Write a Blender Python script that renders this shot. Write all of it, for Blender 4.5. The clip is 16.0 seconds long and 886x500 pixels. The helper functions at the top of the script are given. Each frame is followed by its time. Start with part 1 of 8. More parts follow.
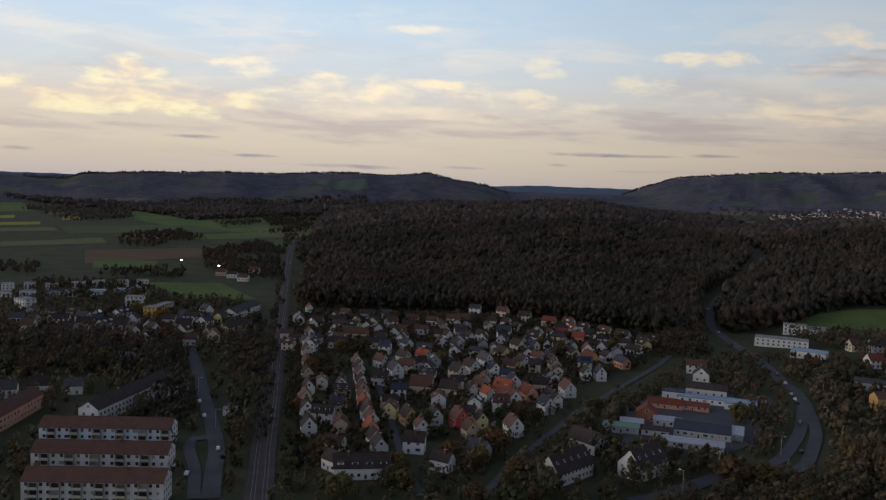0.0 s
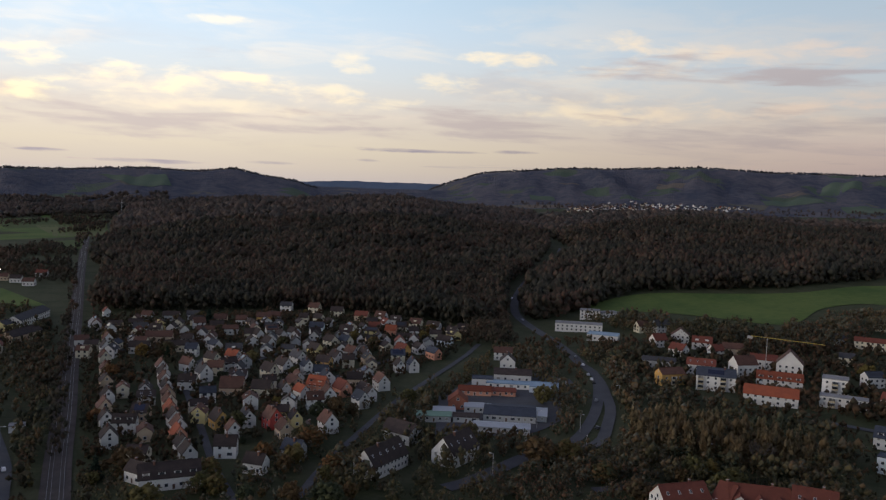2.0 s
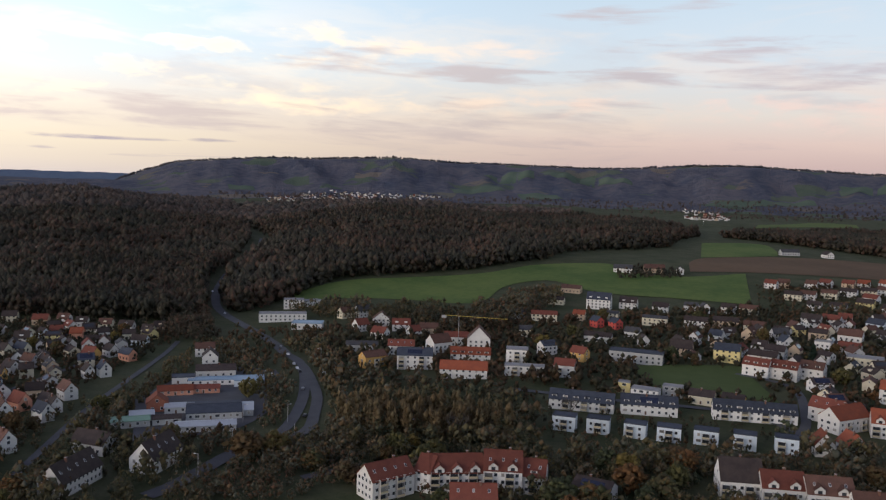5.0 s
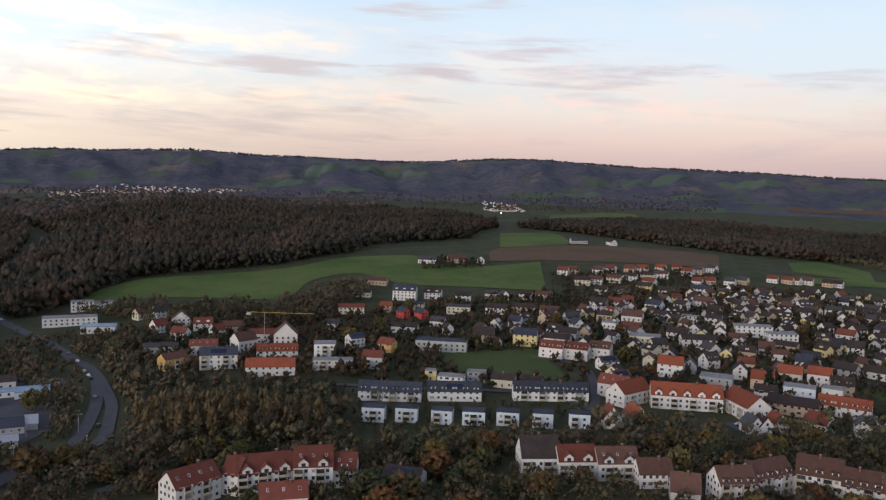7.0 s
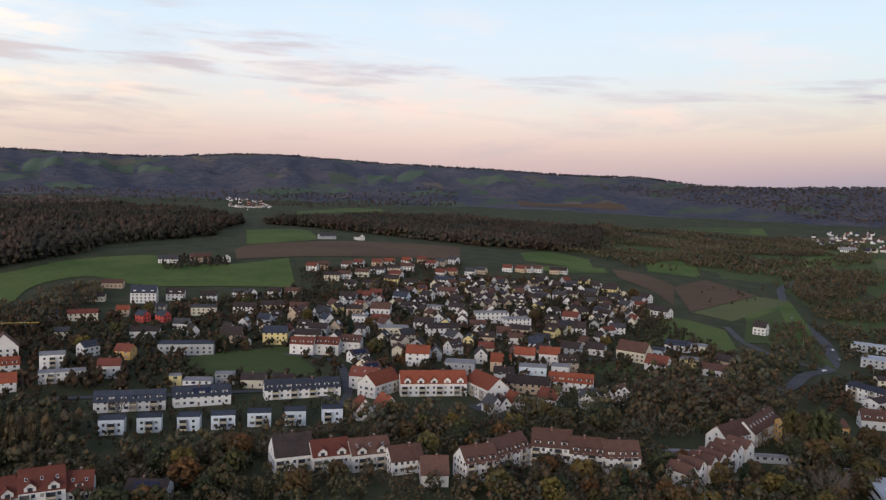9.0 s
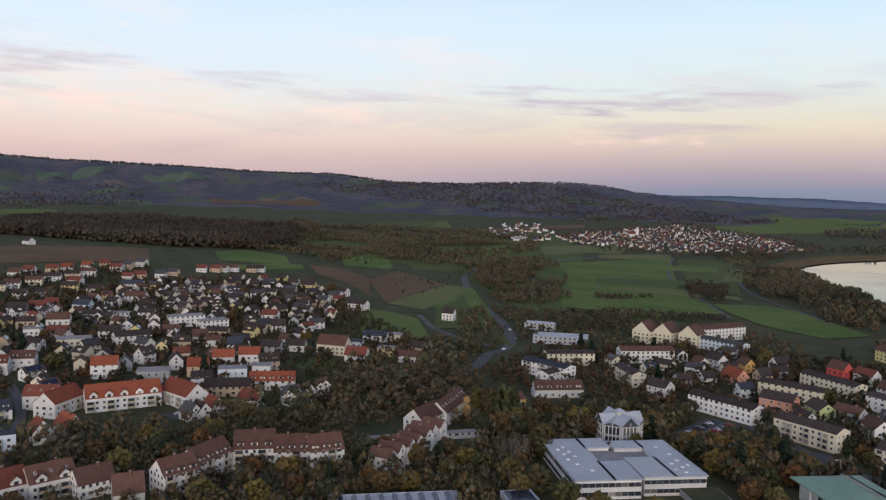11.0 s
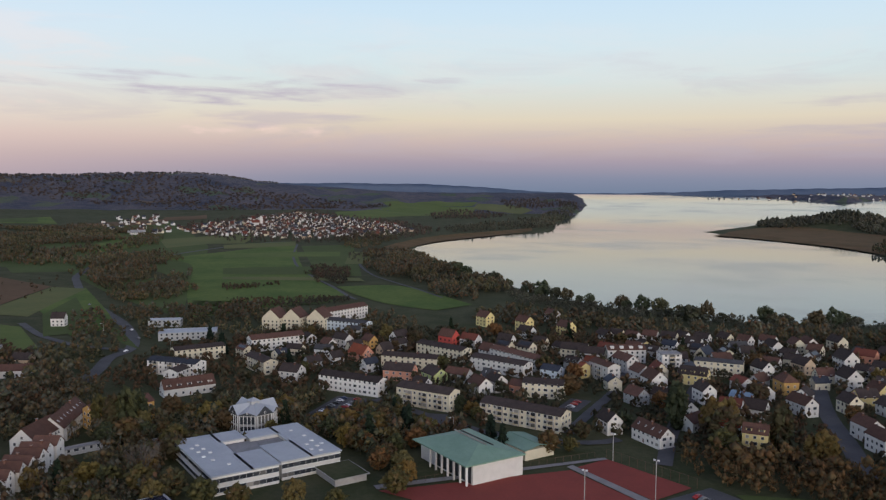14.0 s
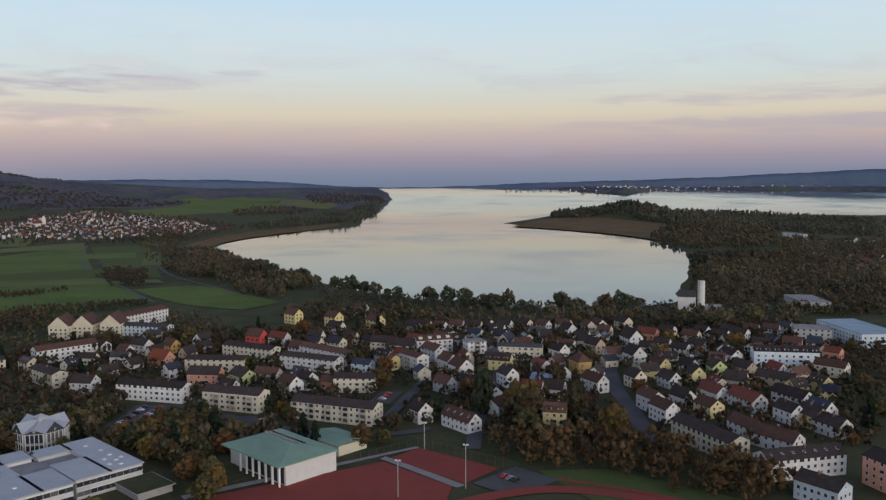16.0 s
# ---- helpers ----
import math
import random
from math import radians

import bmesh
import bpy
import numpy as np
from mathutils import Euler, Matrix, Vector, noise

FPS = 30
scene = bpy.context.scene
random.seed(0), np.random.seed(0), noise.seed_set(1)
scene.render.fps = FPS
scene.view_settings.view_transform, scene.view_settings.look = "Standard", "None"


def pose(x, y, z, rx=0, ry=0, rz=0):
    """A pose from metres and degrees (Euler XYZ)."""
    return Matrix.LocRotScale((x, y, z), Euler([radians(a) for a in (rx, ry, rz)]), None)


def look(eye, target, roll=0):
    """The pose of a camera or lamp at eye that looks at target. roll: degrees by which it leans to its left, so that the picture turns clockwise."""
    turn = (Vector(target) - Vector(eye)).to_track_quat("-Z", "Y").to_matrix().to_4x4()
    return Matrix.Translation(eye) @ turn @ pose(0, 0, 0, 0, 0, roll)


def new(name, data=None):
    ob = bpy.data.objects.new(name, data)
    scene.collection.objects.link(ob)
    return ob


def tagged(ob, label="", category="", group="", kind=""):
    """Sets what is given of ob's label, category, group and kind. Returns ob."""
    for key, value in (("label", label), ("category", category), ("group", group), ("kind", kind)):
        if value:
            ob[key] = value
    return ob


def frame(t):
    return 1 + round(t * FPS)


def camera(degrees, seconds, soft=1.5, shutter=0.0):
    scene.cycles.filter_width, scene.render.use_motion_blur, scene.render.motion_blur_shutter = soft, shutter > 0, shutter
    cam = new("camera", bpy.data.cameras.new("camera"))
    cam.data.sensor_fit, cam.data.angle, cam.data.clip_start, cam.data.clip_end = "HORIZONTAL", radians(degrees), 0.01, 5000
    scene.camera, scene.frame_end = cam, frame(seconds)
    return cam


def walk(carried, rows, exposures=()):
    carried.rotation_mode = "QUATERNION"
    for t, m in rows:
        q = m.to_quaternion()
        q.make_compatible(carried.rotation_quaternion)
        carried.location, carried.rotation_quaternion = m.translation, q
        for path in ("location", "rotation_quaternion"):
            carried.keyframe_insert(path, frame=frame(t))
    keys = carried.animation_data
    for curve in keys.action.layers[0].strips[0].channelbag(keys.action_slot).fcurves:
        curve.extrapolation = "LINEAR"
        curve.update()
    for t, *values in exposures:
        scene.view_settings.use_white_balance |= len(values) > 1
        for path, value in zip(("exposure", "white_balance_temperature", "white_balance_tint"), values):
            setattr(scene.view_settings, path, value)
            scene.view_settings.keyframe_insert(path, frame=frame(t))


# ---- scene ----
# ------------------------------------------------------------------ camera: hovers and turns to its right
cam = camera(57.0, 16.0, 1.3)
EYE = 120.0
walk(cam, [
    (0.0, pose(0, 0, EYE, 85.29, -2.06, 0.00)),
    (0.5, pose(0, 0, EYE, 85.44, -2.19, -4.79)),
    (1.0, pose(0, 0, EYE, 85.46, -2.06, -7.96)),
    (1.5, pose(0, 0, EYE, 85.41, -1.98, -10.41)),
    (2.0, pose(0, 0, EYE, 85.41, -1.92, -13.25)),
    (2.5, pose(0, 0, EYE, 85.47, -2.02, -17.53)),
    (3.0, pose(0, 0, EYE, 85.53, -2.09, -22.11)),
    (5.5, pose(0, 0, EYE, 85.32, -1.82, -37.80)),
    (6.0, pose(0, 0, EYE, 85.35, -1.90, -42.22)),
    (6.5, pose(0, 0, EYE, 85.28, -1.85, -45.11)),
    (7.0, pose(0, 0, EYE, 85.27, -1.69, -47.66)),
    (7.5, pose(0, 0, EYE, 85.29, -1.67, -51.32)),
    (8.0, pose(0, 0, EYE, 85.33, -1.72, -55.78)),
    (10.5, pose(0, 0, EYE, 85.74, -1.42, -80.77)),
    (11.0, pose(0, 0, EYE, 85.79, -1.28, -86.37)),
    (11.5, pose(0, 0, EYE, 85.76, -1.09, -91.61)),
    (12.0, pose(0, 0, EYE, 85.69, -0.89, -96.19)),
    (12.5, pose(0, 0, EYE, 85.61, -0.71, -100.83)),
    (13.0, pose(0, 0, EYE, 85.56, -0.55, -105.08)),
    (13.5, pose(0, 0, EYE, 85.43, -0.36, -108.70)),
    (14.0, pose(0, 0, EYE, 85.34, -0.22, -112.38)),
    (14.5, pose(0, 0, EYE, 85.25, -0.12, -116.45)),
    (15.0, pose(0, 0, EYE, 85.15, -0.00, -120.29)),
    (15.5, pose(0, 0, EYE, 85.07, 0.20, -123.17)),
    (16.0, pose(0, 0, EYE, 84.97, 0.28, -125.93)),
], exposures=[(0.0, -0.76, 6400, 10), (1.5, -0.6, 6420, 10), (3.0, -0.34, 6450, 10), (5.5, -0.02, 6480, 10), (8.0, 0.1, 6480, 10),
              (12.0, 0.1, 6400, 10), (14.0, -0.04, 6350, 9), (16.0, -0.16, 6300, 8)])
# ------------------------------------------------------------------ dusk sky and its weak, wide glow
SUN_AZ, SUN_EL = -92.0, 7.0


def lin(r, g, b):
    f = lambda c: c / 12.92 if c <= .04045 else ((c + .055) / 1.055) ** 2.4
    return f(r / 255), f(g / 255), f(b / 255), 1


class Net:
    """Short hand for node trees."""

    def __init__(self, tree):
        self.tree = tree

    def node(self, kind, **sets):
        n = self.tree.nodes.new(kind)
        for k, v in sets.items():
            setattr(n, k, v)
        return n

    def link(self, a, b):
        self.tree.links.new(a, b)

    def put(self, socket, v):
        if isinstance(v, bpy.types.NodeSocket):
            self.link(v, socket)
        elif v is not None:
            socket.default_value = v

    def math(self, op, a, b=None, c=None, clamp=False):
        n = self.node("ShaderNodeMath", operation=op, use_clamp=clamp)
        for s, v in zip(n.inputs, (a, b, c)):
            self.put(s, v)
        return n.outputs[0]

    def mix(self, f, a, b, blend="MIX"):
        n = self.node("ShaderNodeMix", data_type="RGBA", blend_type=blend)
        self.put(n.inputs[0], f), self.put(n.inputs[6], a), self.put(n.inputs[7], b)
        return n.outputs[2]

    def ramp(self, f, stops, mode="EASE"):
        n = self.node("ShaderNodeValToRGB")
        n.color_ramp.interpolation = mode
        els = n.color_ramp.elements
        while len(els) < len(stops):
            els.new(.5)
        for e, (p, c) in zip(els, stops):
            e.position, e.color = p, c
        self.put(n.inputs[0], f)
        return n.outputs[0]

    def noise(self, vec, scale, detail=4, rough=.55, distort=0.0, dims="3D"):
        n = self.node("ShaderNodeTexNoise", noise_dimensions=dims)
        self.put(n.inputs["Vector"], vec), self.put(n.inputs["Scale"], scale)
        self.put(n.inputs["Detail"], detail), self.put(n.inputs["Roughness"], rough), self.put(n.inputs["Distortion"], distort)
        return n.outputs[0]

    def span(self, v, a, b, c=0.0, d=1.0, kind="SMOOTHSTEP"):
        n = self.node("ShaderNodeMapRange", interpolation_type=kind)
        for s, w in zip(n.inputs, (v, a, b, c, d)):
            self.put(s, w)
        return n.outputs[0]

    def xyz(self, x, y, z=0.0):
        n = self.node("ShaderNodeCombineXYZ")
        for s, w in zip(n.inputs, (x, y, z)):
            self.put(s, w)
        return n.outputs[0]


world = bpy.data.worlds.new("dusk_sky")
scene.world = world
world.use_nodes = True
world.node_tree.nodes.clear()
W = Net(world.node_tree)
way = W.node("ShaderNodeTexCoord").outputs["Generated"]
sep = W.node("ShaderNodeSeparateXYZ")
W.link(way, sep.inputs[0])
el = W.math("MULTIPLY", W.math("ARCSINE", sep.outputs[2]), 57.2958)
az = W.math("MULTIPLY", W.math("ARCTAN2", sep.outputs[0], sep.outputs[1]), 57.2958)
up = W.math("DIVIDE", W.math("ADD", el, 2), 40, clamp=True)


def stops(*rows):
    return [((e + 2) / 40, lin(*c)) for e, c in rows]


west = W.ramp(up, stops((-1, (190, 178, 178)), (.8, (212, 198, 180)), (2.2, (222, 208, 184)), (4.5, (220, 208, 192)), (7, (206, 210, 208)), (10, (190, 205, 214)),
                        (13, (178, 200, 214)), (22, (150, 160, 178)), (38, (96, 98, 122))), "LINEAR")
east = W.ramp(up, stops((-.6, (122, 136, 158)), (.4, (140, 146, 166)), (1.5, (172, 160, 172)), (2.8, (206, 185, 178)), (4.4, (224, 211, 187)), (7, (206, 216, 212)),
                        (12, (190, 210, 221)), (22, (154, 164, 180)), (38, (94, 97, 122))), "LINEAR")
north = W.ramp(up, stops((-.5, (194, 169, 177)), (1.8, (216, 191, 185)), (3.2, (230, 206, 196)), (5, (228, 220, 210)), (8, (206, 216, 222)),
                         (13, (190, 208, 220)), (22, (154, 162, 180)), (38, (96, 98, 122))), "LINEAR")
dome = W.mix(W.span(az, 8, 58), west, W.mix(W.span(az, 66, 112), north, east))
# cloud: long flat streaks, cream and pink on the lit side, grey-mauve where they are thick
cv = W.xyz(W.math("DIVIDE", az, 10), W.math("DIVIDE", W.math("POWER", W.math("MAXIMUM", el, .01), .8), 1.15), 0)
broad = W.noise(cv, .55, 6, .55, .6)
fine = W.noise(cv, 1.7, 7, .6, .9)
mass = W.math("ADD", W.math("MULTIPLY", broad, .62), W.math("MULTIPLY", fine, .38))
belt = W.math("MULTIPLY", W.span(el, 1.8, 4.5), W.span(el, 15, 7.5))
veil = W.math("MULTIPLY", W.span(mass, .46, .62), W.math("MULTIPLY", belt, W.span(az, 125, 60, .25, 1)))
lit = W.mix(W.span(az, 20, 80), lin(250, 230, 202), lin(238, 210, 198))
sky1 = W.mix(W.math("MULTIPLY", veil, .38), dome, lit)
thick = W.math("MULTIPLY", W.span(W.noise(cv, .8, 6, .6, .5), .5, .68), W.math("MULTIPLY", W.span(el, .6, 2.2), W.span(el, 12, 6)))
sky2 = W.mix(W.math("MULTIPLY", thick, .3), sky1, W.mix(W.span(az, 10, 90), lin(188, 174, 170), lin(190, 180, 190)))
sv = W.xyz(W.math("DIVIDE", az, 7), W.math("MULTIPLY", el, 2.2), 4)
streak = W.math("MULTIPLY", W.span(W.noise(sv, .9, 5, .55, .4), .6, .7), W.math("MULTIPLY", W.span(el, .5, 1.2), W.span(el, 3.6, 2.4)))
sky3 = W.mix(W.math("MULTIPLY", streak, W.span(az, 70, 20, .06, .2)), sky2, lin(158, 148, 160))
# clouds one by one: (azimuth, elevation, half width, half height, weight)
puff_n = W.noise(W.xyz(W.math("DIVIDE", az, 3.6), W.math("DIVIDE", el, 1.2), 9), 1.0, 7, .56, .25)
wisp_n = W.noise(W.xyz(W.math("DIVIDE", W.math("ADD", az, W.math("MULTIPLY", el, 1.6)), 6.5), W.math("DIVIDE", el, .8), 3), 1.0, 7, .56, .3)


def clouds(rows, noise_, rag, lo, hi):
    """Ragged-edged clouds of one kind, joined."""
    whole = None
    for a0, e0, wa, we, weight in rows:
        d = W.math("ADD", W.math("POWER", W.math("ABSOLUTE", W.math("DIVIDE", W.math("SUBTRACT", az, a0), wa)), 2), W.math("POWER", W.math("ABSOLUTE", W.math("DIVIDE", W.math("SUBTRACT", el, e0), we)), 2))
        m_ = W.math("MULTIPLY", W.span(W.math("ADD", W.math("SUBTRACT", 1, d), W.math("MULTIPLY", W.math("SUBTRACT", noise_, .5), rag)), lo, hi), weight)
        whole = m_ if whole is None else W.math("MAXIMUM", whole, m_)
    return whole


GREY_BANK = [(-10, 3.4, 26, 1.1, .75), (16, 4.0, 18, 1.2, .85), (33, 3.4, 14, 1.2, .6), (28, 8.3, 8, 1.0, .75), (36.4, 7.5, 6, .9, .8), (44.5, 7.6, 7, .9, .8), (52.6, 9.2, 7, .9, .75), (46, 11.6, 5, .7, .7), (50.5, 12, 4, .5, .6),
             (40, 5.2, 9, .7, .55), (57, 7.4, 7, .9, .7), (62.1, 7.9, 6, .8, .75), (72.2, 7.1, 6, .6, .65), (80, 6.4, 6, .5, .5), (97.5, 6.0, 7, 1.1, .9), (103.6, 6.3, 6, .8, .9), (91, 6.9, 6, .5, .7), (101, 4.4, 8, .6, .5), (112.4, 7, 3, .4, .5),
             (149, 5.2, 12, .8, .45), (149, 3.4, 16, .9, .5), (142, 2.2, 14, .6, .4)]
CREAM_BANK = [(-5, 6.3, 9, 1.2, 1.0), (4, 5.8, 7, .9, .8), (-1, 4.8, 10, .6, .6), (-13.5, 7.0, 2.6, 1.0, 1.0), (7.5, 8.0, 2.2, .8, .6), (13.1, 7.0, 2.4, .9, .8), (18, 8.7, 4.0, .8, .85), (25.7, 9.2, 5.5, 1.4, .8), (29, 9.0, 6, 1.2, .7), (26, 5.0, 9, .9, .85),
              (22, 6.2, 6, .6, .6), (40.3, 5.6, 9, 1.0, .8), (56.5, 5.4, 10, .9, .7), (36, 9.2, 6, 1.0, .6), (62, 4.8, 9, .9, .6), (78, 5.0, 8, .8, .5), (100, 3.7, 5, .6, .7), (-1.5, 10.3, 2.4, .35, .6)]
GOLD_HEAP = [(-20.2, 5.0, 6.5, 1.5, 1.0), (-20.9, 6.5, 2.6, 1.2, 1.0), (-25.5, 4.6, 5, 1.1, .95), (-15, 5.0, 4, .8, .85), (-31, 5.0, 7, 1.4, .9)]
STREAKS = [(-17.1, 2.5, 3.0, .2, .9), (-12.8, 1.4, 1.7, .18, .8), (-7.3, .9, 4.2, .2, .75), (11.4, 2.3, 4.8, .2, .9), (18.1, 2.4, 1.8, .17, .8), (1.4, 1.1, 2.4, .16, .7), (-27.6, 1.2, 1.6, .2, .7), (8, 1.5, 1.2, .14, .6)]
sky4 = W.mix(clouds(CREAM_BANK, puff_n, 6.0, .1, 1.7), sky3, W.mix(W.span(az, 12, 60), lin(255, 236, 200), lin(246, 216, 204)))
sky4 = W.mix(clouds(GREY_BANK, wisp_n, 6.5, .05, 1.8), sky4, W.mix(W.span(az, 10, 90), lin(196, 182, 176), lin(184, 174, 186)))
sky4 = W.mix(clouds(GOLD_HEAP, puff_n, 4.5, .1, 1.3), sky4, W.mix(W.span(puff_n, .4, .62), lin(248, 220, 184), lin(255, 242, 196)))
sky4 = W.mix(clouds(STREAKS, wisp_n, 5.0, .2, 1.6), sky4, lin(150, 142, 158))
air = W.node("ShaderNodeTexSky", sky_type="NISHITA", sun_disc=False, sun_elevation=radians(2), sun_rotation=radians(SUN_AZ))
sky5 = W.mix(1.0, sky4, W.mix(1.0, air.outputs[0], (.012, .012, .012, 1), "MULTIPLY"), "ADD")
back = W.node("ShaderNodeBackground")
lift = W.mix(W.span(el, 1, 11), (.94, .94, .95, 1), (1.2, 1.2, 1.22, 1))
W.link(W.mix(1.0, W.mix(1.0, sky5, lift, "MULTIPLY"), W.mix(W.span(az, 47, -12), (.93, .93, .95, 1), (1.52, 1.53, 1.58, 1)), "MULTIPLY"), back.inputs[0])
back.inputs[1].default_value = 1.08
W.link(back.outputs[0], W.node("ShaderNodeOutputWorld").inputs[0])

lamp = bpy.data.lights.new("sun", "SUN")
lamp.energy, lamp.angle, lamp.color = 2.2, radians(45), (1, .84, .7)
sun = new("sun", lamp)
sa, se = radians(SUN_AZ), radians(SUN_EL)
sun.matrix_world = look((0, 0, 0), (-math.sin(sa) * math.cos(se), -math.cos(sa) * math.cos(se), -math.sin(se)))
# ------------------------------------------------------------------ materials
def material(name, rough=.8, metal=0.0, spec=.3):
    m = bpy.data.materials.new(name)
    m.use_nodes = True
    n = Net(m.node_tree)
    b = m.node_tree.nodes["Principled BSDF"]
    b.inputs["Roughness"].default_value, b.inputs["Metallic"].default_value, b.inputs["Specular IOR Level"].default_value = rough, metal, spec
    return m, n, b


def bumped(n, b, height, strength=.3, dist=.05):
    k = n.node("ShaderNodeBump")
    k.inputs["Strength"].default_value, k.inputs["Distance"].default_value = strength, dist
    n.link(height, k.inputs["Height"]), n.link(k.outputs[0], b.inputs["Normal"])


def mottled(name, a, b_, scale, scale2=None, rough=.85, spec=.25, bump=0.0, dist=.05, vary=0.0, metal=0.0):
    """Two colours blended by broad and fine noise; vary: spread of brightness from object to object."""
    m, n, b = material(name, rough, metal, spec)
    pos = n.node("ShaderNodeNewGeometry").outputs["Position"]
    n1, n2 = n.noise(pos, scale, 5, .6), n.noise(pos, scale2 or scale * 7, 4, .6)
    f = n.span(n.math("ADD", n.math("MULTIPLY", n1, .65), n.math("MULTIPLY", n2, .35)), .34, .66)
    c = n.mix(f, (*a, 1), (*b_, 1))
    if vary:
        rnd = n.node("ShaderNodeObjectInfo").outputs["Random"]
        hsv = n.node("ShaderNodeHueSaturation")
        n.put(hsv.inputs["Value"], n.span(rnd, 0, 1, 1 - vary, 1 + vary, "LINEAR")), n.link(c, hsv.inputs["Color"])
        c = hsv.outputs[0]
    n.link(c, b.inputs["Base Color"])
    if bump:
        bumped(n, b, n2, bump, dist)
    return m


def through_leaf(n, b, colour, share=.38):
    """Leaves let part of the light through."""
    t = n.node("ShaderNodeBsdfTranslucent")
    n.link(colour, t.inputs["Color"])
    mix_ = n.node("ShaderNodeMixShader")
    mix_.inputs[0].default_value = share
    n.link(b.outputs[0], mix_.inputs[1]), n.link(t.outputs[0], mix_.inputs[2])
    n.link(mix_.outputs[0], n.tree.nodes["Material Output"].inputs["Surface"])


def leafy(name, tones, spread=.12, vary=.22, rough_=.5):
    """Foliage: the tone wanders from tree to tree and a little from clump to clump."""
    m, n, b = material(name, .75, 0, .2)
    geo = n.node("ShaderNodeNewGeometry")
    f = n.noise(geo.outputs["Position"], spread, 2, .7)
    stand = n.noise(geo.outputs["Position"], .011, 3, .6)
    k = n.math("ADD", n.math("MULTIPLY", n.span(f, .25, .75), .5), n.math("MULTIPLY", n.math("SUBTRACT", geo.outputs["Random Per Island"], .5), .3))
    k = n.math("ADD", k, n.span(stand, .3, .7, -.1, .5))
    stops_ = [((i + .5) / len(tones), (*c, 1)) for i, c in enumerate(tones)]
    c = n.ramp(k, stops_, "LINEAR")
    hsv = n.node("ShaderNodeHueSaturation")
    broad = n.span(n.noise(geo.outputs["Position"], .0065, 4, .62), .33, .67, .68, 1.3, "LINEAR")
    n.put(hsv.inputs["Value"], n.math("MULTIPLY", broad, n.span(geo.outputs["Random Per Island"], 0, 1, 1 - vary, 1 + vary, "LINEAR"))), n.link(c, hsv.inputs["Color"])
    n.link(hsv.outputs[0], b.inputs["Base Color"])
    through_leaf(n, b, hsv.outputs[0])
    bumped(n, b, n.noise(geo.outputs["Position"], 1.1, 3, .7), rough_, .6)
    return m


def leafy_single(name, tones):
    """Foliage of single trees: each tree has a tone of its own."""
    m, n, b = material(name, .75, 0, .2)
    geo = n.node("ShaderNodeNewGeometry")
    rnd = n.node("ShaderNodeObjectInfo").outputs["Random"]
    k = n.math("ADD", rnd, n.math("MULTIPLY", n.math("SUBTRACT", geo.outputs["Random Per Island"], .5), .16))
    c = n.ramp(k, [((i + .5) / len(tones), (*t, 1)) for i, t in enumerate(tones)], "LINEAR")
    hsv = n.node("ShaderNodeHueSaturation")
    n.put(hsv.inputs["Value"], n.span(geo.outputs["Random Per Island"], 0, 1, .78, 1.22, "LINEAR")), n.link(c, hsv.inputs["Color"])
    n.link(hsv.outputs[0], b.inputs["Base Color"])
    through_leaf(n, b, hsv.outputs[0])
    return m


M = {}
M["ground"] = mottled("town_ground", (0.043, 0.054, 0.024), (0.081, 0.084, 0.046), .035, .4, .95, .1, .4, .2)
M["meadow"] = mottled("meadow_grass", (0.070, 0.119, 0.031), (0.128, 0.169, 0.046), .014, .15, .95, .1, .3, .1)
M["meadow_pale"] = mottled("mown_grass", (0.128, 0.162, 0.049), (0.095, 0.135, 0.041), .012, .15, .95, .1, .3, .1)
M["meadow_dark"] = mottled("damp_grass", (0.068, 0.095, 0.032), (0.089, 0.115, 0.041), .012, .15, .95, .1, .3, .1)
M["stubble"] = mottled("ploughed_field", (.15, .098, .058), (.115, .078, .046), .01, .12, .95, .1, .3, .1)
M["olive_field"] = mottled("thin_green_field", (0.149, 0.155, 0.061), (0.115, 0.135, 0.054), .012, .2, .95, .1, .3, .1)
M["gold_field"] = mottled("mustard_field", (.34, .3, .04), (.25, .25, .05), .02, .2, .95, .1, .2, .1)
M["reed"] = mottled("reed_bed", (.16, .10, .05), (.10, .075, .035), .02, .3, .95, .1, .5, .3)


def hazed_far_slope():
    """Distant valley side, haze painted in: woods broken by a patchwork of pastures and ploughland."""
    m, n, b = material("hazed_wooded_slope", .95, 0, .05)
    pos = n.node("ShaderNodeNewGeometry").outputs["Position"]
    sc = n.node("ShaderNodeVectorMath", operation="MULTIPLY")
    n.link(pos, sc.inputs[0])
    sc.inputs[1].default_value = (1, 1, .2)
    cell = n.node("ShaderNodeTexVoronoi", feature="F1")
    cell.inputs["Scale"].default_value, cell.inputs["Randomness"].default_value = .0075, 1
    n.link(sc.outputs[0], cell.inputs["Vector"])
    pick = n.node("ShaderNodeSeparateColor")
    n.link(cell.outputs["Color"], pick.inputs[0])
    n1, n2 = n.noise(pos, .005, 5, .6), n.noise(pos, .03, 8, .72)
    # base colours are paled and blued to stand in for distance haze
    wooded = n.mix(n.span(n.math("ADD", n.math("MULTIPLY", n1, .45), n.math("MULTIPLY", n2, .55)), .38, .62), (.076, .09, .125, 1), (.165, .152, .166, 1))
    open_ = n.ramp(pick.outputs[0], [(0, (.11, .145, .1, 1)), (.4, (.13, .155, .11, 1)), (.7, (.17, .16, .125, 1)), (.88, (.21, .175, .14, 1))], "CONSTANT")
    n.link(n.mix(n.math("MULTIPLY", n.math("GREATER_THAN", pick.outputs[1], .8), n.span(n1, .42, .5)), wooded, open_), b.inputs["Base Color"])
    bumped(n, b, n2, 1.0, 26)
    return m


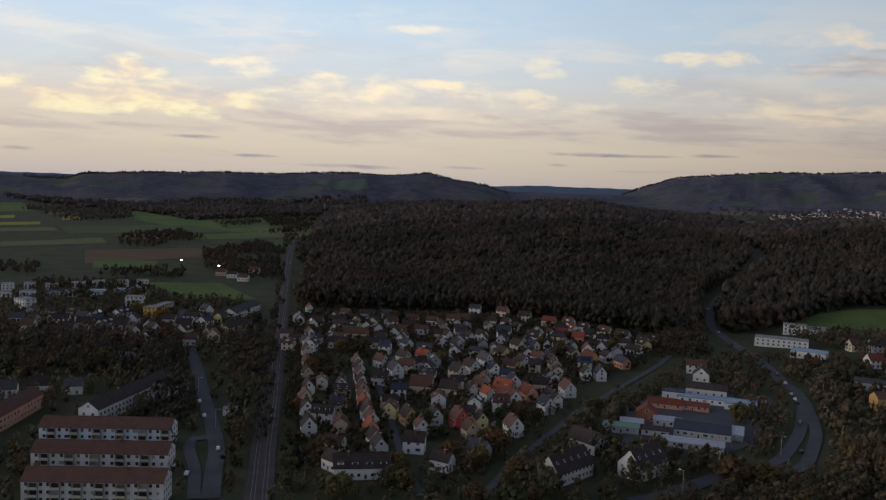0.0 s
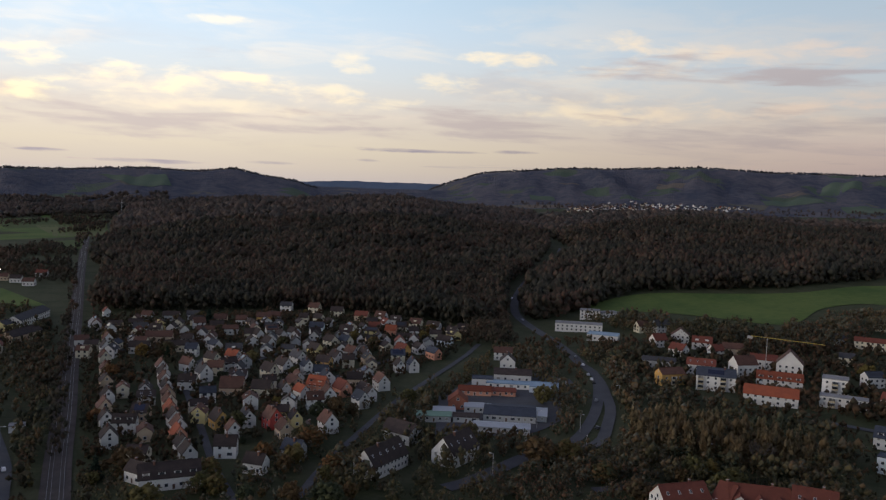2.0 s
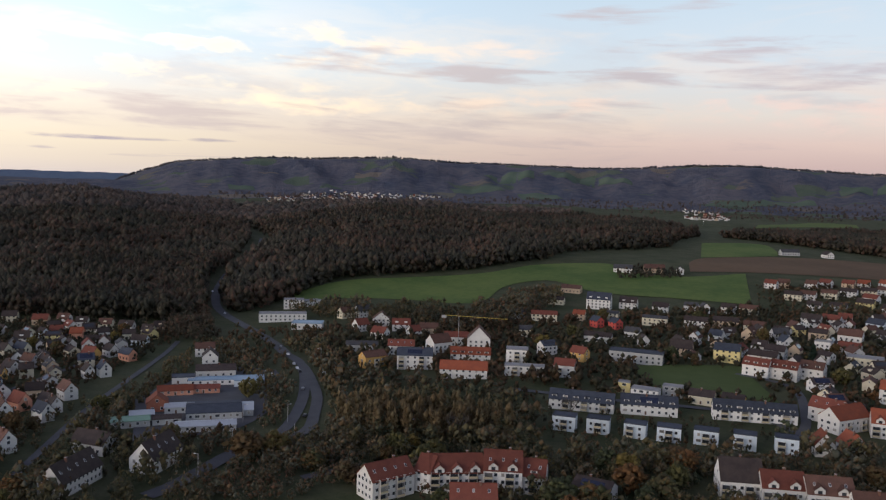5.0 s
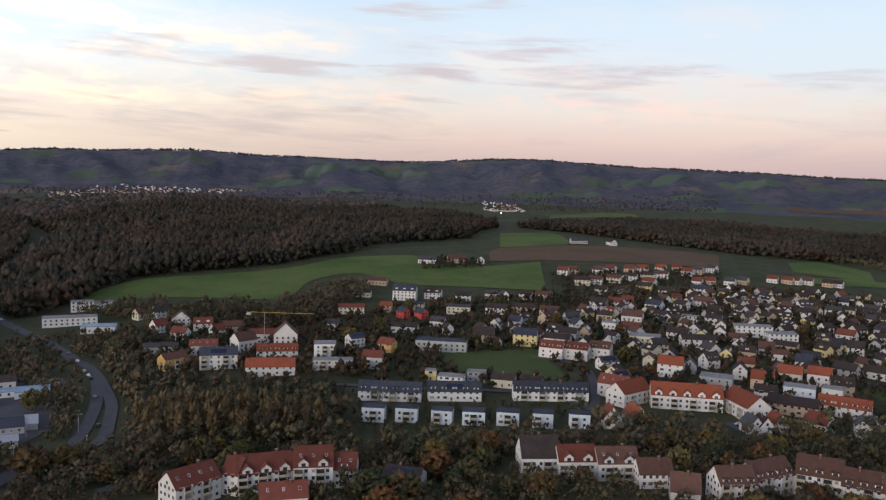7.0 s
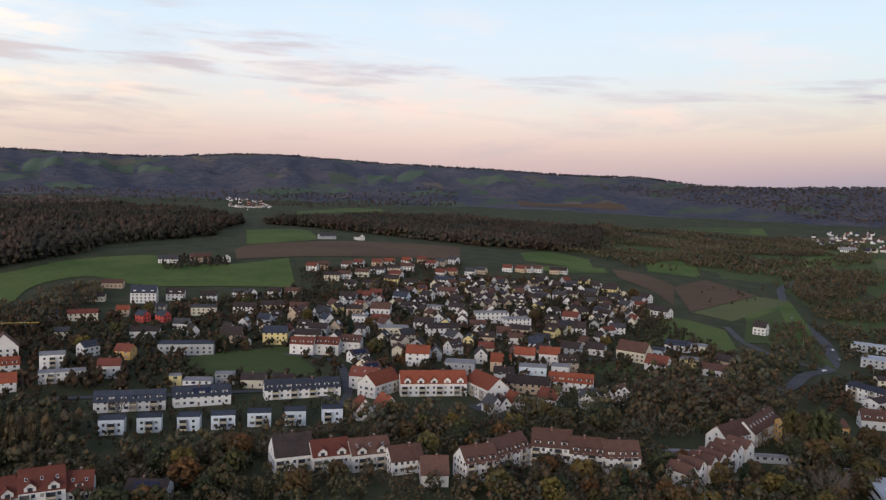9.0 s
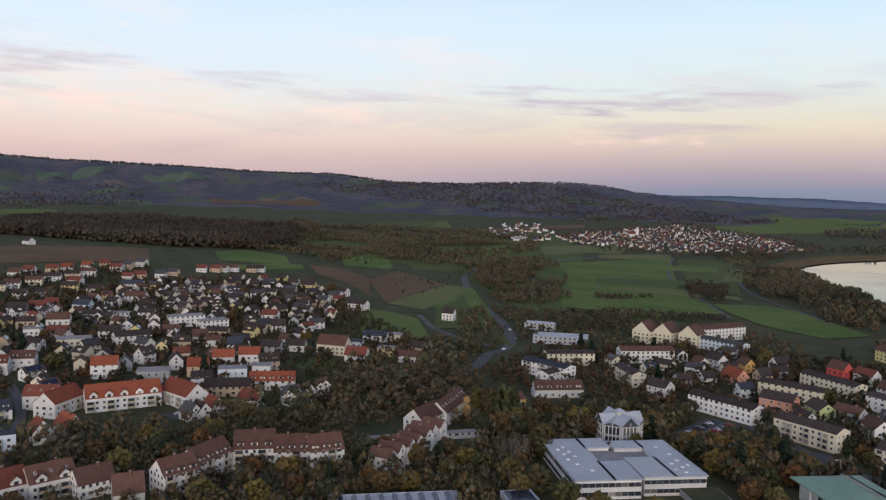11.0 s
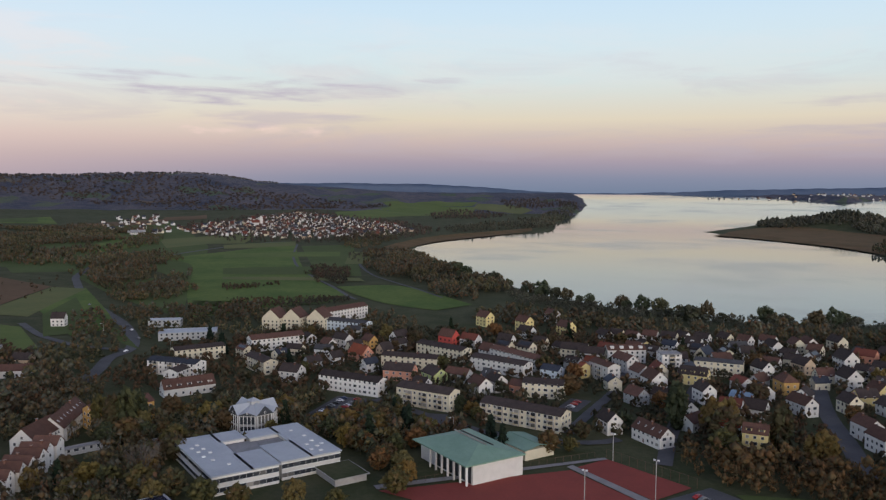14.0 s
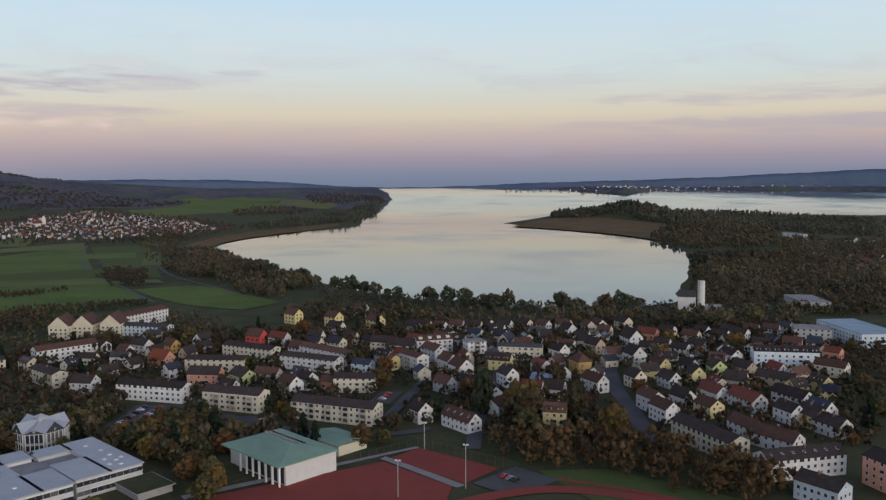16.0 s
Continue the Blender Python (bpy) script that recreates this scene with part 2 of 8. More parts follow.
M["farwood_hazed"] = hazed_far_slope()
# pasture green paled towards blue, distance haze put into the colour
M["hazed_pasture"] = mottled("hazed_pasture", (0.088, 0.126, 0.087), (0.121, 0.149, 0.104), .006, .05, .95, .05)
# outermost hills: the blue is distance haze painted as base colour
M["far_hazed"] = mottled("hazed_blue_hills", (.105, .145, .205), (.14, .175, .23), .004, .03, .95, .05, .5, 8)
M["asphalt"] = mottled("asphalt", (.065, .067, .072), (.095, .096, .1), .08, 1.2, .85, .3, .2, .02)
M["paving"] = mottled("pale_paving", (.21, .205, .2), (.28, .27, .26), .15, 1.5, .85, .3)
M["ballast"] = mottled("rail_ballast", (.06, .05, .045), (.1, .085, .075), .1, 1.5, .95, .2, .5, .05)
M["steel"] = mottled("rail_steel", (.3, .3, .3), (.22, .2, .19), .5, 4, .4, .5, metal=.9)
M["clay"] = mottled("red_sports_clay", (.26, .06, .045), (.21, .05, .04), .04, .8, .9, .2)
M["bark"] = mottled("bark", (.06, .045, .035), (.1, .08, .06), 1.5, 9, .9, .1)
TONES_WOOD = [(0.053, 0.054, 0.041), (0.067, 0.064, 0.045), (0.086, 0.070, 0.049), (0.060, 0.061, 0.043), (0.115, 0.075, 0.052), (0.072, 0.066, 0.046), (0.129, 0.070, 0.049), (0.090, 0.072, 0.049)]
M["birch_leaf"] = leafy("birch_leaves", [(0.176, 0.124, 0.064), (0.136, 0.110, 0.061), (0.187, 0.138, 0.072), (0.108, 0.089, 0.061)], .12)
M["wood_leaf"] = leafy("autumn_wood_leaves", TONES_WOOD, .09)
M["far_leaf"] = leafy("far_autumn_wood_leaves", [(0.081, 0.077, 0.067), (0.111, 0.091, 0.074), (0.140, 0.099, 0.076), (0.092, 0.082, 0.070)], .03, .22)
M["belt_leaf"] = leafy("mixed_autumn_leaves", [(0.071, 0.084, 0.049), (0.112, 0.112, 0.067), (0.168, 0.135, 0.060), (0.092, 0.092, 0.064), (0.178, 0.112, 0.053), (0.133, 0.135, 0.102), (0.087, 0.090, 0.053), (0.189, 0.100, 0.058), (0.112, 0.105, 0.064)], .07, .24)
M["rust_leaf"] = leafy("rusty_autumn_leaves", [(.16, .1, .045), (.12, .09, .045), (.2, .11, .045), (.1, .085, .045), (.17, .09, .04), (.09, .085, .045)], .1, .26)
M["garden_leaf"] = leafy("garden_hedge_leaves", [(0.049, 0.053, 0.034), (0.084, 0.070, 0.041), (0.056, 0.059, 0.035), (0.141, 0.081, 0.045), (0.069, 0.063, 0.038), (0.112, 0.067, 0.041)], .12)
# autumn tones shifted to pale blue-grey as painted distance haze
M["hazed_ridge_leaf"] = leafy("hazed_ridge_leaves", [(0.100, 0.108, 0.130), (0.140, 0.136, 0.144), (0.169, 0.148, 0.144), (0.122, 0.122, 0.130)], .008, .14)
M["shore_wood"] = leafy("shore_wood_leaves", [(0.091, 0.099, 0.074), (0.125, 0.126, 0.088), (0.103, 0.099, 0.074), (0.146, 0.126, 0.077)], .09)
M["tree_leaf"] = leafy_single("garden_tree_leaves", [(0.057, 0.070, 0.038), (0.091, 0.094, 0.040), (0.132, 0.113, 0.040), (0.142, 0.087, 0.040), (0.102, 0.074, 0.040), (0.077, 0.084, 0.040), (0.193, 0.098, 0.040)])
M["shore_leaf"] = leafy_single("shore_tree_leaves", [(0.078, 0.098, 0.058), (0.104, 0.118, 0.067), (0.122, 0.126, 0.067), (0.131, 0.101, 0.058), (0.087, 0.092, 0.058)])
M["conifer"] = leafy_single("dark_conifer_needles", [(0.018, 0.034, 0.022), (0.029, 0.042, 0.028), (0.023, 0.039, 0.020)])
M["gold_leaf"] = leafy_single("yellowing_leaves", [(0.189, 0.150, 0.046), (0.226, 0.139, 0.042), (0.161, 0.137, 0.054)])
M["twig"] = mottled("bare_twigs", (.09, .08, .07), (.12, .1, .085), 1, 6, .9, .1)


def water_material():
    m, n, b = material("lake_water", .06, 0, .5)
    pos = n.node("ShaderNodeNewGeometry").outputs["Position"]
    b.inputs["Base Color"].default_value = (.05, .075, .075, 1)
    broad = n.noise(pos, .004, 3, .6)
    n.put(b.inputs["Roughness"], n.span(broad, .4, .7, .04, .16))
    sc = n.node("ShaderNodeVectorMath", operation="MULTIPLY")
    n.link(pos, sc.inputs[0])
    sc.inputs[1].default_value = (.12, .3, 1)
    bumped(n, b, n.noise(sc.outputs[0], 1.0, 4, .6), .05, .12)
    return m


M["water"] = water_material()
H = 120.0          # eye above the town's streets


# ------------------------------------------------------------------ the lie of the land
AZ = [-60, -28, -18, -9, 0, 10, 20, 30, 40, 52, 66, 80, 90, 100, 112, 122, 140, 160]
LEVELS = {
    300: [0] * 18,
    500: [0, 0, 0, 0, 0, 0, 0, 1, 3, 4, 4, 1, 0, 0, 0, 0, 0, 0],
    800: [0, 0, 0, 0, 0, 0, 0, 6, 10, 10, 9, 2, 0, 0, 0, 0, 0, 0],
    1100: [0, 0, 0, 2, 10, 14, 12, 25, 28, 27, 22, 6, 0, 0, 0, 0, 0, 0],
    1500: [0, 0, 2, 6, 28, 38, 26, 42, 37, 34, 26, 12, 4, 0, 0, 0, 0, 0],
    2100: [2, 4, 6, 10, 58, 70, 28, 52, 32, 36, 36, 25, 12, 8, 3, 0, 0, 0],
    2900: [8, 8, 10, 18, 32, 30, 38, 45, 48, 45, 45, 35, 28, 25, 12, 4, 2, 2],
    3600: [16, 16, 20, 30, 50, 50, 70, 80, 80, 80, 75, 60, 50, 44, 30, 28, 26, 26],
    4850: [70, 70, 70, 70, 70, 70, 90, 90, 90, 90, 90, 90, 80, 75, 72, 70, 70, 70],
}
LEVEL_R = np.array(sorted(LEVELS), float)
LEVEL_Z = np.array([LEVELS[k] for k in sorted(LEVELS)], float)


def smooth(a, b, v):
    s = np.clip((v - a) / (b - a), 0, 1)
    return s * s * (3 - 2 * s)


def lake_level(r):
    """The water: flat, then lifting a little with the far distance, which is drawn in closer than it lies."""
    return -3 + 66 * smooth(2500, 4900, r) ** 0.9


def ridge(az, pairs):
    a, e = zip(*pairs)
    return np.interp(az, a, e)


RIDGE_WEST = [(-60, -.6), (-31, -.7), (-28, -2.2), (-26.5, -1.2), (-23.6, -.2), (-19, 0), (-16, .12), (-11, .19), (-8, .4), (-6.5, .44),
              (-3.7, .3), (-1.1, .63), (.6, .22), (3, -.1), (5.8, -.93), (8, -1.6), (12, -2.6)]
RIDGE_NORTH = [(8, -2.5), (11.8, -.65), (13.8, .2), (16, .88), (19.9, 1.23), (22.3, 1.38), (26, 1.44), (30.5, 1.67), (35, 1.44), (40, 1.41), (43.5, 1.31),
               (47, 1.38), (51, 1.67), (55, 1.69), (58, 1.5), (61, 1.36), (66, 1.24), (70.5, 1.08), (73.5, .92), (78.7, .9), (82.3, .5), (86, .2), (92, -.6)]
RIDGE_EAST = [(78, -.4), (82.3, .42), (88, .45), (92, .62), (95, .63), (97, .55), (99.8, .05), (103, -.15), (110, -.6)]
RIDGE_FAR = [(-60, -.15), (-28, -.22), (-20, -.3), (3, -.08), (7, .08), (13, .05), (20, -.2), (80, .45), (84, .4), (100, .02), (106, .05), (111, .0),
             (114, -.12), (117, -.35), (120, -.54), (123, -.62), (126, -.58), (130, -.4), (134, -.26), (138, -.18), (144, .02), (148, .22), (154, .49), (165, .6)]


MOUNDS = [(1640, -1860, 110, 34), (1480, -2010, 110, 14), (1930, 466, 26, 15)]     # wooded hill of the peninsula, heap of the gravel pit


def swell(x, y):
    """Gentle, uneven rise and fall, about -1 to 1."""
    return (np.sin(x / 190 + 1.3 * np.sin(y / 260)) * np.sin(y / 230 + 1.1 * np.sin(x / 310 + 2)) + .5 * np.sin(x / 83 + y / 97 + 1) * np.sin(y / 71 - x / 130)) / 1.5


def land(x, y):
    """Ground height without the lake's bed."""
    x, y = np.asarray(x, float), np.asarray(y, float)
    az, r = np.degrees(np.arctan2(x, y)), np.maximum(np.hypot(x, y), 1)
    az = np.clip(az, -60, 160)
    ai = np.clip(np.searchsorted(AZ, az) - 1, 0, len(AZ) - 2)
    a0, a1 = np.array(AZ, float)[ai], np.array(AZ, float)[ai + 1]
    fa = smooth(0, 1, (az - a0) / (a1 - a0))
    rr = np.clip(r, 300, 4850)
    ri = np.clip(np.searchsorted(LEVEL_R, rr) - 1, 0, len(LEVEL_R) - 2)
    fr = (rr - LEVEL_R[ri]) / (LEVEL_R[ri + 1] - LEVEL_R[ri])
    z = (LEVEL_Z[ri, ai] * (1 - fa) + LEVEL_Z[ri, ai + 1] * fa) * (1 - fr) + (LEVEL_Z[ri + 1, ai] * (1 - fa) + LEVEL_Z[ri + 1, ai + 1] * fa) * fr
    z = z + swell(x, y) * 9 * smooth(1100, 2600, r) * np.clip(z / 30, 0, 1)
    for pairs, at, front, back in ((RIDGE_WEST, 3800, 650, 300), (RIDGE_NORTH, 4400, 1000, 300), (RIDGE_EAST, 4000, 800, 300), (RIDGE_FAR, 4780, 130, 60)):
        el = ridge(az, pairs) + .03 * np.sin(az * 2.9) * np.sin(az * 1.7 + 1) - .03
        top = H + at * np.tan(np.radians(el))
        d = r - at
        shape = np.exp(-(d / np.where(d < 0, front, back)) ** 2) * (1 + .10 * swell(x * 1.3, y * 1.3) * smooth(60, 500, -d))
        spur = .5 * np.sin(az * .83 + 1.4 * np.sin(d / 450 + az * .3)) + .3 * np.sin(az * 2.1 + 2 + d / 240) + .2 * np.sin(az * 4.7 - d / 170)
        shape = shape * (1 - .15 * (.8 - spur) * smooth(30, 450, -d) * smooth(1500, 700, -d))
        z = np.maximum(z, top * shape)
    for mx, my, mr, mh in MOUNDS:
        z = z + mh * np.exp(-((x - mx) ** 2 + (y - my) ** 2) / mr ** 2)
    return np.maximum(z, np.where(r > 2500, lake_level(r) + 2.5, -1))
# ------------------------------------------------------------------ mesh helpers
def grid_mesh(name, verts, faces, mats, smooth_=False, index=None):
    me = bpy.data.meshes.new(name)
    me.from_pydata([tuple(v) for v in verts] if not isinstance(verts, np.ndarray) else verts.tolist(), [], faces if isinstance(faces, list) else faces.tolist())
    for m in mats if isinstance(mats, (list, tuple)) else [mats]:
        me.materials.append(m)
    if index is not None:
        me.polygons.foreach_set("material_index", index)
    if smooth_:
        me.polygons.foreach_set("use_smooth", [True] * len(me.polygons))
    me.update()
    return me


def soup(name, verts, tris, mat, round_=True):
    """A large mesh of triangles from numpy arrays."""
    me = bpy.data.meshes.new(name)
    me.vertices.add(len(verts))
    me.vertices.foreach_set("co", np.asarray(verts, np.float32).ravel())
    me.loops.add(3 * len(tris))
    me.loops.foreach_set("vertex_index", np.asarray(tris, np.int32).ravel())
    me.polygons.add(len(tris))
    me.polygons.foreach_set("loop_start", np.arange(0, 3 * len(tris), 3, dtype=np.int32))
    me.materials.append(mat)
    if round_:
        me.polygons.foreach_set("use_smooth", [True] * len(tris))
    me.update(calc_edges=True)
    return me


# ------------------------------------------------------------------ lake outline in plan
SHORE = [(1408, -513), (1550, -590), (1681, -696), (1740, -800), (1780, -910), (1830, -1059), (2171, -1270), (2653, -1640), (3005, -1900), (3428, -2140), (4100, -2480),
         (3960, -2760), (3500, -3080), (2640, -3000), (2760, -3500), (2230, -3740), (1800, -3900), (1250, -3900), (1180, -2500), (1425, -2330), (1804, -2230), (1937, -2031),
         (1958, -1880), (1700, -1432), (1378, -1351), (1153, -1328), (1008, -1241), (871, -1139), (716, -940), (587, -765), (511, -650), (534, -561), (590, -500),
         (711, -455), (827, -446), (946, -444), (1093, -453), (1203, -474), (1300, -492)]


def shore_distance(x, y):
    """Metres to the shore line, negative over the water."""
    x, y = np.asarray(x, float), np.asarray(y, float)
    best = np.full(x.shape, 1e9)
    inside = np.zeros(x.shape, bool)
    for (ax, ay), (bx, by) in zip(SHORE, SHORE[1:] + SHORE[:1]):
        dx, dy = bx - ax, by - ay
        t = np.clip(((x - ax) * dx + (y - ay) * dy) / (dx * dx + dy * dy), 0, 1)
        best = np.minimum(best, np.hypot(x - ax - t * dx, y - ay - t * dy))
        cross = (ay > y) != (by > y)
        inside ^= cross & (x < (bx - ax) * (y - ay) / (by - ay if by != ay else 1e-9) + ax)
    return np.where(inside, -best, best)


def terrain(x, y):
    """Ground height, with the lake's bed and its low banks."""
    z, d = land(x, y), shore_distance(x, y) + 7 * swell(np.asarray(x) * 5, np.asarray(y) * 5)
    r = np.hypot(x, y)
    low = lake_level(r)
    return np.where(d < 0, low + np.maximum(d * .08, -3), low + (z - low) * smooth(0, 45, d) + np.minimum(d * .03, .6) * (d < 45))


def height(x, y):
    return float(terrain(np.array([x]), np.array([y]))[0])


def build_ground():
    azs = np.radians(np.concatenate([np.arange(-180, -45, 6.0), np.arange(-45, 172, .42), np.arange(172, 180, 4.0)]))
    rs = np.concatenate([[0.5, 60, 120, 160], 200 * 1.018 ** np.arange(0, 142), 2500 * 1.011 ** np.arange(0, 70)])
    rs = np.append(rs[rs < 4840], 4850)
    A, R = np.meshgrid(azs, rs)
    x, y = R * np.sin(A), R * np.cos(A)
    z = terrain(x, y)
    n, k = len(rs), len(azs)
    i = (np.arange(n - 1)[:, None] * k + np.arange(k)[None, :])
    j = (np.arange(n - 1)[:, None] * k + (np.arange(k)[None, :] + 1) % k)
    quads = np.stack([i, j, j + k, i + k], -1).reshape(-1, 4)
    rc = np.repeat((rs[:-1] + rs[1:]) / 2, k)
    # faces beyond 2950 m, then 4560 m, take colours with haze painted in
    me = grid_mesh("ground", np.stack([x, y, z], -1).reshape(-1, 3), quads, [M["ground"], M["farwood_hazed"], M["far_hazed"]], True, ((rc > 2950).astype(np.int32) + (rc > 4560)).tolist())
    return tagged(new("ground", me), "dark grassy earth of a wooded valley under dusk light", "ground", kind="structure")


build_ground()


def build_lake():
    rs = np.array([430, 600, 900, 1300, 1800, 2300, 2600, 2900, 3200, 3500, 3800, 4100, 4400, 4680.0])
    azs = np.radians(np.arange(100, 172, 3.0))
    A, R = np.meshgrid(azs, rs)
    z = lake_level(R)
    k = len(azs)
    q = [(a * k + b, a * k + b + 1, a * k + k + b + 1, a * k + k + b) for a in range(len(rs) - 1) for b in range(k - 1)]
    me = grid_mesh("water", np.stack([R * np.sin(A), R * np.cos(A), z], -1).reshape(-1, 3), q, M["water"], True)
    tagged(new("water", me), "calm pale lake reflecting the evening sky", "lake", kind="structure")


build_lake()


# ------------------------------------------------------------------ strips laid on the ground: fields, roads, paths
def resample(line, n):
    p = np.array(line, float)
    if len(p) > 2:      # rounded through its corners
        q = [p[0]]
        for a, b, c, d in zip(np.vstack([p[:1], p[:-2]]), p[:-1], p[1:], np.vstack([p[2:], p[-1:]])):
            for t in np.linspace(0, 1, 9)[1:]:
                q.append(.5 * (2 * b + (c - a) * t + (2 * a - 5 * b + 4 * c - d) * t * t + (3 * b - a - 3 * c + d) * t ** 3))
        p = np.array(q)
    s = np.concatenate([[0], np.cumsum(np.hypot(*np.diff(p, axis=0).T))])
    u = np.linspace(0, s[-1], n)
    return np.stack([np.interp(u, s, p[:, 0]), np.interp(u, s, p[:, 1])], -1), s[-1]


def strip(name, a, b, mat, lift=.3, label="", category="", cell=14.0, kind="structure", thick=0.0):
    _, la = resample(a, 2)
    _, lb = resample(b, 2)
    n = int(np.clip(max(la, lb) / cell, 2, 160))
    A, B = resample(a, n + 1)[0], resample(b, n + 1)[0]
    m = int(np.clip(np.hypot(*(A - B).T).max() / cell, 1, 60))
    f = np.linspace(0, 1, m + 1)[:, None, None]
    P = (A[None] * (1 - f) + B[None] * f).reshape(-1, 2)
    z = np.maximum(terrain(P[:, 0], P[:, 1]), 0 * P[:, 0] - 2.4) + lift
    k = n + 1
    q = [(i * k + j, i * k + j + 1, i * k + k + j + 1, i * k + k + j) for i in range(m) for j in range(n)]
    me = grid_mesh(name, np.c_[P, z], q, mat, True)
    return tagged(new(name, me), label, category, kind=kind)


def offset(line, d):
    p, n = np.array(line, float), len(line)
    t = np.gradient(p, axis=0)
    t /= np.maximum(np.hypot(*t.T)[:, None], 1e-6)
    return p + np.stack([-t[:, 1], t[:, 0]], -1) * d


def road(line, width, name="road", mat=None, lift=.45, label="grey asphalt road winding between trees and houses", category="road", cell=9.0):
    _, length = resample(line, 2)
    p = resample(line, max(3, int(length / cell)))[0]
    return strip(name, offset(p, width / 2), offset(p, -width / 2), mat or M["asphalt"], lift, label, category, cell)
# ------------------------------------------------------------------ foliage
OCTA_V = np.array([(1, 0, 0), (0, 1, 0), (-1, 0, 0), (0, -1, 0), (0, 0, 1), (0, 0, -1)], float)
OCTA_F = np.array([(0, 1, 4), (1, 2, 4), (2, 3, 4), (3, 0, 4), (1, 0, 5), (2, 1, 5), (3, 2, 5), (0, 3, 5)])


def crown_points(rng, n, shape):
    """Points in the shell of a crown that spans 0..1 in height with radius about .5."""
    d = rng.normal(size=(n, 3))
    d /= np.linalg.norm(d, axis=1)[:, None]
    rad = rng.uniform(.55, 1.0, n)[:, None] ** .6
    p = d * rad
    if shape == "round":
        lump = 1 + .22 * np.sin(3 * np.arctan2(d[:, 1], d[:, 0]) + rng.uniform(0, 6)) * np.cos(2.3 * d[:, 2] + rng.uniform(0, 6))
        p = p * lump[:, None]
        return np.stack([p[:, 0] * .5, p[:, 1] * .5, .54 + p[:, 2] * .42], -1)
    if shape == "tall":
        return np.stack([p[:, 0] * .2, p[:, 1] * .2, .52 + p[:, 2] * .48], -1)
    u = rng.uniform(0, 1, n) ** 1.3          # cone
    a = rng.uniform(0, 2 * np.pi, n)
    w = (1 - u) * .26 * rng.uniform(.7, 1.05, n) * (1 + .25 * np.sin(u * 38)) + .012
    return np.stack([w * np.cos(a), w * np.sin(a), .08 + u * .92], -1)


def crown_arrays(seed, clumps, leaves, shape, size=.15, leaf=.07):
    rng = np.random.default_rng(seed)
    c = crown_points(rng, clumps, shape)
    c[:, :2] *= .8
    v = OCTA_V[None] * rng.uniform(.65, 1.3, (clumps, 6, 1)) * (size * rng.uniform(.7, 1.25, (clumps, 1, 1)))
    if shape != "round":
        v[:, :, :2] *= .55
    v = v + c[:, None]
    V = [v.reshape(-1, 3)]
    F = [(OCTA_F[None] + 6 * np.arange(clumps)[:, None, None]).reshape(-1, 3)]
    if leaves:
        p = crown_points(rng, leaves, shape)
        e1 = rng.normal(size=(leaves, 3)) * leaf
        e2 = rng.normal(size=(leaves, 3)) * leaf
        q = np.stack([p - e1, p + e2, p + e1, p - e2], 1)
        base = len(V[0])
        V.append(q.reshape(-1, 3))
        i = base + 4 * np.arange(leaves)[:, None]
        F.append(np.concatenate([i + [0, 1, 2], i + [0, 2, 3]]))
    return np.concatenate(V), np.concatenate(F)


def limbs(seed, shape="round", bare=False):
    """A tapered trunk that forks into limbs, in a tree of height 1."""
    rng = np.random.default_rng(seed)
    V, F = [], []

    def tube(a, b, ra, rb, n=5):
        a, b = np.array(a, float), np.array(b, float)
        d = (b - a) / np.linalg.norm(b - a)
        s = np.cross(d, (.3, .9, .2))
        s /= np.linalg.norm(s)
        t = np.cross(d, s)
        k = len(V)
        for o, rr in ((a, ra), (b, rb)):
            for i in range(n):
                w = 2 * math.pi * i / n
                V.append(o + rr * (math.cos(w) * s + math.sin(w) * t))
        for i in range(n):
            j = (i + 1) % n
            F.append((k + i, k + j, k + n + j, k + n + i))

    if shape != "round":
        tube((0, 0, -.02), (0, 0, .9), .02, .004)
        return V, F
    tube((0, 0, -.03), (.01, 0, .3), .028, .02, 6)
    for i in range(9 if bare else 5):
        w = i * 2.4 + rng.uniform(-.3, .3)
        reach = rng.uniform(.16, .3)
        mid = (reach * math.cos(w), reach * math.sin(w), rng.uniform(.5, .68))
        tube((.01, 0, rng.uniform(.2, .3)), mid, .014, .007, 4)
        for k in range(7 if bare else 1):
            w2 = w + rng.uniform(-.9, .9)
            tip = (mid[0] + .16 * math.cos(w2), mid[1] + .16 * math.sin(w2), rng.uniform(.7, .97))
            tube(mid, tip, .006, .002, 3)
            if bare:
                for _ in range(4):
                    w3 = w2 + rng.uniform(-1.2, 1.2)
                    f = rng.uniform(.3, .9)
                    o = [m + f * (t - m) for m, t in zip(mid, tip)]
                    tube(o, (o[0] + .09 * math.cos(w3), o[1] + .09 * math.sin(w3), o[2] + rng.uniform(.02, .12)), .003, .0012, 3)
    return V, F


TREES = {}
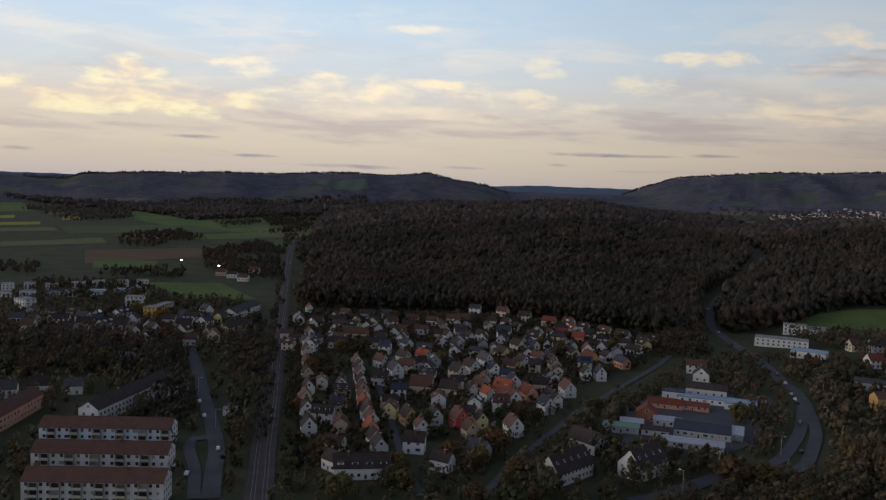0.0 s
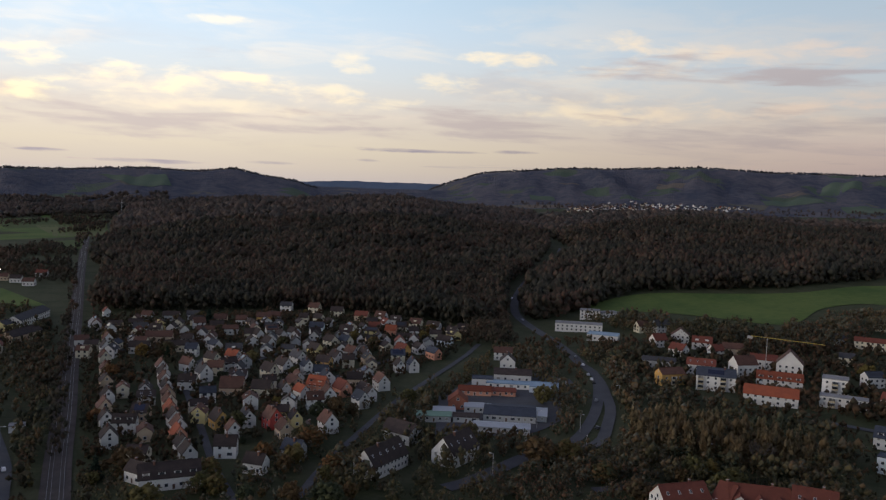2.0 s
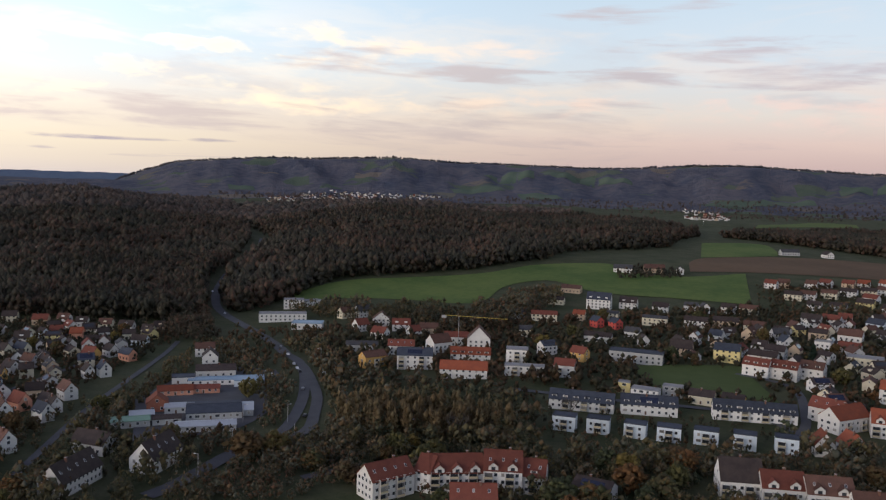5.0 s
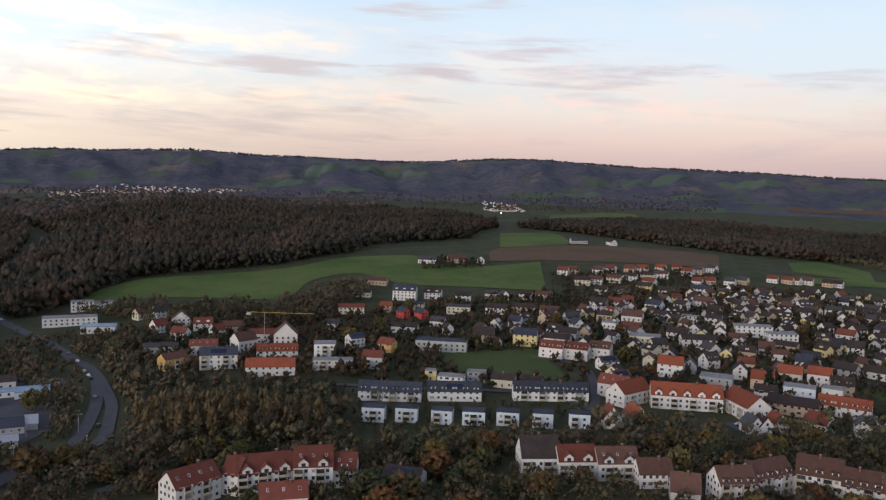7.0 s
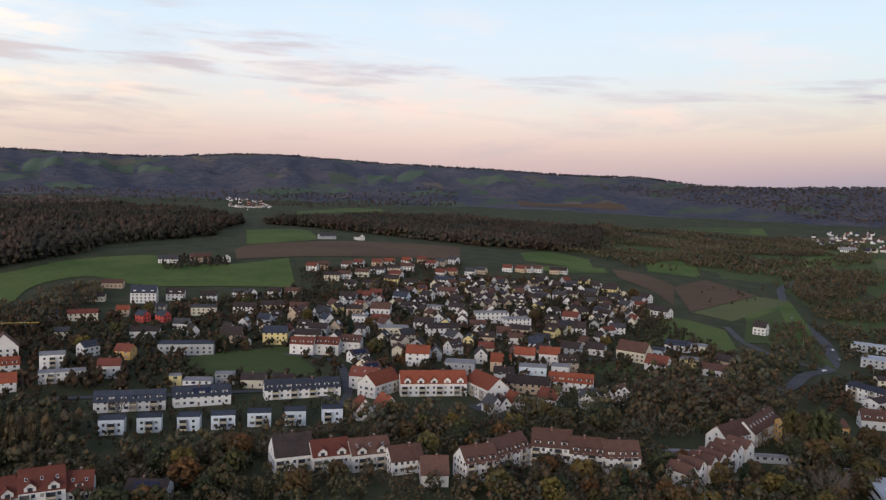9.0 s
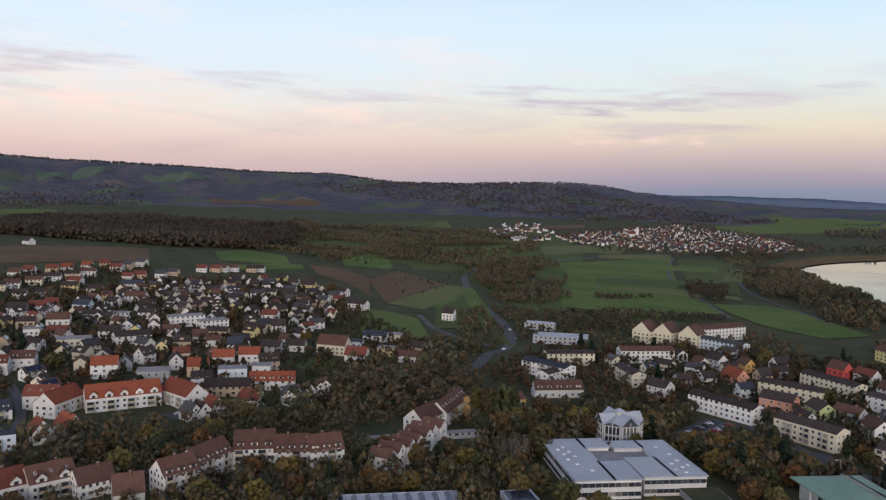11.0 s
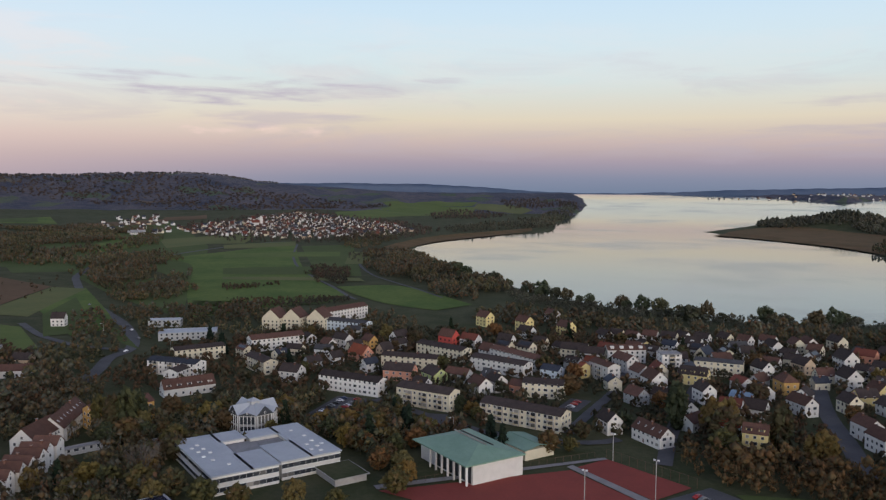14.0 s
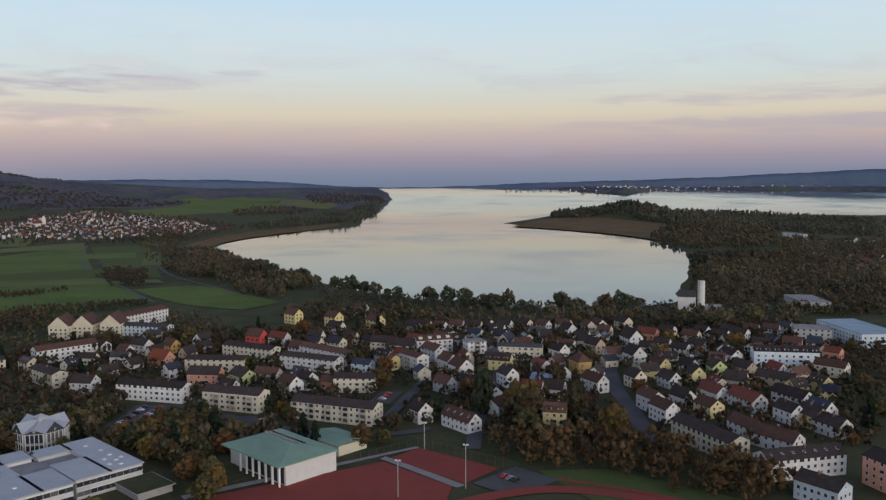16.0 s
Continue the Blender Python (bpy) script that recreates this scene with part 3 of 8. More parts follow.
for kind_, shape_, mats_, clumps_, leaves_, n_ in (("tree", "round", "tree_leaf", 44, 270, 5), ("gold", "round", "gold_leaf", 40, 270, 2),
                                                  ("poplar", "tall", "tree_leaf", 30, 260, 2), ("conifer", "cone", "conifer", 46, 240, 2), ("bare", "round", "twig", 0, 0, 1),
                                                  ("bush", "round", "tree_leaf", 22, 120, 2), ("shore", "round", "shore_leaf", 44, 270, 4)):
    for i_ in range(n_):
        seed_ = 11 * len(TREES) + 5
        tv, tf = limbs(seed_, shape_, kind_ == "bare")
        trunk_me = grid_mesh("trunk", tv, tf, M["twig"] if kind_ == "bare" else M["bark"])
        crown_me = None
        if clumps_:
            cv_, cf_ = crown_arrays(seed_ + 1, clumps_, leaves_, shape_, .125 if kind_ != "bush" else .18, .048 if kind_ != "bush" else .07)
            crown_me = soup("crown", cv_, cf_, M[mats_])
        TREES.setdefault(kind_, []).append((trunk_me, crown_me))
TREE_WORDS = {"tree": ("autumn tree with a loose green-brown crown", "tree"), "gold": ("tree with yellowing autumn leaves", "tree"),
              "poplar": ("slender columnar poplar turning brown", "tree"), "conifer": ("dark pointed conifer in a garden", "tree"), "bare": ("bare grey leafless tree with fine twigs", "tree"),
              "bush": ("rounded garden shrub with dark leaves", "shrub"), "shore": ("grey-green willow with a round crown on the lake shore", "tree")}
TREE_COUNT = [0]
tree_rng = random.Random(7)


def tree(x, y, h, kind="tree", wide=1.0):
    trunk_me, crown_me = tree_rng.choice(TREES[kind])
    root = new("shrub" if kind == "bush" else "tree")
    root.matrix_basis = Matrix.LocRotScale((x, y, height(x, y)), Euler((0, 0, tree_rng.uniform(0, 6.28))), (h * wide, h * wide, h))
    root.empty_display_size = .1
    tagged(root, *TREE_WORDS[kind], group="town trees")
    for nm, me in (("trunk", trunk_me), ("crown", crown_me)):
        if me:
            new(nm, me).parent = root
    TREE_COUNT[0] += 1


def inside(poly, x, y):
    x, y = np.asarray(x, float), np.asarray(y, float)
    r = np.zeros(x.shape, bool)
    for (ax, ay), (bx, by) in zip(poly, poly[1:] + poly[:1]):
        c = (ay > y) != (by > y)
        r ^= c & (x < (bx - ax) * (y - ay) / (by - ay if by != ay else 1e-9) + ax)
    return r


def scatter(poly, gap, seed):
    """Uneven points about gap metres apart in a plan polygon."""
    rng = np.random.default_rng(seed)
    p = np.array(poly, float)
    (x0, y0), (x1, y1) = p.min(0), p.max(0)
    gx, gy = np.meshgrid(np.arange(x0, x1, gap), np.arange(y0, y1, gap))
    gx = gx + (np.arange(gy.shape[0]) % 2)[:, None] * gap / 2
    q = np.stack([gx.ravel(), gy.ravel()], -1) + rng.uniform(-.42, .42, (gx.size, 2)) * gap
    return q[inside(poly, q[:, 0], q[:, 1])]




def wood(poly, gap, tall, seed, label, mat="wood_leaf", detail=1, low=.72, wide=.68, clear=(), shape="round", name="woodland", spare=0.0, gaps=None):
    """A stand of trees nobody could count: one mesh of many crowns and trunks."""
    pts = scatter(poly, gap, seed)
    if gaps is not None:      # thickets with grass between them
        pts = pts[swell(pts[:, 0] * 3.5, pts[:, 1] * 3.5) > gaps]
    for other in clear:
        pts = pts[~inside(other, pts[:, 0], pts[:, 1])]
    for line, wide_ in ROADS:
        if len(pts):
            pts = pts[np.hypot(pts[:, :1] - line[None, :, 0], pts[:, 1:] - line[None, :, 1]).min(1) > wide_ / 2 + 2]
    if spare and len(pts):
        fx = np.array(FOOT)
        pts = pts[(np.hypot(pts[:, :1] - fx[None, :, 0], pts[:, 1:] - fx[None, :, 1]) - fx[None, :, 2] * .8).min(1) > spare]
    if len(pts):
        pts = pts[shore_distance(pts[:, 0], pts[:, 1]) > 3]
    rng = np.random.default_rng(seed + 1)
    n = len(pts)
    if not n:
        return None
    protos = []
    for k in range(6):
        c, l = ((8, 72), (6, 14), (4, 5), (2, 2))[detail]
        if shape == "mixed" and k > 3:
            v, f = crown_arrays(seed + 17 * k, c, l, "cone", .12, .05)
        else:
            v, f = crown_arrays(seed + 17 * k, c, l, "tall" if shape == "tall" else "round", (.155, .21, .31, .5)[detail], (.042, .085, .12, .18)[detail])
        if detail < 2:
            tv_ = np.array([(.02, 0, -.05), (-.01, .017, -.05), (-.01, -.017, -.05), (0, 0, .7)])
            f = np.concatenate([f, len(v) + np.array([(0, 1, 3), (1, 2, 3), (2, 0, 3)])])
            v = np.concatenate([v, tv_])
        protos.append((v, f))
    V, F, base = [], [], 0
    z = terrain(pts[:, 0], pts[:, 1])
    pick = rng.integers(0, 6, n)
    for k, (v, f) in enumerate(protos):
        sel = np.where(pick == k)[0]
        if not len(sel):
            continue
        h = tall * rng.uniform(low, 1.12, len(sel)) * (1 + .13 * swell(pts[sel, 0] * 6, pts[sel, 1] * 6))
        w = h * rng.uniform(.8, 1.2, len(sel)) * wide
        a = rng.uniform(0, 6.28, len(sel))
        ca, sa_ = np.cos(a), np.sin(a)
        X = (v[None, :, 0] * ca[:, None] - v[None, :, 1] * sa_[:, None]) * w[:, None] + pts[sel, 0][:, None]
        Y = (v[None, :, 0] * sa_[:, None] + v[None, :, 1] * ca[:, None]) * w[:, None] + pts[sel, 1][:, None]
        Z = v[None, :, 2] * h[:, None] + z[sel][:, None]
        V.append(np.stack([X, Y, Z], -1).reshape(-1, 3))
        F.append((f[None] + (base + len(v) * np.arange(len(sel)))[:, None, None]).reshape(-1, 3))
        base += len(v) * len(sel)
    me = soup(name, np.concatenate(V), np.concatenate(F), M[mat])
    return tagged(new(name, me), label, "woodland", kind="stuff")
# ------------------------------------------------------------------ fields, roads and woods
ROADS, PASTURES = [], []


def lane(line, width, **more):
    ROADS.append((resample(line, 60)[0], width))
    more.setdefault("lift", .4 + .006 * len(ROADS))
    return road(line, width, **more)


RAIL = [(-293, 1621), (-228, 1233), (-183, 968), (-146, 759), (-122, 620), (-102, 507), (-88, 429), (-77, 363), (-68, 314)] + [(-62, 280), (-52, 210), (-38, 120)]
lane(RAIL, 11, name="railway_bed", mat=M["ballast"], label="grey ballast bed of a two-track railway line", category="railway")
lane([(-226, 713), (-198, 629), (-171, 557), (-149, 500), (-126, 436), (-111, 395), (-96, 353), (-88, 319), (-82, 294)], 7)
lane([(-134, 447), (-148, 447), (-156, 443)], 7)
lane([(-101, 365), (-108, 366), (-108, 352), (-97, 324), (-88, 293)], 5)
lane([(498, 1255), (424, 1091)] + [(340, 952), (285, 839), (254, 755), (240, 690), (234, 607), (228, 549), (222, 515)], 8)
lane([(222, 520)] + [(220, 488), (209, 456), (191, 416), (173, 384), (153, 356), (137, 346)], 6)
lane([(223, 522)] + [(217, 475), (203, 430), (192, 401), (177, 373), (165, 353), (153, 344)], 6)
lane([(134, 344), (117, 333), (101, 320), (86, 309), (77, 305)], 8)
lane([(135, 294), (145, 295), (155, 294), (178, 287)], 5)
lane([(19, 303), (32, 337), (51, 377), (80, 434), (113, 488), (149, 547), (170, 587)], 3.6)
lane([(-4, 303), (-13, 343), (-21, 396), (-30, 449), (-37, 502), (-28, 553)], 3.4)
lane([(-87, 582), (-56, 592), (-23, 615)], 4)
lane([(3, 541), (27, 572), (69, 633), (106, 644)], 4)
lane([(33, 470), (68, 510), (103, 548), (144, 592)], 4)
lane([(1246, 20), (1130, 37), (1057, 35), (925, 24), (822, 6), (739, -10), (670, -16), (621, -13), (595, 1), (558, 8), (526, 17)], 9)
lane([(764, 69), (701, 51), (673, 37), (647, 22), (620, -8)], 6)
lane([(278, -217), (313, -248), (347, -283), (385, -323), (408, -345)], 7)
lane([(233, -283), (265, -311), (307, -343), (341, -374), (369, -402)], 9)
lane([(426, -135), (375, -155), (348, -167), (324, -191), (315, -207), (315, -220)], 6)
lane([(332, -202), (360, -233), (389, -266), (433, -308)], 6)
lane([(1565, -340), (1353, -287), (1176, -254), (1063, -244), (983, -241), (922, -240), (831, -235), (807, -236)], 4, label="grey farm track between meadows", category="road")
lane([(1280, -378), (1136, -339), (1018, -320), (934, -320), (857, -324), (787, -324)], 4)
lane([(1358, -76), (1480, -154), (1600, -257), (1626, -331)], 7)
lane([(295, 360), (318, 331), (332, 311), (371, 261), (367, 222), (364, 193)], 5)
lane([(443, 317), (444, 278), (391, 236), (361, 221)], 5)
lane([(546, 144), (564, 127), (597, 89)], 5)
strip("yard", [(106, 443), (147, 486), (183, 491), (192, 478)], [(88, 373), (113, 368), (137, 370), (159, 389)], M["asphalt"], .3, "grey asphalt yards round workshops", "yard")
strip("field", [(335, 761), (401, 792), (475, 775), (566, 750), (667, 767), (753, 734), (723, 685), (762, 622), (847, 601)], [(325, 724), (359, 710), (411, 671), (455, 614), (537, 671), (604, 675), (601, 601), (650, 536), (688, 479)], M["meadow"], 0.5, "bright green meadow sloping up to the wood", "field")
strip("field", [(854, 691), (934, 724), (1086, 688), (1166, 608), (1178, 511)], [(798, 643), (882, 588), (966, 503), (997, 431)], M["stubble"], 0.5, "brown ploughed field on the hill", "field")
strip("field", [(1130, 890), (1233, 848), (1138, 753)], [(931, 733), (992, 719), (1076, 711)], M["meadow"], 0.5, "green field below the farm", "field")
strip("field", [(1817, 1261), (2078, 1287), (2150, 1193)], [(1721, 1202), (1953, 1209), (2053, 1130)], M["meadow_pale"], 0.5, "pale green field on a low crest", "field")
strip("field", [(397, 365), (430, 351), (463, 328)], [(370, 319), (383, 290), (405, 259)], M["meadow_dark"], 0.5, "lawn between apartment houses", "field")
strip("field", [(530, 138), (564, 116)], [(503, 109), (522, 86)], M["meadow_dark"], 0.5, "sloping lawn below a street", "field")
strip("field", [(989, 353), (1102, 314), (1142, 271)], [(1019, 297), (1047, 283), (1087, 254)], M["meadow"], 0.5, "green field behind the suburb", "field")
strip("field", [(1329, -74), (1224, -111), (906, -77), (747, -68)], [(1599, -343), (1221, -269), (1000, -239), (844, -238)], M["meadow"], 0.5, "broad green meadow before the lake", "field")
strip("field", [(860, -78), (788, -72), (746, -73)], [(809, -166), (787, -190), (823, -232)], M["meadow_dark"], 0.5, "damp green meadow", "field")
strip("field", [(915, -244), (893, -316), (731, -333)], [(852, -244), (769, -255), (709, -285)], M["meadow"], 0.5, "green meadow near the shore", "field")
strip("field", [(1523, -338), (1520, -438)], [(1050, -253), (1007, -302)], M["meadow_dark"], 0.5, "dark meadow with hedges", "field")
strip("field", [(2705, -717), (3047, -1070), (2922, -1343)], [(2353, -633), (2509, -882), (2594, -1173)], M["meadow_pale"], 0.5, "pale green fields behind the village", "field")
strip("field", [(2248, 78), (2382, -150)], [(2113, 69), (2185, -137)], M["stubble"], 0.5, "brown strip of field", "field")
strip("field", [(2226, 314), (2485, 143)], [(2147, 290), (2221, 113)], M["meadow"], 0.5, "green strip of field", "field")
strip("field", [(1882, 47), (2051, -115)], [(1781, 32), (1738, -103)], M["meadow_dark"], 0.5, "green strip of field", "field")
strip("field", [(1722, -96), (1827, -242)], [(1525, -96), (1680, -246)], M["olive_field"], 0.5, "thin olive field", "field")
strip("field", [(1694, 540), (1860, 526), (2079, 500), (1838, 352)], [(1643, 523), (1724, 446), (1757, 402), (1761, 332)], M["stubble"], 0.5, "pale bare earth of a gravel pit", "field")
strip("field", [(1012, 155), (1128, 131)], [(830, 109), (1020, 60)], M["stubble"], 0.5, "ploughed brown field", "field")
strip("field", [(1144, 261), (1121, 212), (1029, 157)], [(1049, 229), (968, 174), (859, 130)], M["stubble"], 0.5, "long brown field behind the suburb", "field")
strip("field", [(827, 108), (1015, 59)], [(799, 67), (995, 23)], M["olive_field"], 0.5, "thin olive green field", "field")
strip("field", [(792, 131), (777, 103), (744, 68)], [(637, 121), (637, 85), (645, 48)], M["meadow_pale"], 0.5, "light green sloping meadow", "field")
strip("field", [(831, 60), (937, 42), (1006, 25)], [(688, 28), (739, -2), (917, 14)], M["meadow"], 0.5, "green verge round a farmhouse", "field")
strip("field", [(1349, 255), (1379, 183)], [(1163, 214), (1166, 143)], M["meadow"], 0.5, "green field among hedges", "field")
strip("field", [(739, 5), (709, -7)], [(647, -7), (618, -19)], M["meadow_dark"], 0.5, "grass beside a roundabout", "field")
strip("field", [(1190, 414), (1269, 392), (1235, 318)], [(1084, 370), (1098, 333), (1129, 284)], M["meadow"], 0.5, "green field above the houses", "field")
strip("field", [(-1352, 2500), (-1319, 2570)], [(-1125, 2080), (-1081, 2170)], M["meadow"], 0.5, "green field on the plain", "field")
strip("field", [(-1047, 1936), (-1034, 1976)], [(-993, 1835), (-980, 1873)], M["gold_field"], 0.5, "yellow flowering field", "field")
strip("field", [(-933, 1723), (-875, 1782)], [(-893, 1650), (-839, 1703)], M["gold_field"], 0.5, "yellow flowering field", "field")
strip("field", [(-920, 1973), (-898, 2040)], [(-864, 1859), (-838, 1904)], M["gold_field"], 0.5, "yellow flowering field", "field")
strip("field", [(-784, 1674), (-563, 1842)], [(-689, 1504), (-438, 1661)], M["meadow_dark"], 0.5, "green field on the plain", "field")
strip("field", [(-705, 1302), (-601, 1443)], [(-665, 1228), (-549, 1340)], M["olive_field"], 0.5, "thin olive field", "field")
strip("field", [(-980, 2580), (-760, 2187), (-485, 1997), (-495, 2218), (-342, 2095)], [(-741, 1968), (-617, 1811), (-467, 1694), (-302, 1592), (-256, 1639)], M["meadow"], 0.45, "green fields on the plain", "field")
strip("field", [(-531, 1214), (-377, 1308)], [(-455, 1040), (-324, 1178)], M["stubble"], 0.5, "pale brown field on the plain", "field")
strip("field", [(-465, 1094), (-381, 1096)], [(-427, 997), (-355, 1004)], M["meadow"], 0.7, "bright green field", "field")
strip("field", [(-586, 2057), (-354, 2206)], [(-465, 1760), (-299, 1850)], M["meadow_dark"], 0.5, "green field beside the railway", "field")
strip("field", [(-437, 1848), (-312, 1963)], [(-337, 1563), (-255, 1562)], M["olive_field"], 0.5, "olive field beside the railway", "field")
strip("field", [(-321, 882), (-242, 898)], [(-236, 766), (-176, 785)], M["meadow"], 0.5, "green field behind the houses", "field")
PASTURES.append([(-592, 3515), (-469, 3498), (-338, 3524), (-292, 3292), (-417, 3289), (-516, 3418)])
strip("field", [(-592, 3515), (-469, 3498), (-338, 3524)], [(-516, 3418), (-417, 3289), (-292, 3292)], M["hazed_pasture"], 1.3, "green clearing on the hill", "field")
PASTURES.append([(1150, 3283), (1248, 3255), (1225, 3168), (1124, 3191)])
strip("field", [(1150, 3283), (1248, 3255)], [(1124, 3191), (1225, 3168)], M["hazed_pasture"], 1.3, "green clearing on the slope", "field")
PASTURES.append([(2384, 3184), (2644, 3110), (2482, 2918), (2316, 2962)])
strip("field", [(2384, 3184), (2644, 3110)], [(2316, 2962), (2482, 2918)], M["hazed_pasture"], 1.3, "green hill pasture", "field")
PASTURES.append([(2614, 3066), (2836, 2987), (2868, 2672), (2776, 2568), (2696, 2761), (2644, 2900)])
strip("field", [(2614, 3066), (2836, 2987), (2868, 2672)], [(2644, 2900), (2696, 2761), (2776, 2568)], M["hazed_pasture"], 1.3, "dull field on the hill", "field")
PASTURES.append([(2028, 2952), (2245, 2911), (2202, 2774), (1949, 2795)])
strip("field", [(2028, 2952), (2245, 2911)], [(1949, 2795), (2202, 2774)], M["hazed_pasture"], 1.3, "green hill pasture", "field")
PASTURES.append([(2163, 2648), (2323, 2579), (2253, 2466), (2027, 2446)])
strip("field", [(2163, 2648), (2323, 2579)], [(2027, 2446), (2253, 2466)], M["hazed_pasture"], 1.3, "green hill pasture", "field")
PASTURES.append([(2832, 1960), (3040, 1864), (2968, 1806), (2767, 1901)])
strip("field", [(2832, 1960), (3040, 1864)], [(2767, 1901), (2968, 1806)], M["hazed_pasture"], 1.3, "green hill pasture", "field")
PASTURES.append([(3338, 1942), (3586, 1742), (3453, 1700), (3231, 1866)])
strip("field", [(3338, 1942), (3586, 1742)], [(3231, 1866), (3453, 1700)], M["hazed_pasture"], 1.3, "green hill pasture", "field")
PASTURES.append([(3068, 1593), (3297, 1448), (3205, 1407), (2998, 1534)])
strip("field", [(3068, 1593), (3297, 1448)], [(2998, 1534), (3205, 1407)], M["hazed_pasture"], 1.3, "green hill pasture", "field")
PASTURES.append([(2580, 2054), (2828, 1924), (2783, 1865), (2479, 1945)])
strip("field", [(2580, 2054), (2828, 1924)], [(2479, 1945), (2783, 1865)], M["hazed_pasture"], 1.3, "green hill pasture", "field")
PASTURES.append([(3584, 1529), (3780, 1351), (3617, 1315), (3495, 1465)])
strip("field", [(3584, 1529), (3780, 1351)], [(3495, 1465), (3617, 1315)], M["hazed_pasture"], 1.3, "green hill pasture", "field")
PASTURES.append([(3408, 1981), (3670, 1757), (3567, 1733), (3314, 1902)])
strip("field", [(3408, 1981), (3670, 1757)], [(3314, 1902), (3567, 1733)], M["hazed_pasture"], 1.3, "green hill pasture", "field")
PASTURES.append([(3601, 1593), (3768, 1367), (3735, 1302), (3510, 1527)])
strip("field", [(3601, 1593), (3768, 1367)], [(3510, 1527), (3735, 1302)], M["hazed_pasture"], 1.3, "green hill pasture", "field")
PASTURES.append([(3138, 1116), (3336, 734), (3194, 680), (2963, 1032)])
strip("field", [(3138, 1116), (3336, 734)], [(2963, 1032), (3194, 680)], M["stubble"], 1.3, "bare brown slope", "field")
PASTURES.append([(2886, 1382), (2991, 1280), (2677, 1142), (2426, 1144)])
strip("field", [(2886, 1382), (2991, 1280)], [(2426, 1144), (2677, 1142)], M["hazed_pasture"], 1.3, "green hill pasture", "field")
strip("reed_bed", [(1556, -1339), (1718, -1684), (1368, -1705)], [(1455, -1350), (1213, -1325), (1019, -1255)], M["reed"], 1.2, "brown reed bed on a low spit", "field")
strip("reed_bed", [(1940, -1060), (1808, -864), (1703, -679), (1532, -532), (1391, -445), (1250, -400), (1121, -404), (1024, -423)], [(1835, -1002), (1714, -819), (1588, -645), (1464, -538), (1401, -505), (1324, -493), (1214, -488), (1090, -454)], M["reed"], 0.8, "brown reeds along the shore", "field")
strip("field", [(3192, -1045), (3239, -1247), (3094, -1431)], [(2979, -1017), (3004, -1201), (2967, -1348)], M["meadow_pale"], 1.2, "pale green fields behind the village", "field")
strip("field", [(3056, -1413), (2988, -1530), (2724, -1489)], [(2854, -1296), (2705, -1339), (2569, -1359)], M["olive_field"], 1.2, "olive field on the cape", "field")
strip("field", [(1398, -179), (1404, -267), (1380, -375)], [(1323, -169), (1315, -250), (1290, -350)], M["meadow_pale"], 0.8, "paler mown strip of the meadow", "field")
strip("field", [(1166, -148), (1159, -220), (1136, -315)], [(1089, -138), (1062, -207), (1031, -303)], M["meadow_dark"], 0.8, "darker strip of the meadow", "field")
strip("field", [(1059, -134), (1033, -202), (988, -293)], [(1031, -130), (999, -195), (951, -289)], M["olive_field"], 0.8, "dull strip of rough grass", "field")
strip("field", [(1575, -202), (1605, -260), (1626, -350)], [(1502, -193), (1512, -253), (1532, -329)], M["olive_field"], 0.8, "dull grass beside the farm track", "field")
strip("field", [(1368, -389), (1355, -422)], [(1166, -323), (1156, -360)], M["olive_field"], 0.8, "rough grass with hedges", "field")
strip("field", [(1550, 45), (1741, -22), (1896, -76)], [(1444, 21), (1587, -64), (1712, -105)], M["meadow"], 0.6, "green field beside the village road", "field")
strip("field", [(1640, 206), (2160, 63), (2329, -142), (1570, -173)], [(1163, 114), (1183, 34), (1186, -49), (940, -98)], M["meadow_dark"], 0.42, "rough green grassland with hedges", "field")
strip("field", [(1691, 479), (1910, 258), (1824, -65)], [(1307, 371), (1255, 170), (1114, -40)], M["meadow_dark"], 0.36, "rough pasture with scrub", "field")
strip("field", [(1202, 54), (1094, -39), (1012, -92)], [(1070, 27), (912, -8), (748, -58)], M["meadow_dark"], 0.36, "rough grass beside the country road", "field")
strip("field", [(1951, 57), (2100, -84)], [(1812, 52), (1896, -76)], M["meadow_dark"], 0.6, "green strip of field", "field")
strip("field", [(2438, -148), (2651, -290)], [(2329, -142), (2378, -261)], M["stubble"], 0.6, "brown strip of field", "field")
strip("field", [(2191, 336), (2413, 171)], [(2114, 309), (2257, 159)], M["meadow_dark"], 0.6, "green strip of field", "field")
strip("field", [(1339, 251), (1367, 200)], [(1160, 209), (1140, 143)], M["meadow"], 0.6, "green field among hedges", "field")
strip("field", [(807, 56), (922, 32)], [(692, 48), (713, 10)], M["meadow_dark"], 0.6, "grass beside the country road", "field")
strip("field", [(1783, -209), (1972, -355)], [(1608, -177), (1607, -245)], M["olive_field"], 0.9, "stubble by the village", "field")
strip("field", [(-1049, 2160), (-898, 2351)], [(-988, 2034), (-826, 2201)], M["meadow_pale"], 0.5, "pale green field on the plain", "field")
strip("field", [(-855, 1580), (-780, 1640)], [(-814, 1503), (-732, 1561)], M["olive_field"], 0.5, "thin olive field", "field")
strip("field", [(-607, 1509), (-502, 1606)], [(-557, 1409), (-456, 1491)], M["stubble"], 0.5, "pale brown field on the plain", "field")
strip("field", [(-475, 1571), (-329, 1688)], [(-445, 1455), (-300, 1544)], M["meadow"], 0.5, "green field on the plain", "field")
strip("field", [(-425, 1277), (-336, 1344)], [(-389, 1144), (-300, 1201)], M["stubble"], 0.5, "pale brown field on the plain", "field")
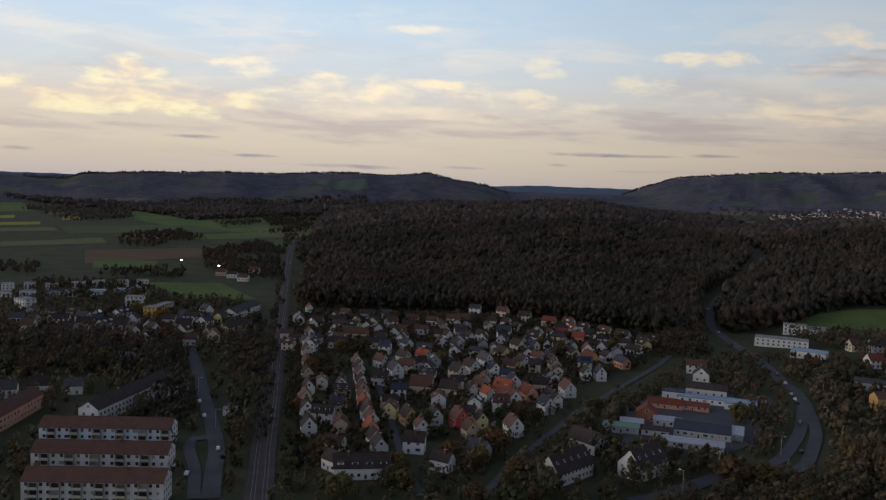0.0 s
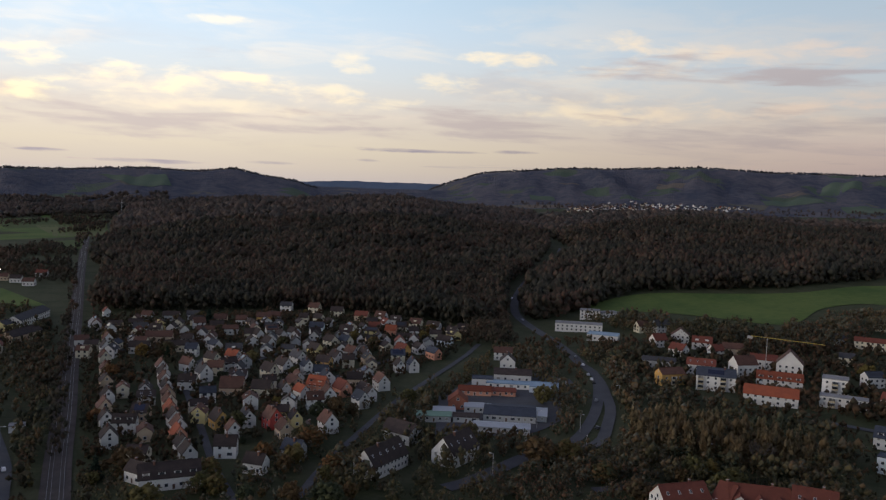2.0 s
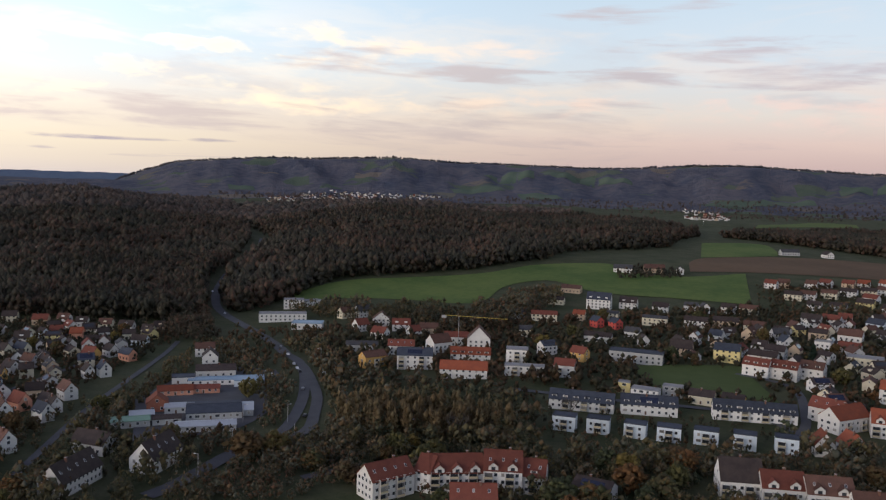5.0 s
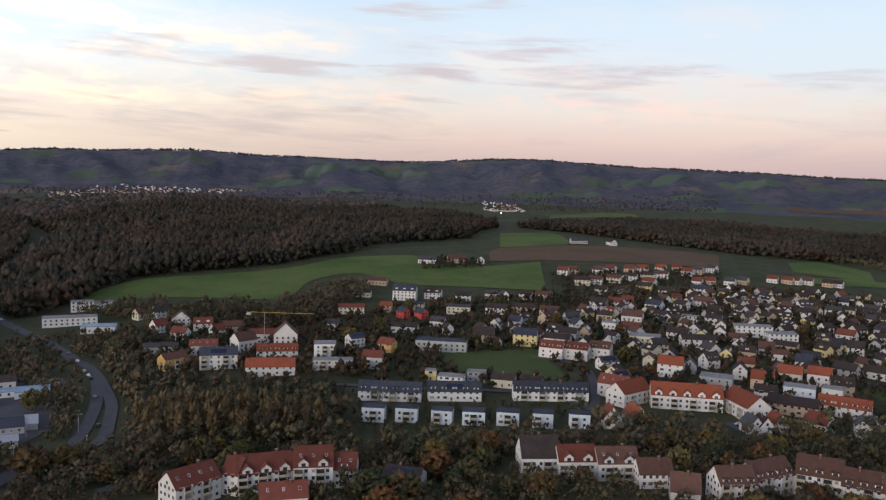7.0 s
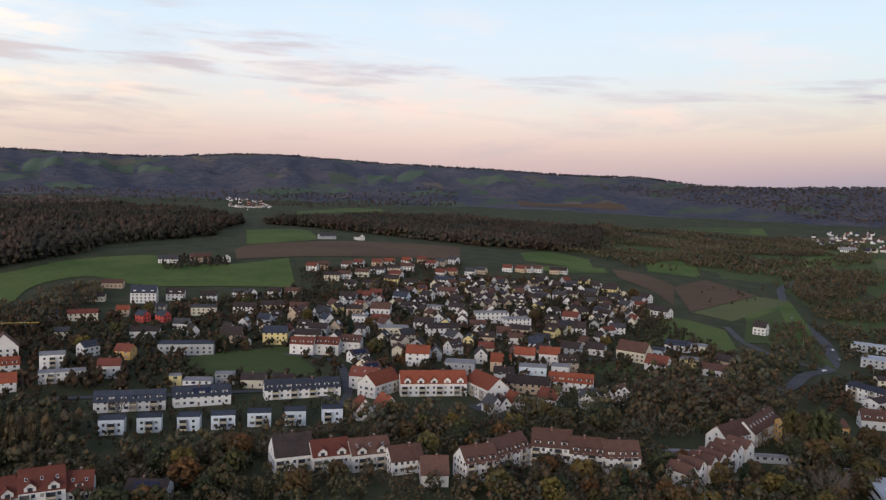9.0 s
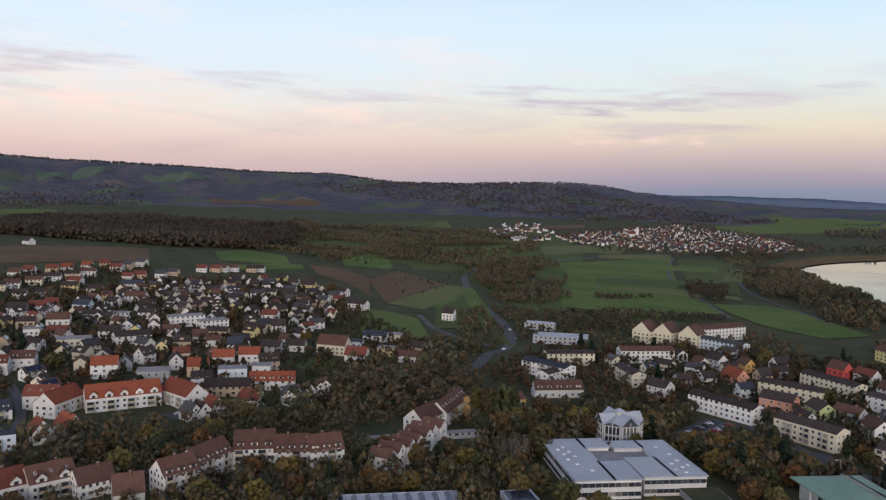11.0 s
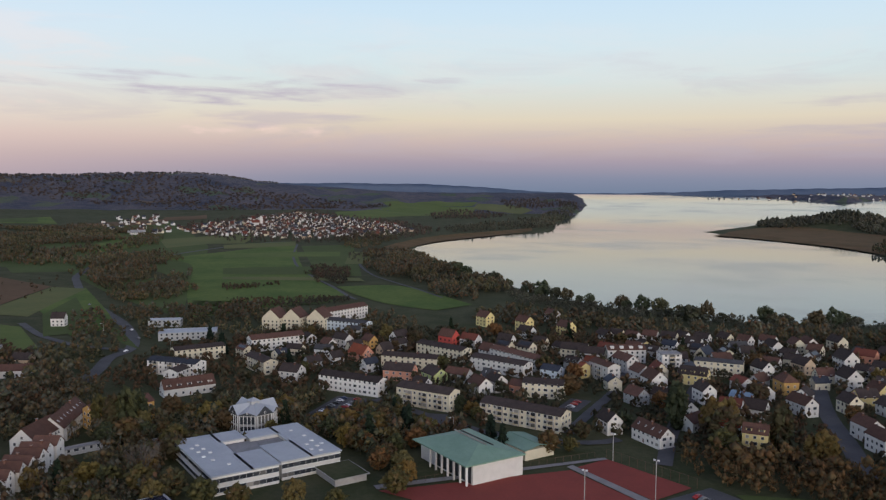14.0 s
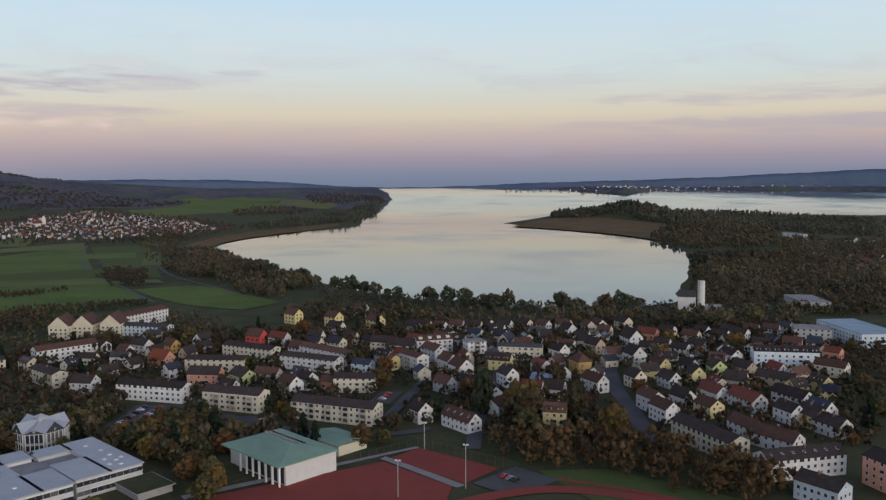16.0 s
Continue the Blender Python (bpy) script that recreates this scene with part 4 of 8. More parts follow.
strip("field", [(-338, 1431), (-275, 1495)], [(-317, 1307), (-247, 1321)], M["meadow_dark"], 0.5, "green field beside the railway", "field")
wood([(-130, 740), (-90, 748), (-39, 747), (13, 755), (65, 752), (112, 722), (153, 685), (183, 660), (215, 675), (256, 790), (285, 885), (350, 985), (150, 1010), (-50, 1010), (-162, 1000)], 8.2, 19, 1, "dense autumn wood, brown and dark green", "wood_leaf", 1, low=.84, wide=.62)
wood([(-162, 1000), (-50, 1010), (150, 1010), (350, 985), (420, 1130), (470, 1230), (560, 1560), (200, 1600), (-240, 1600), (-222, 1250)], 10, 18, 2, "dense autumn wood on the rising hill", "wood_leaf", 2, low=.84, wide=.72, shape="mixed")
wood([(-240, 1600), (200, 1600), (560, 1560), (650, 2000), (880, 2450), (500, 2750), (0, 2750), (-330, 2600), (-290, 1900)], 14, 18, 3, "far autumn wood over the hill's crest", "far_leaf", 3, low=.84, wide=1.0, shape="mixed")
wood([(246, 690), (288, 712), (404, 806), (466, 798), (571, 778), (667, 796), (712, 800), (780, 850), (700, 1000), (560, 1130), (512, 1190), (432, 1085), (348, 950), (294, 839), (263, 757)], 8.2, 18, 4, "dense autumn wood beside the main road", "wood_leaf", 2, low=.8, wide=.7)
wood([(505, 1190), (560, 1130), (700, 1000), (780, 850), (996, 850), (1100, 920), (1257, 1000), (1489, 1308), (1500, 1600), (900, 1700), (560, 1500)], 10.5, 17, 5, "autumn wood on the hill", "wood_leaf", 2, low=.84, wide=.76, shape="mixed")
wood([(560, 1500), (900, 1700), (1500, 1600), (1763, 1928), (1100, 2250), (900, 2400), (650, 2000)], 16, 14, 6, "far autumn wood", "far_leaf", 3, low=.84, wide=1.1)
wood([(1300, 980), (1404, 1020), (1755, 1010), (1849, 837), (1803, 625), (1854, 452), (1371, 340), (1272, 410), (1215, 500), (1250, 600), (1296, 768)], 10, 16, 7, "red-brown beech wood behind the fields", "wood_leaf", 2, low=.8, wide=.8)
wood([(290, 681), (333, 658), (379, 617), (421, 565), (497, 611), (565, 622), (535, 576), (400, 498), (352, 507), (331, 556), (305, 622)], 9.01, 13.44, 8, "dark hedge of trees below the meadow", "belt_leaf", 0, low=.45, wide=.85)
wood([(179, 360), (199, 375), (227, 356), (253, 322), (258, 296), (242, 270), (267, 248), (320, 202), (341, 182), (371, 156), (353, 148), (325, 173), (284, 205), (226, 248), (214, 280), (190, 297), (165, 293), (159, 318), (167, 342)], 7.632, 10.64, 9, "strip of autumn scrub and birches along the valley", "belt_leaf", 0, low=.45, wide=.85)
wood([(206, 574), (196, 492), (185, 441), (172, 429), (178, 477), (185, 528)], 8.48, 7.84, 10, "brown roadside trees", "belt_leaf", 0, low=.45, wide=.85)
wood([(186, 365), (198, 365), (233, 333), (251, 301), (242, 286), (209, 299), (181, 322), (174, 342)], 6, 15, 11, "row of slender yellowing birches", "birch_leaf", 0, shape="tall")
wood([(430, 121), (473, 103), (507, 60), (536, 25), (497, 6), (443, 14), (404, 47), (389, 84), (380, 115), (372, 151), (352, 175), (336, 213), (354, 224), (368, 177), (379, 146)], 8.48, 11.2, 12, "belt of autumn trees along the railway cutting", "belt_leaf", 0, low=.45, wide=.85)
wood([(1946, 620), (2043, 314), (2067, 92), (1883, -93), (1523, -85), (1458, -32), (1184, -91), (1081, -38), (1182, 45), (1212, 70), (1224, 142), (1232, 229), (1293, 335), (1284, 410)], 11.5, 10, 13, "open scrub and hedges among fields", "belt_leaf", 2, gaps=-.2)
wood([(1180, 53), (1081, -38), (1014, -78), (748, -58), (751, -27), (912, -8), (1083, 27)], 11, 9, 14, "scrub beside the country road", "belt_leaf", 1, gaps=-.15)
wood([(974, -123), (972, -161), (931, -158), (932, -117)], 6, 4, 88, "dark hedge in the meadow", "garden_leaf", 1)
wood([(854, -112), (848, -165), (832, -227), (808, -222), (818, -164), (831, -110)], 6, 3.6, 89, "dark hedge in the meadow", "garden_leaf", 1)
wood([(1093, -244), (1085, -294), (1046, -284), (1054, -237)], 6, 4, 90, "dark hedge in the meadow", "garden_leaf", 1)
wood([(981, -180), (979, -190), (948, -184), (950, -174)], 6, 4, 91, "bushes in the meadow", "garden_leaf", 1)
wood([(1340, -377), (1319, -467), (1168, -474), (1044, -431), (1141, -403), (1141, -355), (1226, -348)], 11, 6, 92, "marsh scrub behind the reeds", "shore_wood", 1, low=.3)
wood([(1709, -465), (1837, -574), (1757, -635), (1545, -514), (1399, -436), (1453, -404)], 13, 9, 93, "trees between village and lake", "belt_leaf", 1, low=.4)
wood([(1261, 271), (1423, 257), (1739, 194), (2023, 59), (1555, 34), (1402, 98), (1333, 167), (1183, 148), (1327, 221), (1163, 242)], 12, 9, 94, "dark scrub and hedges among fields", "belt_leaf", 1, low=.35, gaps=-.15)
wood([(1020, 128), (1169, 33), (1032, 36), (951, 66), (837, 87), (896, 106)], 26, 5, 96, "single bushes on the fields", "garden_leaf", 1, low=.4)
wood([(964, -121), (974, -199), (939, -158), (922, -116)], 7, 4, 15, "dark hedge in the meadow", "wood_leaf", 1)
wood([(817, -91), (819, -231), (787, -225), (782, -93)], 7, 5, 16, "dark hedge in the meadow", "wood_leaf", 1)
wood([(1137, -265), (1095, -312), (929, -262), (954, -230)], 9, 8, 17, "thicket in the meadow", "wood_leaf", 1)
wood([(1365, -409), (1306, -491), (1122, -483), (921, -471), (765, -392), (752, -337), (835, -322), (963, -326), (1132, -340)], 10, 12, 18, "grey-brown marsh wood by the lake", "belt_leaf", 1, gaps=-0.1)
wood([(590, -485), (711, -440), (827, -430), (946, -428), (1093, -436), (1060, -395), (900, -385), (760, -395), (640, -430), (560, -480), (515, -540), (492, -640), (470, -625), (495, -540)], 9, 5.5, 19, "grey-green willows along the lake shore", "shore_wood", 0, low=.5, wide=.95)
wood([(1802, -831), (1883, -963), (1911, -1113), (2250, -1342), (2606, -1631), (2789, -1768), (2832, -1703), (2483, -1402), (2209, -1130), (2054, -948), (1926, -798), (1801, -759)], 17, 12, 20, "trees along the cape across the bay", "shore_wood", 2, low=.35)
wood([(2621, -1008), (2848, -1203), (2760, -1275), (2552, -1306), (2328, -1113), (2364, -944)], 20, 10, 86, "scrub on the cape", "far_leaf", 2, low=.4)
wood([(3133, -1552), (3192, -1746), (2915, -1836), (2792, -1759), (2801, -1532), (2804, -1436)], 22, 12, 87, "wood behind the cape", "far_leaf", 2, low=.4)
wood([(1742, -1658), (1880, -1774), (2006, -1966), (2037, -2164), (1914, -2292), (1682, -2064), (1512, -1910), (1309, -1887), (1250, -1801), (1312, -1657), (1609, -1803), (1644, -1679)], 15, 17, 21, "dark wooded tip of the peninsula", "shore_wood", 2, low=.5)
wood([(1697, -2087), (1570, -2291), (1274, -2270), (1064, -2224), (895, -1873), (1063, -1870), (1299, -1898), (1495, -1888)], 17, 12, 97, "wood on the back of the peninsula", "shore_wood", 2, low=.4)
wood([(1059, -1253), (1147, -1403), (1282, -1620), (1279, -1843), (1108, -1752), (873, -1410), (785, -1226), (833, -1202), (836, -1145), (944, -1178)], 14, 14, 22, "dark alders on the lake shore", "belt_leaf", 2, low=.45)
wood([(1284, -1876), (859, -1799), (781, -1635), (920, -1618), (1040, -1645), (1177, -1742)], 17, 13, 80, "park trees on the far bank", "shore_wood", 2, low=.4)
wood([(850, -1373), (838, -1475), (776, -1423), (703, -1472), (629, -1319), (709, -1319), (699, -1232), (633, -1116), (579, -1108), (500, -958), (512, -857), (536, -787), (580, -770), (711, -942), (673, -1039), (741, -1197)], 11.5, 12, 81, "park trees behind the harbour", "belt_leaf", 1, low=.4)
wood([(716, -936), (740, -981), (699, -1086), (675, -1049), (702, -930)], 7.5, 17, 82, "row of tall poplars along the water", "shore_wood", 1, shape="tall", low=.7, wide=.8)
wood([(563, -745), (528, -774), (510, -820), (447, -730), (422, -662), (430, -631), (456, -618), (501, -661)], 9.5, 11, 83, "grey-green trees of a lakeside park", "belt_leaf", 0, low=.45)
wood([(504, -844), (467, -982), (385, -811), (407, -770), (448, -826), (481, -806)], 9.5, 10, 84, "trees round the works halls", "belt_leaf", 1, low=.45)
wood([(395, -739), (376, -792), (343, -724), (357, -686), (405, -644), (415, -670)], 9, 9, 85, "trees and shrubs by the works halls", "belt_leaf", 1, low=.45)
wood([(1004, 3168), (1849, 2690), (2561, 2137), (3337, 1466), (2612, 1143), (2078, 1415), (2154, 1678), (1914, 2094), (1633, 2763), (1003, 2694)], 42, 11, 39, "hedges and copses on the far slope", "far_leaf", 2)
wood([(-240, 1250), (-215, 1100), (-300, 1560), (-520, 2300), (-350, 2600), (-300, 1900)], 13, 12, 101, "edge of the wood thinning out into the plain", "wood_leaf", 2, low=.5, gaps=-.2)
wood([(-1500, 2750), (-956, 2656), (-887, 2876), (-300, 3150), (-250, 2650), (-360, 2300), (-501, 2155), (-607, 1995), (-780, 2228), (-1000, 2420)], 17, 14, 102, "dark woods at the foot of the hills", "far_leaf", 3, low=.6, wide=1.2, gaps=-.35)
wood([(-1200, 2300), (-971, 2558), (-770, 2027), (-822, 1825)], 16, 12, 103, "dark hedges on the plain", "far_leaf", 2, low=.5, gaps=-.15)
wood([(-585, 1467), (-531, 1640), (-413, 1464), (-417, 1297), (-506, 1288)], 12, 10, 104, "hedge trees on the plain", "wood_leaf", 1, low=.5, gaps=-.1)
wood([(-356, 1221), (-316, 1420), (-244, 1281), (-177, 927), (-232, 959), (-297, 1030)], 10, 11, 105, "dark trees beside the railway", "wood_leaf", 1, low=.5, gaps=-.35)
wood([(-560, 1010), (-440, 975), (-300, 975), (-297, 925), (-440, 915), (-540, 930)], 10, 10, 106, "dark trees behind the new houses", "wood_leaf", 1, low=.5, gaps=-.3)
wood([(-560, 1900), (-290, 1560), (-250, 1500), (-300, 1750), (-480, 2080)], 15, 9, 107, "single hedges between the fields", "wood_leaf", 2, low=.5, gaps=.15)
wood([(-430, 880), (-340, 880), (-240, 770), (-180, 720), (-190, 700), (-260, 745), (-420, 810)], 9, 9, 108, "garden trees at the edge of town", "garden_leaf", 1, low=.5, gaps=-.1)
wood([(-195, 1024), (-137, 696), (-105, 523), (-83, 398), (-71, 327), (-76, 320), (-90, 397), (-113, 522), (-141, 695), (-190, 966)], 8, 11, 27, "dark trees lining the railway", "wood_leaf", 0)
wood([(-305, 563), (-271, 591), (-206, 561), (-190, 584), (-160, 514), (-141, 446), (-181, 466), (-208, 476), (-230, 459), (-248, 456)], 9, 12, 28, "dark gardens full of autumn trees", "wood_leaf", 0)
wood([(-165, 413), (-167, 455), (-139, 459), (-118, 394), (-116, 376), (-143, 377)], 8.5, 12, 29, "autumn trees between apartment blocks", "wood_leaf", 0)
wood([(25, 305), (49, 361), (84, 424), (122, 482), (134, 484), (85, 392), (62, 344), (43, 305)], 8.2, 10.5, 30, "tall shrubs beside the lane", "belt_leaf", 0, low=.45, wide=.85)
wood([(193, 681), (243, 747), (203, 612), (196, 572), (170, 568), (164, 606)], 9, 13, 31, "trees at the edge of the settlement", "wood_leaf", 0)
wood([(73, 373), (103, 363), (130, 347), (137, 333), (120, 319), (97, 312), (86, 303), (72, 312)], 8.48, 11.2, 33, "autumn trees beside the main road", "belt_leaf", 0, low=.45, wide=.85)
wood([(1648, 362), (2218, 83), (2011, -120), (1663, -100), (1599, 36), (1391, 148), (1177, 183), (1353, 297)], 14, 9, 34, "hedges and copses among meadows", "belt_leaf", 1, gaps=-.05)
wood([(726, -376), (633, -398), (562, -435), (516, -493), (472, -557), (517, -615), (565, -539), (610, -473), (687, -432), (770, -399)], 9.5, 8, 35, "tall willows and alders before the lake", "shore_wood", 0, low=.45, wide=.95)
wood([(291, -231), (268, -240), (262, -272), (240, -296), (205, -285), (190, -300), (160, -285), (168, -262), (182, -250), (226, -240), (245, -227), (261, -220)], 7.6, 12.5, 36, "belt of orange-brown trees beside the sports ground", "rust_leaf", 0, low=.45, wide=.85)
wood([(2094, -146), (2345, -310), (2769, -623), (2249, -791), (1876, -776), (1602, -564), (1572, -378), (1649, -218)], 21, 9, 37, "trees of the village gardens", "far_leaf", 2)
wood([(916, 2368), (1284, 3006), (1451, 2921), (1505, 2766), (1025, 1880), (939, 1938), (938, 2225)], 40, 11, 38, "trees of the hill village", "far_leaf", 2)

def sector(a0, a1, r0, r1, n=14):
    a = np.radians(np.linspace(a0, a1, n))
    return [(r0 * math.sin(t), r0 * math.cos(t)) for t in a] + [(r1 * math.sin(t), r1 * math.cos(t)) for t in a[::-1]]


# the far slopes and their ridges, haze painted into the leaf colours
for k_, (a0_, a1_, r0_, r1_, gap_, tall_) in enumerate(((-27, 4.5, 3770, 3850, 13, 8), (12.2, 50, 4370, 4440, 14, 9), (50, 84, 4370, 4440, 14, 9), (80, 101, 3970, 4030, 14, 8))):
    wood(sector(a0_, a1_, r0_, r1_), gap_, tall_, 60 + k_, "far wooded slope, autumn colours with painted blue haze", "hazed_ridge_leaf", 3, low=.6, wide=1.4, clear=PASTURES)

wood([(3749, 1075), (3595, 634), (3342, 234), (3080, -54), (2884, -303), (2872, -716), (3073, -1058), (3348, -835), (3779, -397), (3940, 276)], 28, 9, 98, "brown autumn wood on the low ridge", "far_leaf", 2, low=.6, wide=1.6, gaps=-.45)
LAWN_A = [(393, 366), (425, 347), (458, 323), (409, 257), (387, 294), (375, 321)]
# ------------------------------------------------------------------ building materials
def plaster(name, c):
    return mottled(name, tuple(v * .88 for v in c), c, .25, 3, .9, .2, .08, .02, vary=.16)


def tiled(name, a, b, rows=3.2):
    """Roof tiles in courses: a wave across the slope, weathered in patches."""
    m, n, bs = material(name, .8, 0, .25)
    co = n.node("ShaderNodeTexCoord").outputs["Object"]
    pos = n.node("ShaderNodeNewGeometry").outputs["Position"]
    f = n.span(n.math("ADD", n.math("MULTIPLY", n.noise(pos, .35, 5, .65), .6), n.math("MULTIPLY", n.noise(pos, 3.5, 3, .6), .4)), .35, .65)
    hsv = n.node("ShaderNodeHueSaturation")
    rnd = n.node("ShaderNodeObjectInfo").outputs["Random"]
    n.put(hsv.inputs["Value"], n.span(rnd, 0, 1, .75, 1.25, "LINEAR")), n.link(n.mix(f, (*a, 1), (*b, 1)), hsv.inputs["Color"])
    n.link(hsv.outputs[0], bs.inputs["Base Color"])
    wv = n.node("ShaderNodeTexWave", wave_type="BANDS", bands_direction="Z", wave_profile="SAW")
    n.link(co, wv.inputs["Vector"])
    wv.inputs["Scale"].default_value, wv.inputs["Distortion"].default_value = rows * .32, .3
    bumped(n, bs, wv.outputs["Fac"], .5, .06)
    return m


WALL = {"w": plaster("white_render", (.71, .69, .65)), "c": plaster("cream_render", (.67, .61, .46)), "y": plaster("yellow_render", (.72, .60, .28)),
        "b": plaster("beige_render", (.56, .43, .30)), "g": plaster("grey_render", (.44, .44, .43)), "r": plaster("red_render", (.55, .10, .08)),
        "p": plaster("salmon_render", (.62, .30, .2)), "l": plaster("lime_render", (.55, .62, .27)), "o": plaster("ochre_render", (.62, .38, .13)),
        "u": plaster("blue_white_render", (.62, .68, .72)), "k": mottled("brick", (.33, .13, .08), (.26, .1, .07), .6, 5, .9, .2, .2, .02)}
ROOF = {"d": tiled("dark_brown_tiles", (.036, .028, .026), (.06, .045, .04)), "r": tiled("red_tiles", (.14, .045, .031), (.185, .06, .04)),
        "o": tiled("orange_red_tiles", (.27, .075, .036), (.2, .058, .033)), "g": tiled("grey_tiles", (.05, .05, .054), (.075, .074, .077)),
        "m": tiled("weathered_red_tiles", (.09, .048, .036), (.13, .068, .05)), "s": tiled("blue_grey_slate", (.035, .042, .058), (.055, .064, .084)),
        "f": mottled("flat_roof_felt", (.22, .22, .22), (.3, .3, .3), .2, 2, .9, .2), "t": mottled("copper_green_roof", (.16, .27, .2), (.21, .33, .25), .1, 1.2, .6, .3),
        "b": mottled("blue_roof_sheet", (.18, .27, .36), (.25, .36, .46), .1, 1.5, .5, .4), "h": mottled("pale_metal_roof", (.34, .37, .41), (.42, .45, .48), .06, .8, .55, .4)}
M["frame"] = mottled("white_window_frame", (.7, .7, .69), (.62, .62, .61), 1, 8, .5, .4)
M["frame_dark"] = mottled("brown_window_frame", (.12, .07, .045), (.09, .055, .035), 1, 8, .5, .4)
M["glass"], gn_, gb_ = material("window_glass", .12, 0, .6)
gn_.link(gn_.ramp(gn_.node("ShaderNodeObjectInfo").outputs["Random"], [(0, (.035, .04, .048, 1)), (.55, (.06, .066, .076, 1)), (.78, (.14, .135, .125, 1)), (.9, (.33, .31, .28, 1))], "CONSTANT"), gb_.inputs["Base Color"])
M["solar"] = mottled("solar_cells", (.012, .018, .04), (.02, .026, .055), .7, 5, .2, .6)
M["chimney"] = mottled("chimney_brick", (.2, .1, .07), (.15, .08, .06), 2, 9, .9, .2)
M["doorwood"] = mottled("door_wood", (.14, .08, .05), (.1, .06, .04), 2, 9, .6, .3)
M["rail"] = mottled("balcony_panel", (.56, .48, .32), (.48, .41, .28), 1, 6, .7, .3)
M["concrete"] = mottled("concrete", (.32, .31, .3), (.4, .39, .37), .4, 4, .9, .2, .1, .02)
M["lampglow"], ln_, lb_ = material("lit_lamp", .5)
lb_.inputs["Emission Color"].default_value, lb_.inputs["Emission Strength"].default_value = (1, .9, .75, 1), 12


def box_arrays(x0, y0, z0, x1, y1, z1):
    v = [(x0, y0, z0), (x1, y0, z0), (x1, y1, z0), (x0, y1, z0), (x0, y0, z1), (x1, y0, z1), (x1, y1, z1), (x0, y1, z1)]
    return v, [(0, 3, 2, 1), (4, 5, 6, 7), (0, 1, 5, 4), (1, 2, 6, 5), (2, 3, 7, 6), (3, 0, 4, 7)]


class Mesh:
    """Gathers pieces of one part."""

    def __init__(self):
        self.v, self.f, self.i = [], [], []

    def add(self, verts, faces, mat=0):
        k = len(self.v)
        self.v += [tuple(p) for p in verts]
        self.f += [tuple(k + a for a in q) for q in faces]
        self.i += [mat] * len(faces)
        return self

    def box(self, *a, mat=0):
        return self.add(*box_arrays(*a), mat)

    def mesh(self, name, mats):
        return grid_mesh(name, self.v, self.f, mats, False, self.i)


def part(name, me, parent, label="", m=None):
    ob = new(name, me)
    ob.parent = parent
    if m is not None:
        ob.matrix_basis = m
    return tagged(ob, label)


def window_mesh(w, h, bars=1, frame="frame"):
    """A framed pane standing a hand proud of the wall, one connected skin: sides, frame, reveal, glass."""
    def ring(a, b, y):
        return [(-a, y, b), (a, y, b), (a, y, h - b), (-a, y, h - b)]
    t = .1
    v = ring(w / 2, 0, 0) + ring(w / 2, 0, .08) + ring(w / 2 - t, t, .08) + ring(w / 2 - t, t, .03)
    f, mats = [], []
    for k in range(3):
        for q in range(4):
            a, b = 4 * k + q, 4 * k + (q + 1) % 4
            f.append((b, a, a + 4, b + 4)), mats.append(0)
    f.append((15, 14, 13, 12)), mats.append(1)
    return grid_mesh("window", v, f, [M[frame], M["glass"]], False, mats)


WIN = {"s": window_mesh(1.4, 1.5), "l": window_mesh(2.3, 1.5, 2), "n": window_mesh(.8, 1.0, 0),
       "b": window_mesh(1.35, 1.5, 1, "frame_dark"), "d": window_mesh(3.2, 2.15, 3)}
door_g = Mesh().box(-.6, 0, 0, .6, .08, .1).box(-.6, 0, 2.0, .6, .08, 2.15).box(-.6, 0, .1, -.5, .08, 2.0).box(.5, 0, .1, .6, .08, 2.0).box(-.5, 0, .1, .5, .04, 2.0, mat=1)
DOOR = door_g.mesh("door", [M["frame"], M["doorwood"]])
CHIM = Mesh().box(-.4, -.4, -1.6, .4, .4, 1.0).box(-.48, -.48, 1.0, .48, .48, 1.12, mat=1).box(-.2, -.2, 1.12, .2, .2, 1.4, mat=0).mesh("chimney", [M["chimney"], M["concrete"]])
DORM = Mesh().add([(-1.3, -.05, 0), (1.3, -.05, 0), (1.3, -.05, 1.5), (-1.3, -.05, 1.5), (-1.3, -2.6, 1.5), (1.3, -2.6, 1.5)], [(1, 0, 3, 2), (0, 4, 3), (1, 2, 5)]) \
    .add([(-1.55, .25, 1.45), (1.55, .25, 1.45), (1.55, -3.0, 1.7), (-1.55, -3.0, 1.7), (-1.55, .25, 1.62), (1.55, .25, 1.62), (1.55, -3.0, 1.87), (-1.55, -3.0, 1.87)],
         [(0, 3, 2, 1), (4, 5, 6, 7), (0, 1, 5, 4), (1, 2, 6, 5), (2, 3, 7, 6), (3, 0, 4, 7)], 1) \
    .add([(-.9, -.02, .3), (.9, -.02, .3), (.9, -.02, 1.3), (-.9, -.02, 1.3)], [(1, 0, 3, 2)], 2)
SKYLIGHT = Mesh().box(-.45, -.7, 0, .45, .7, .1).add([(-.36, -.6, .104), (.36, -.6, .104), (.36, .6, .104), (-.36, .6, .104)], [(0, 1, 2, 3)], 1).mesh("skylight", [M["frame"], M["glass"]])
PANEL = Mesh().box(-.5, -.83, 0, .5, .83, .05).mesh("solar_panel", [M["solar"]])
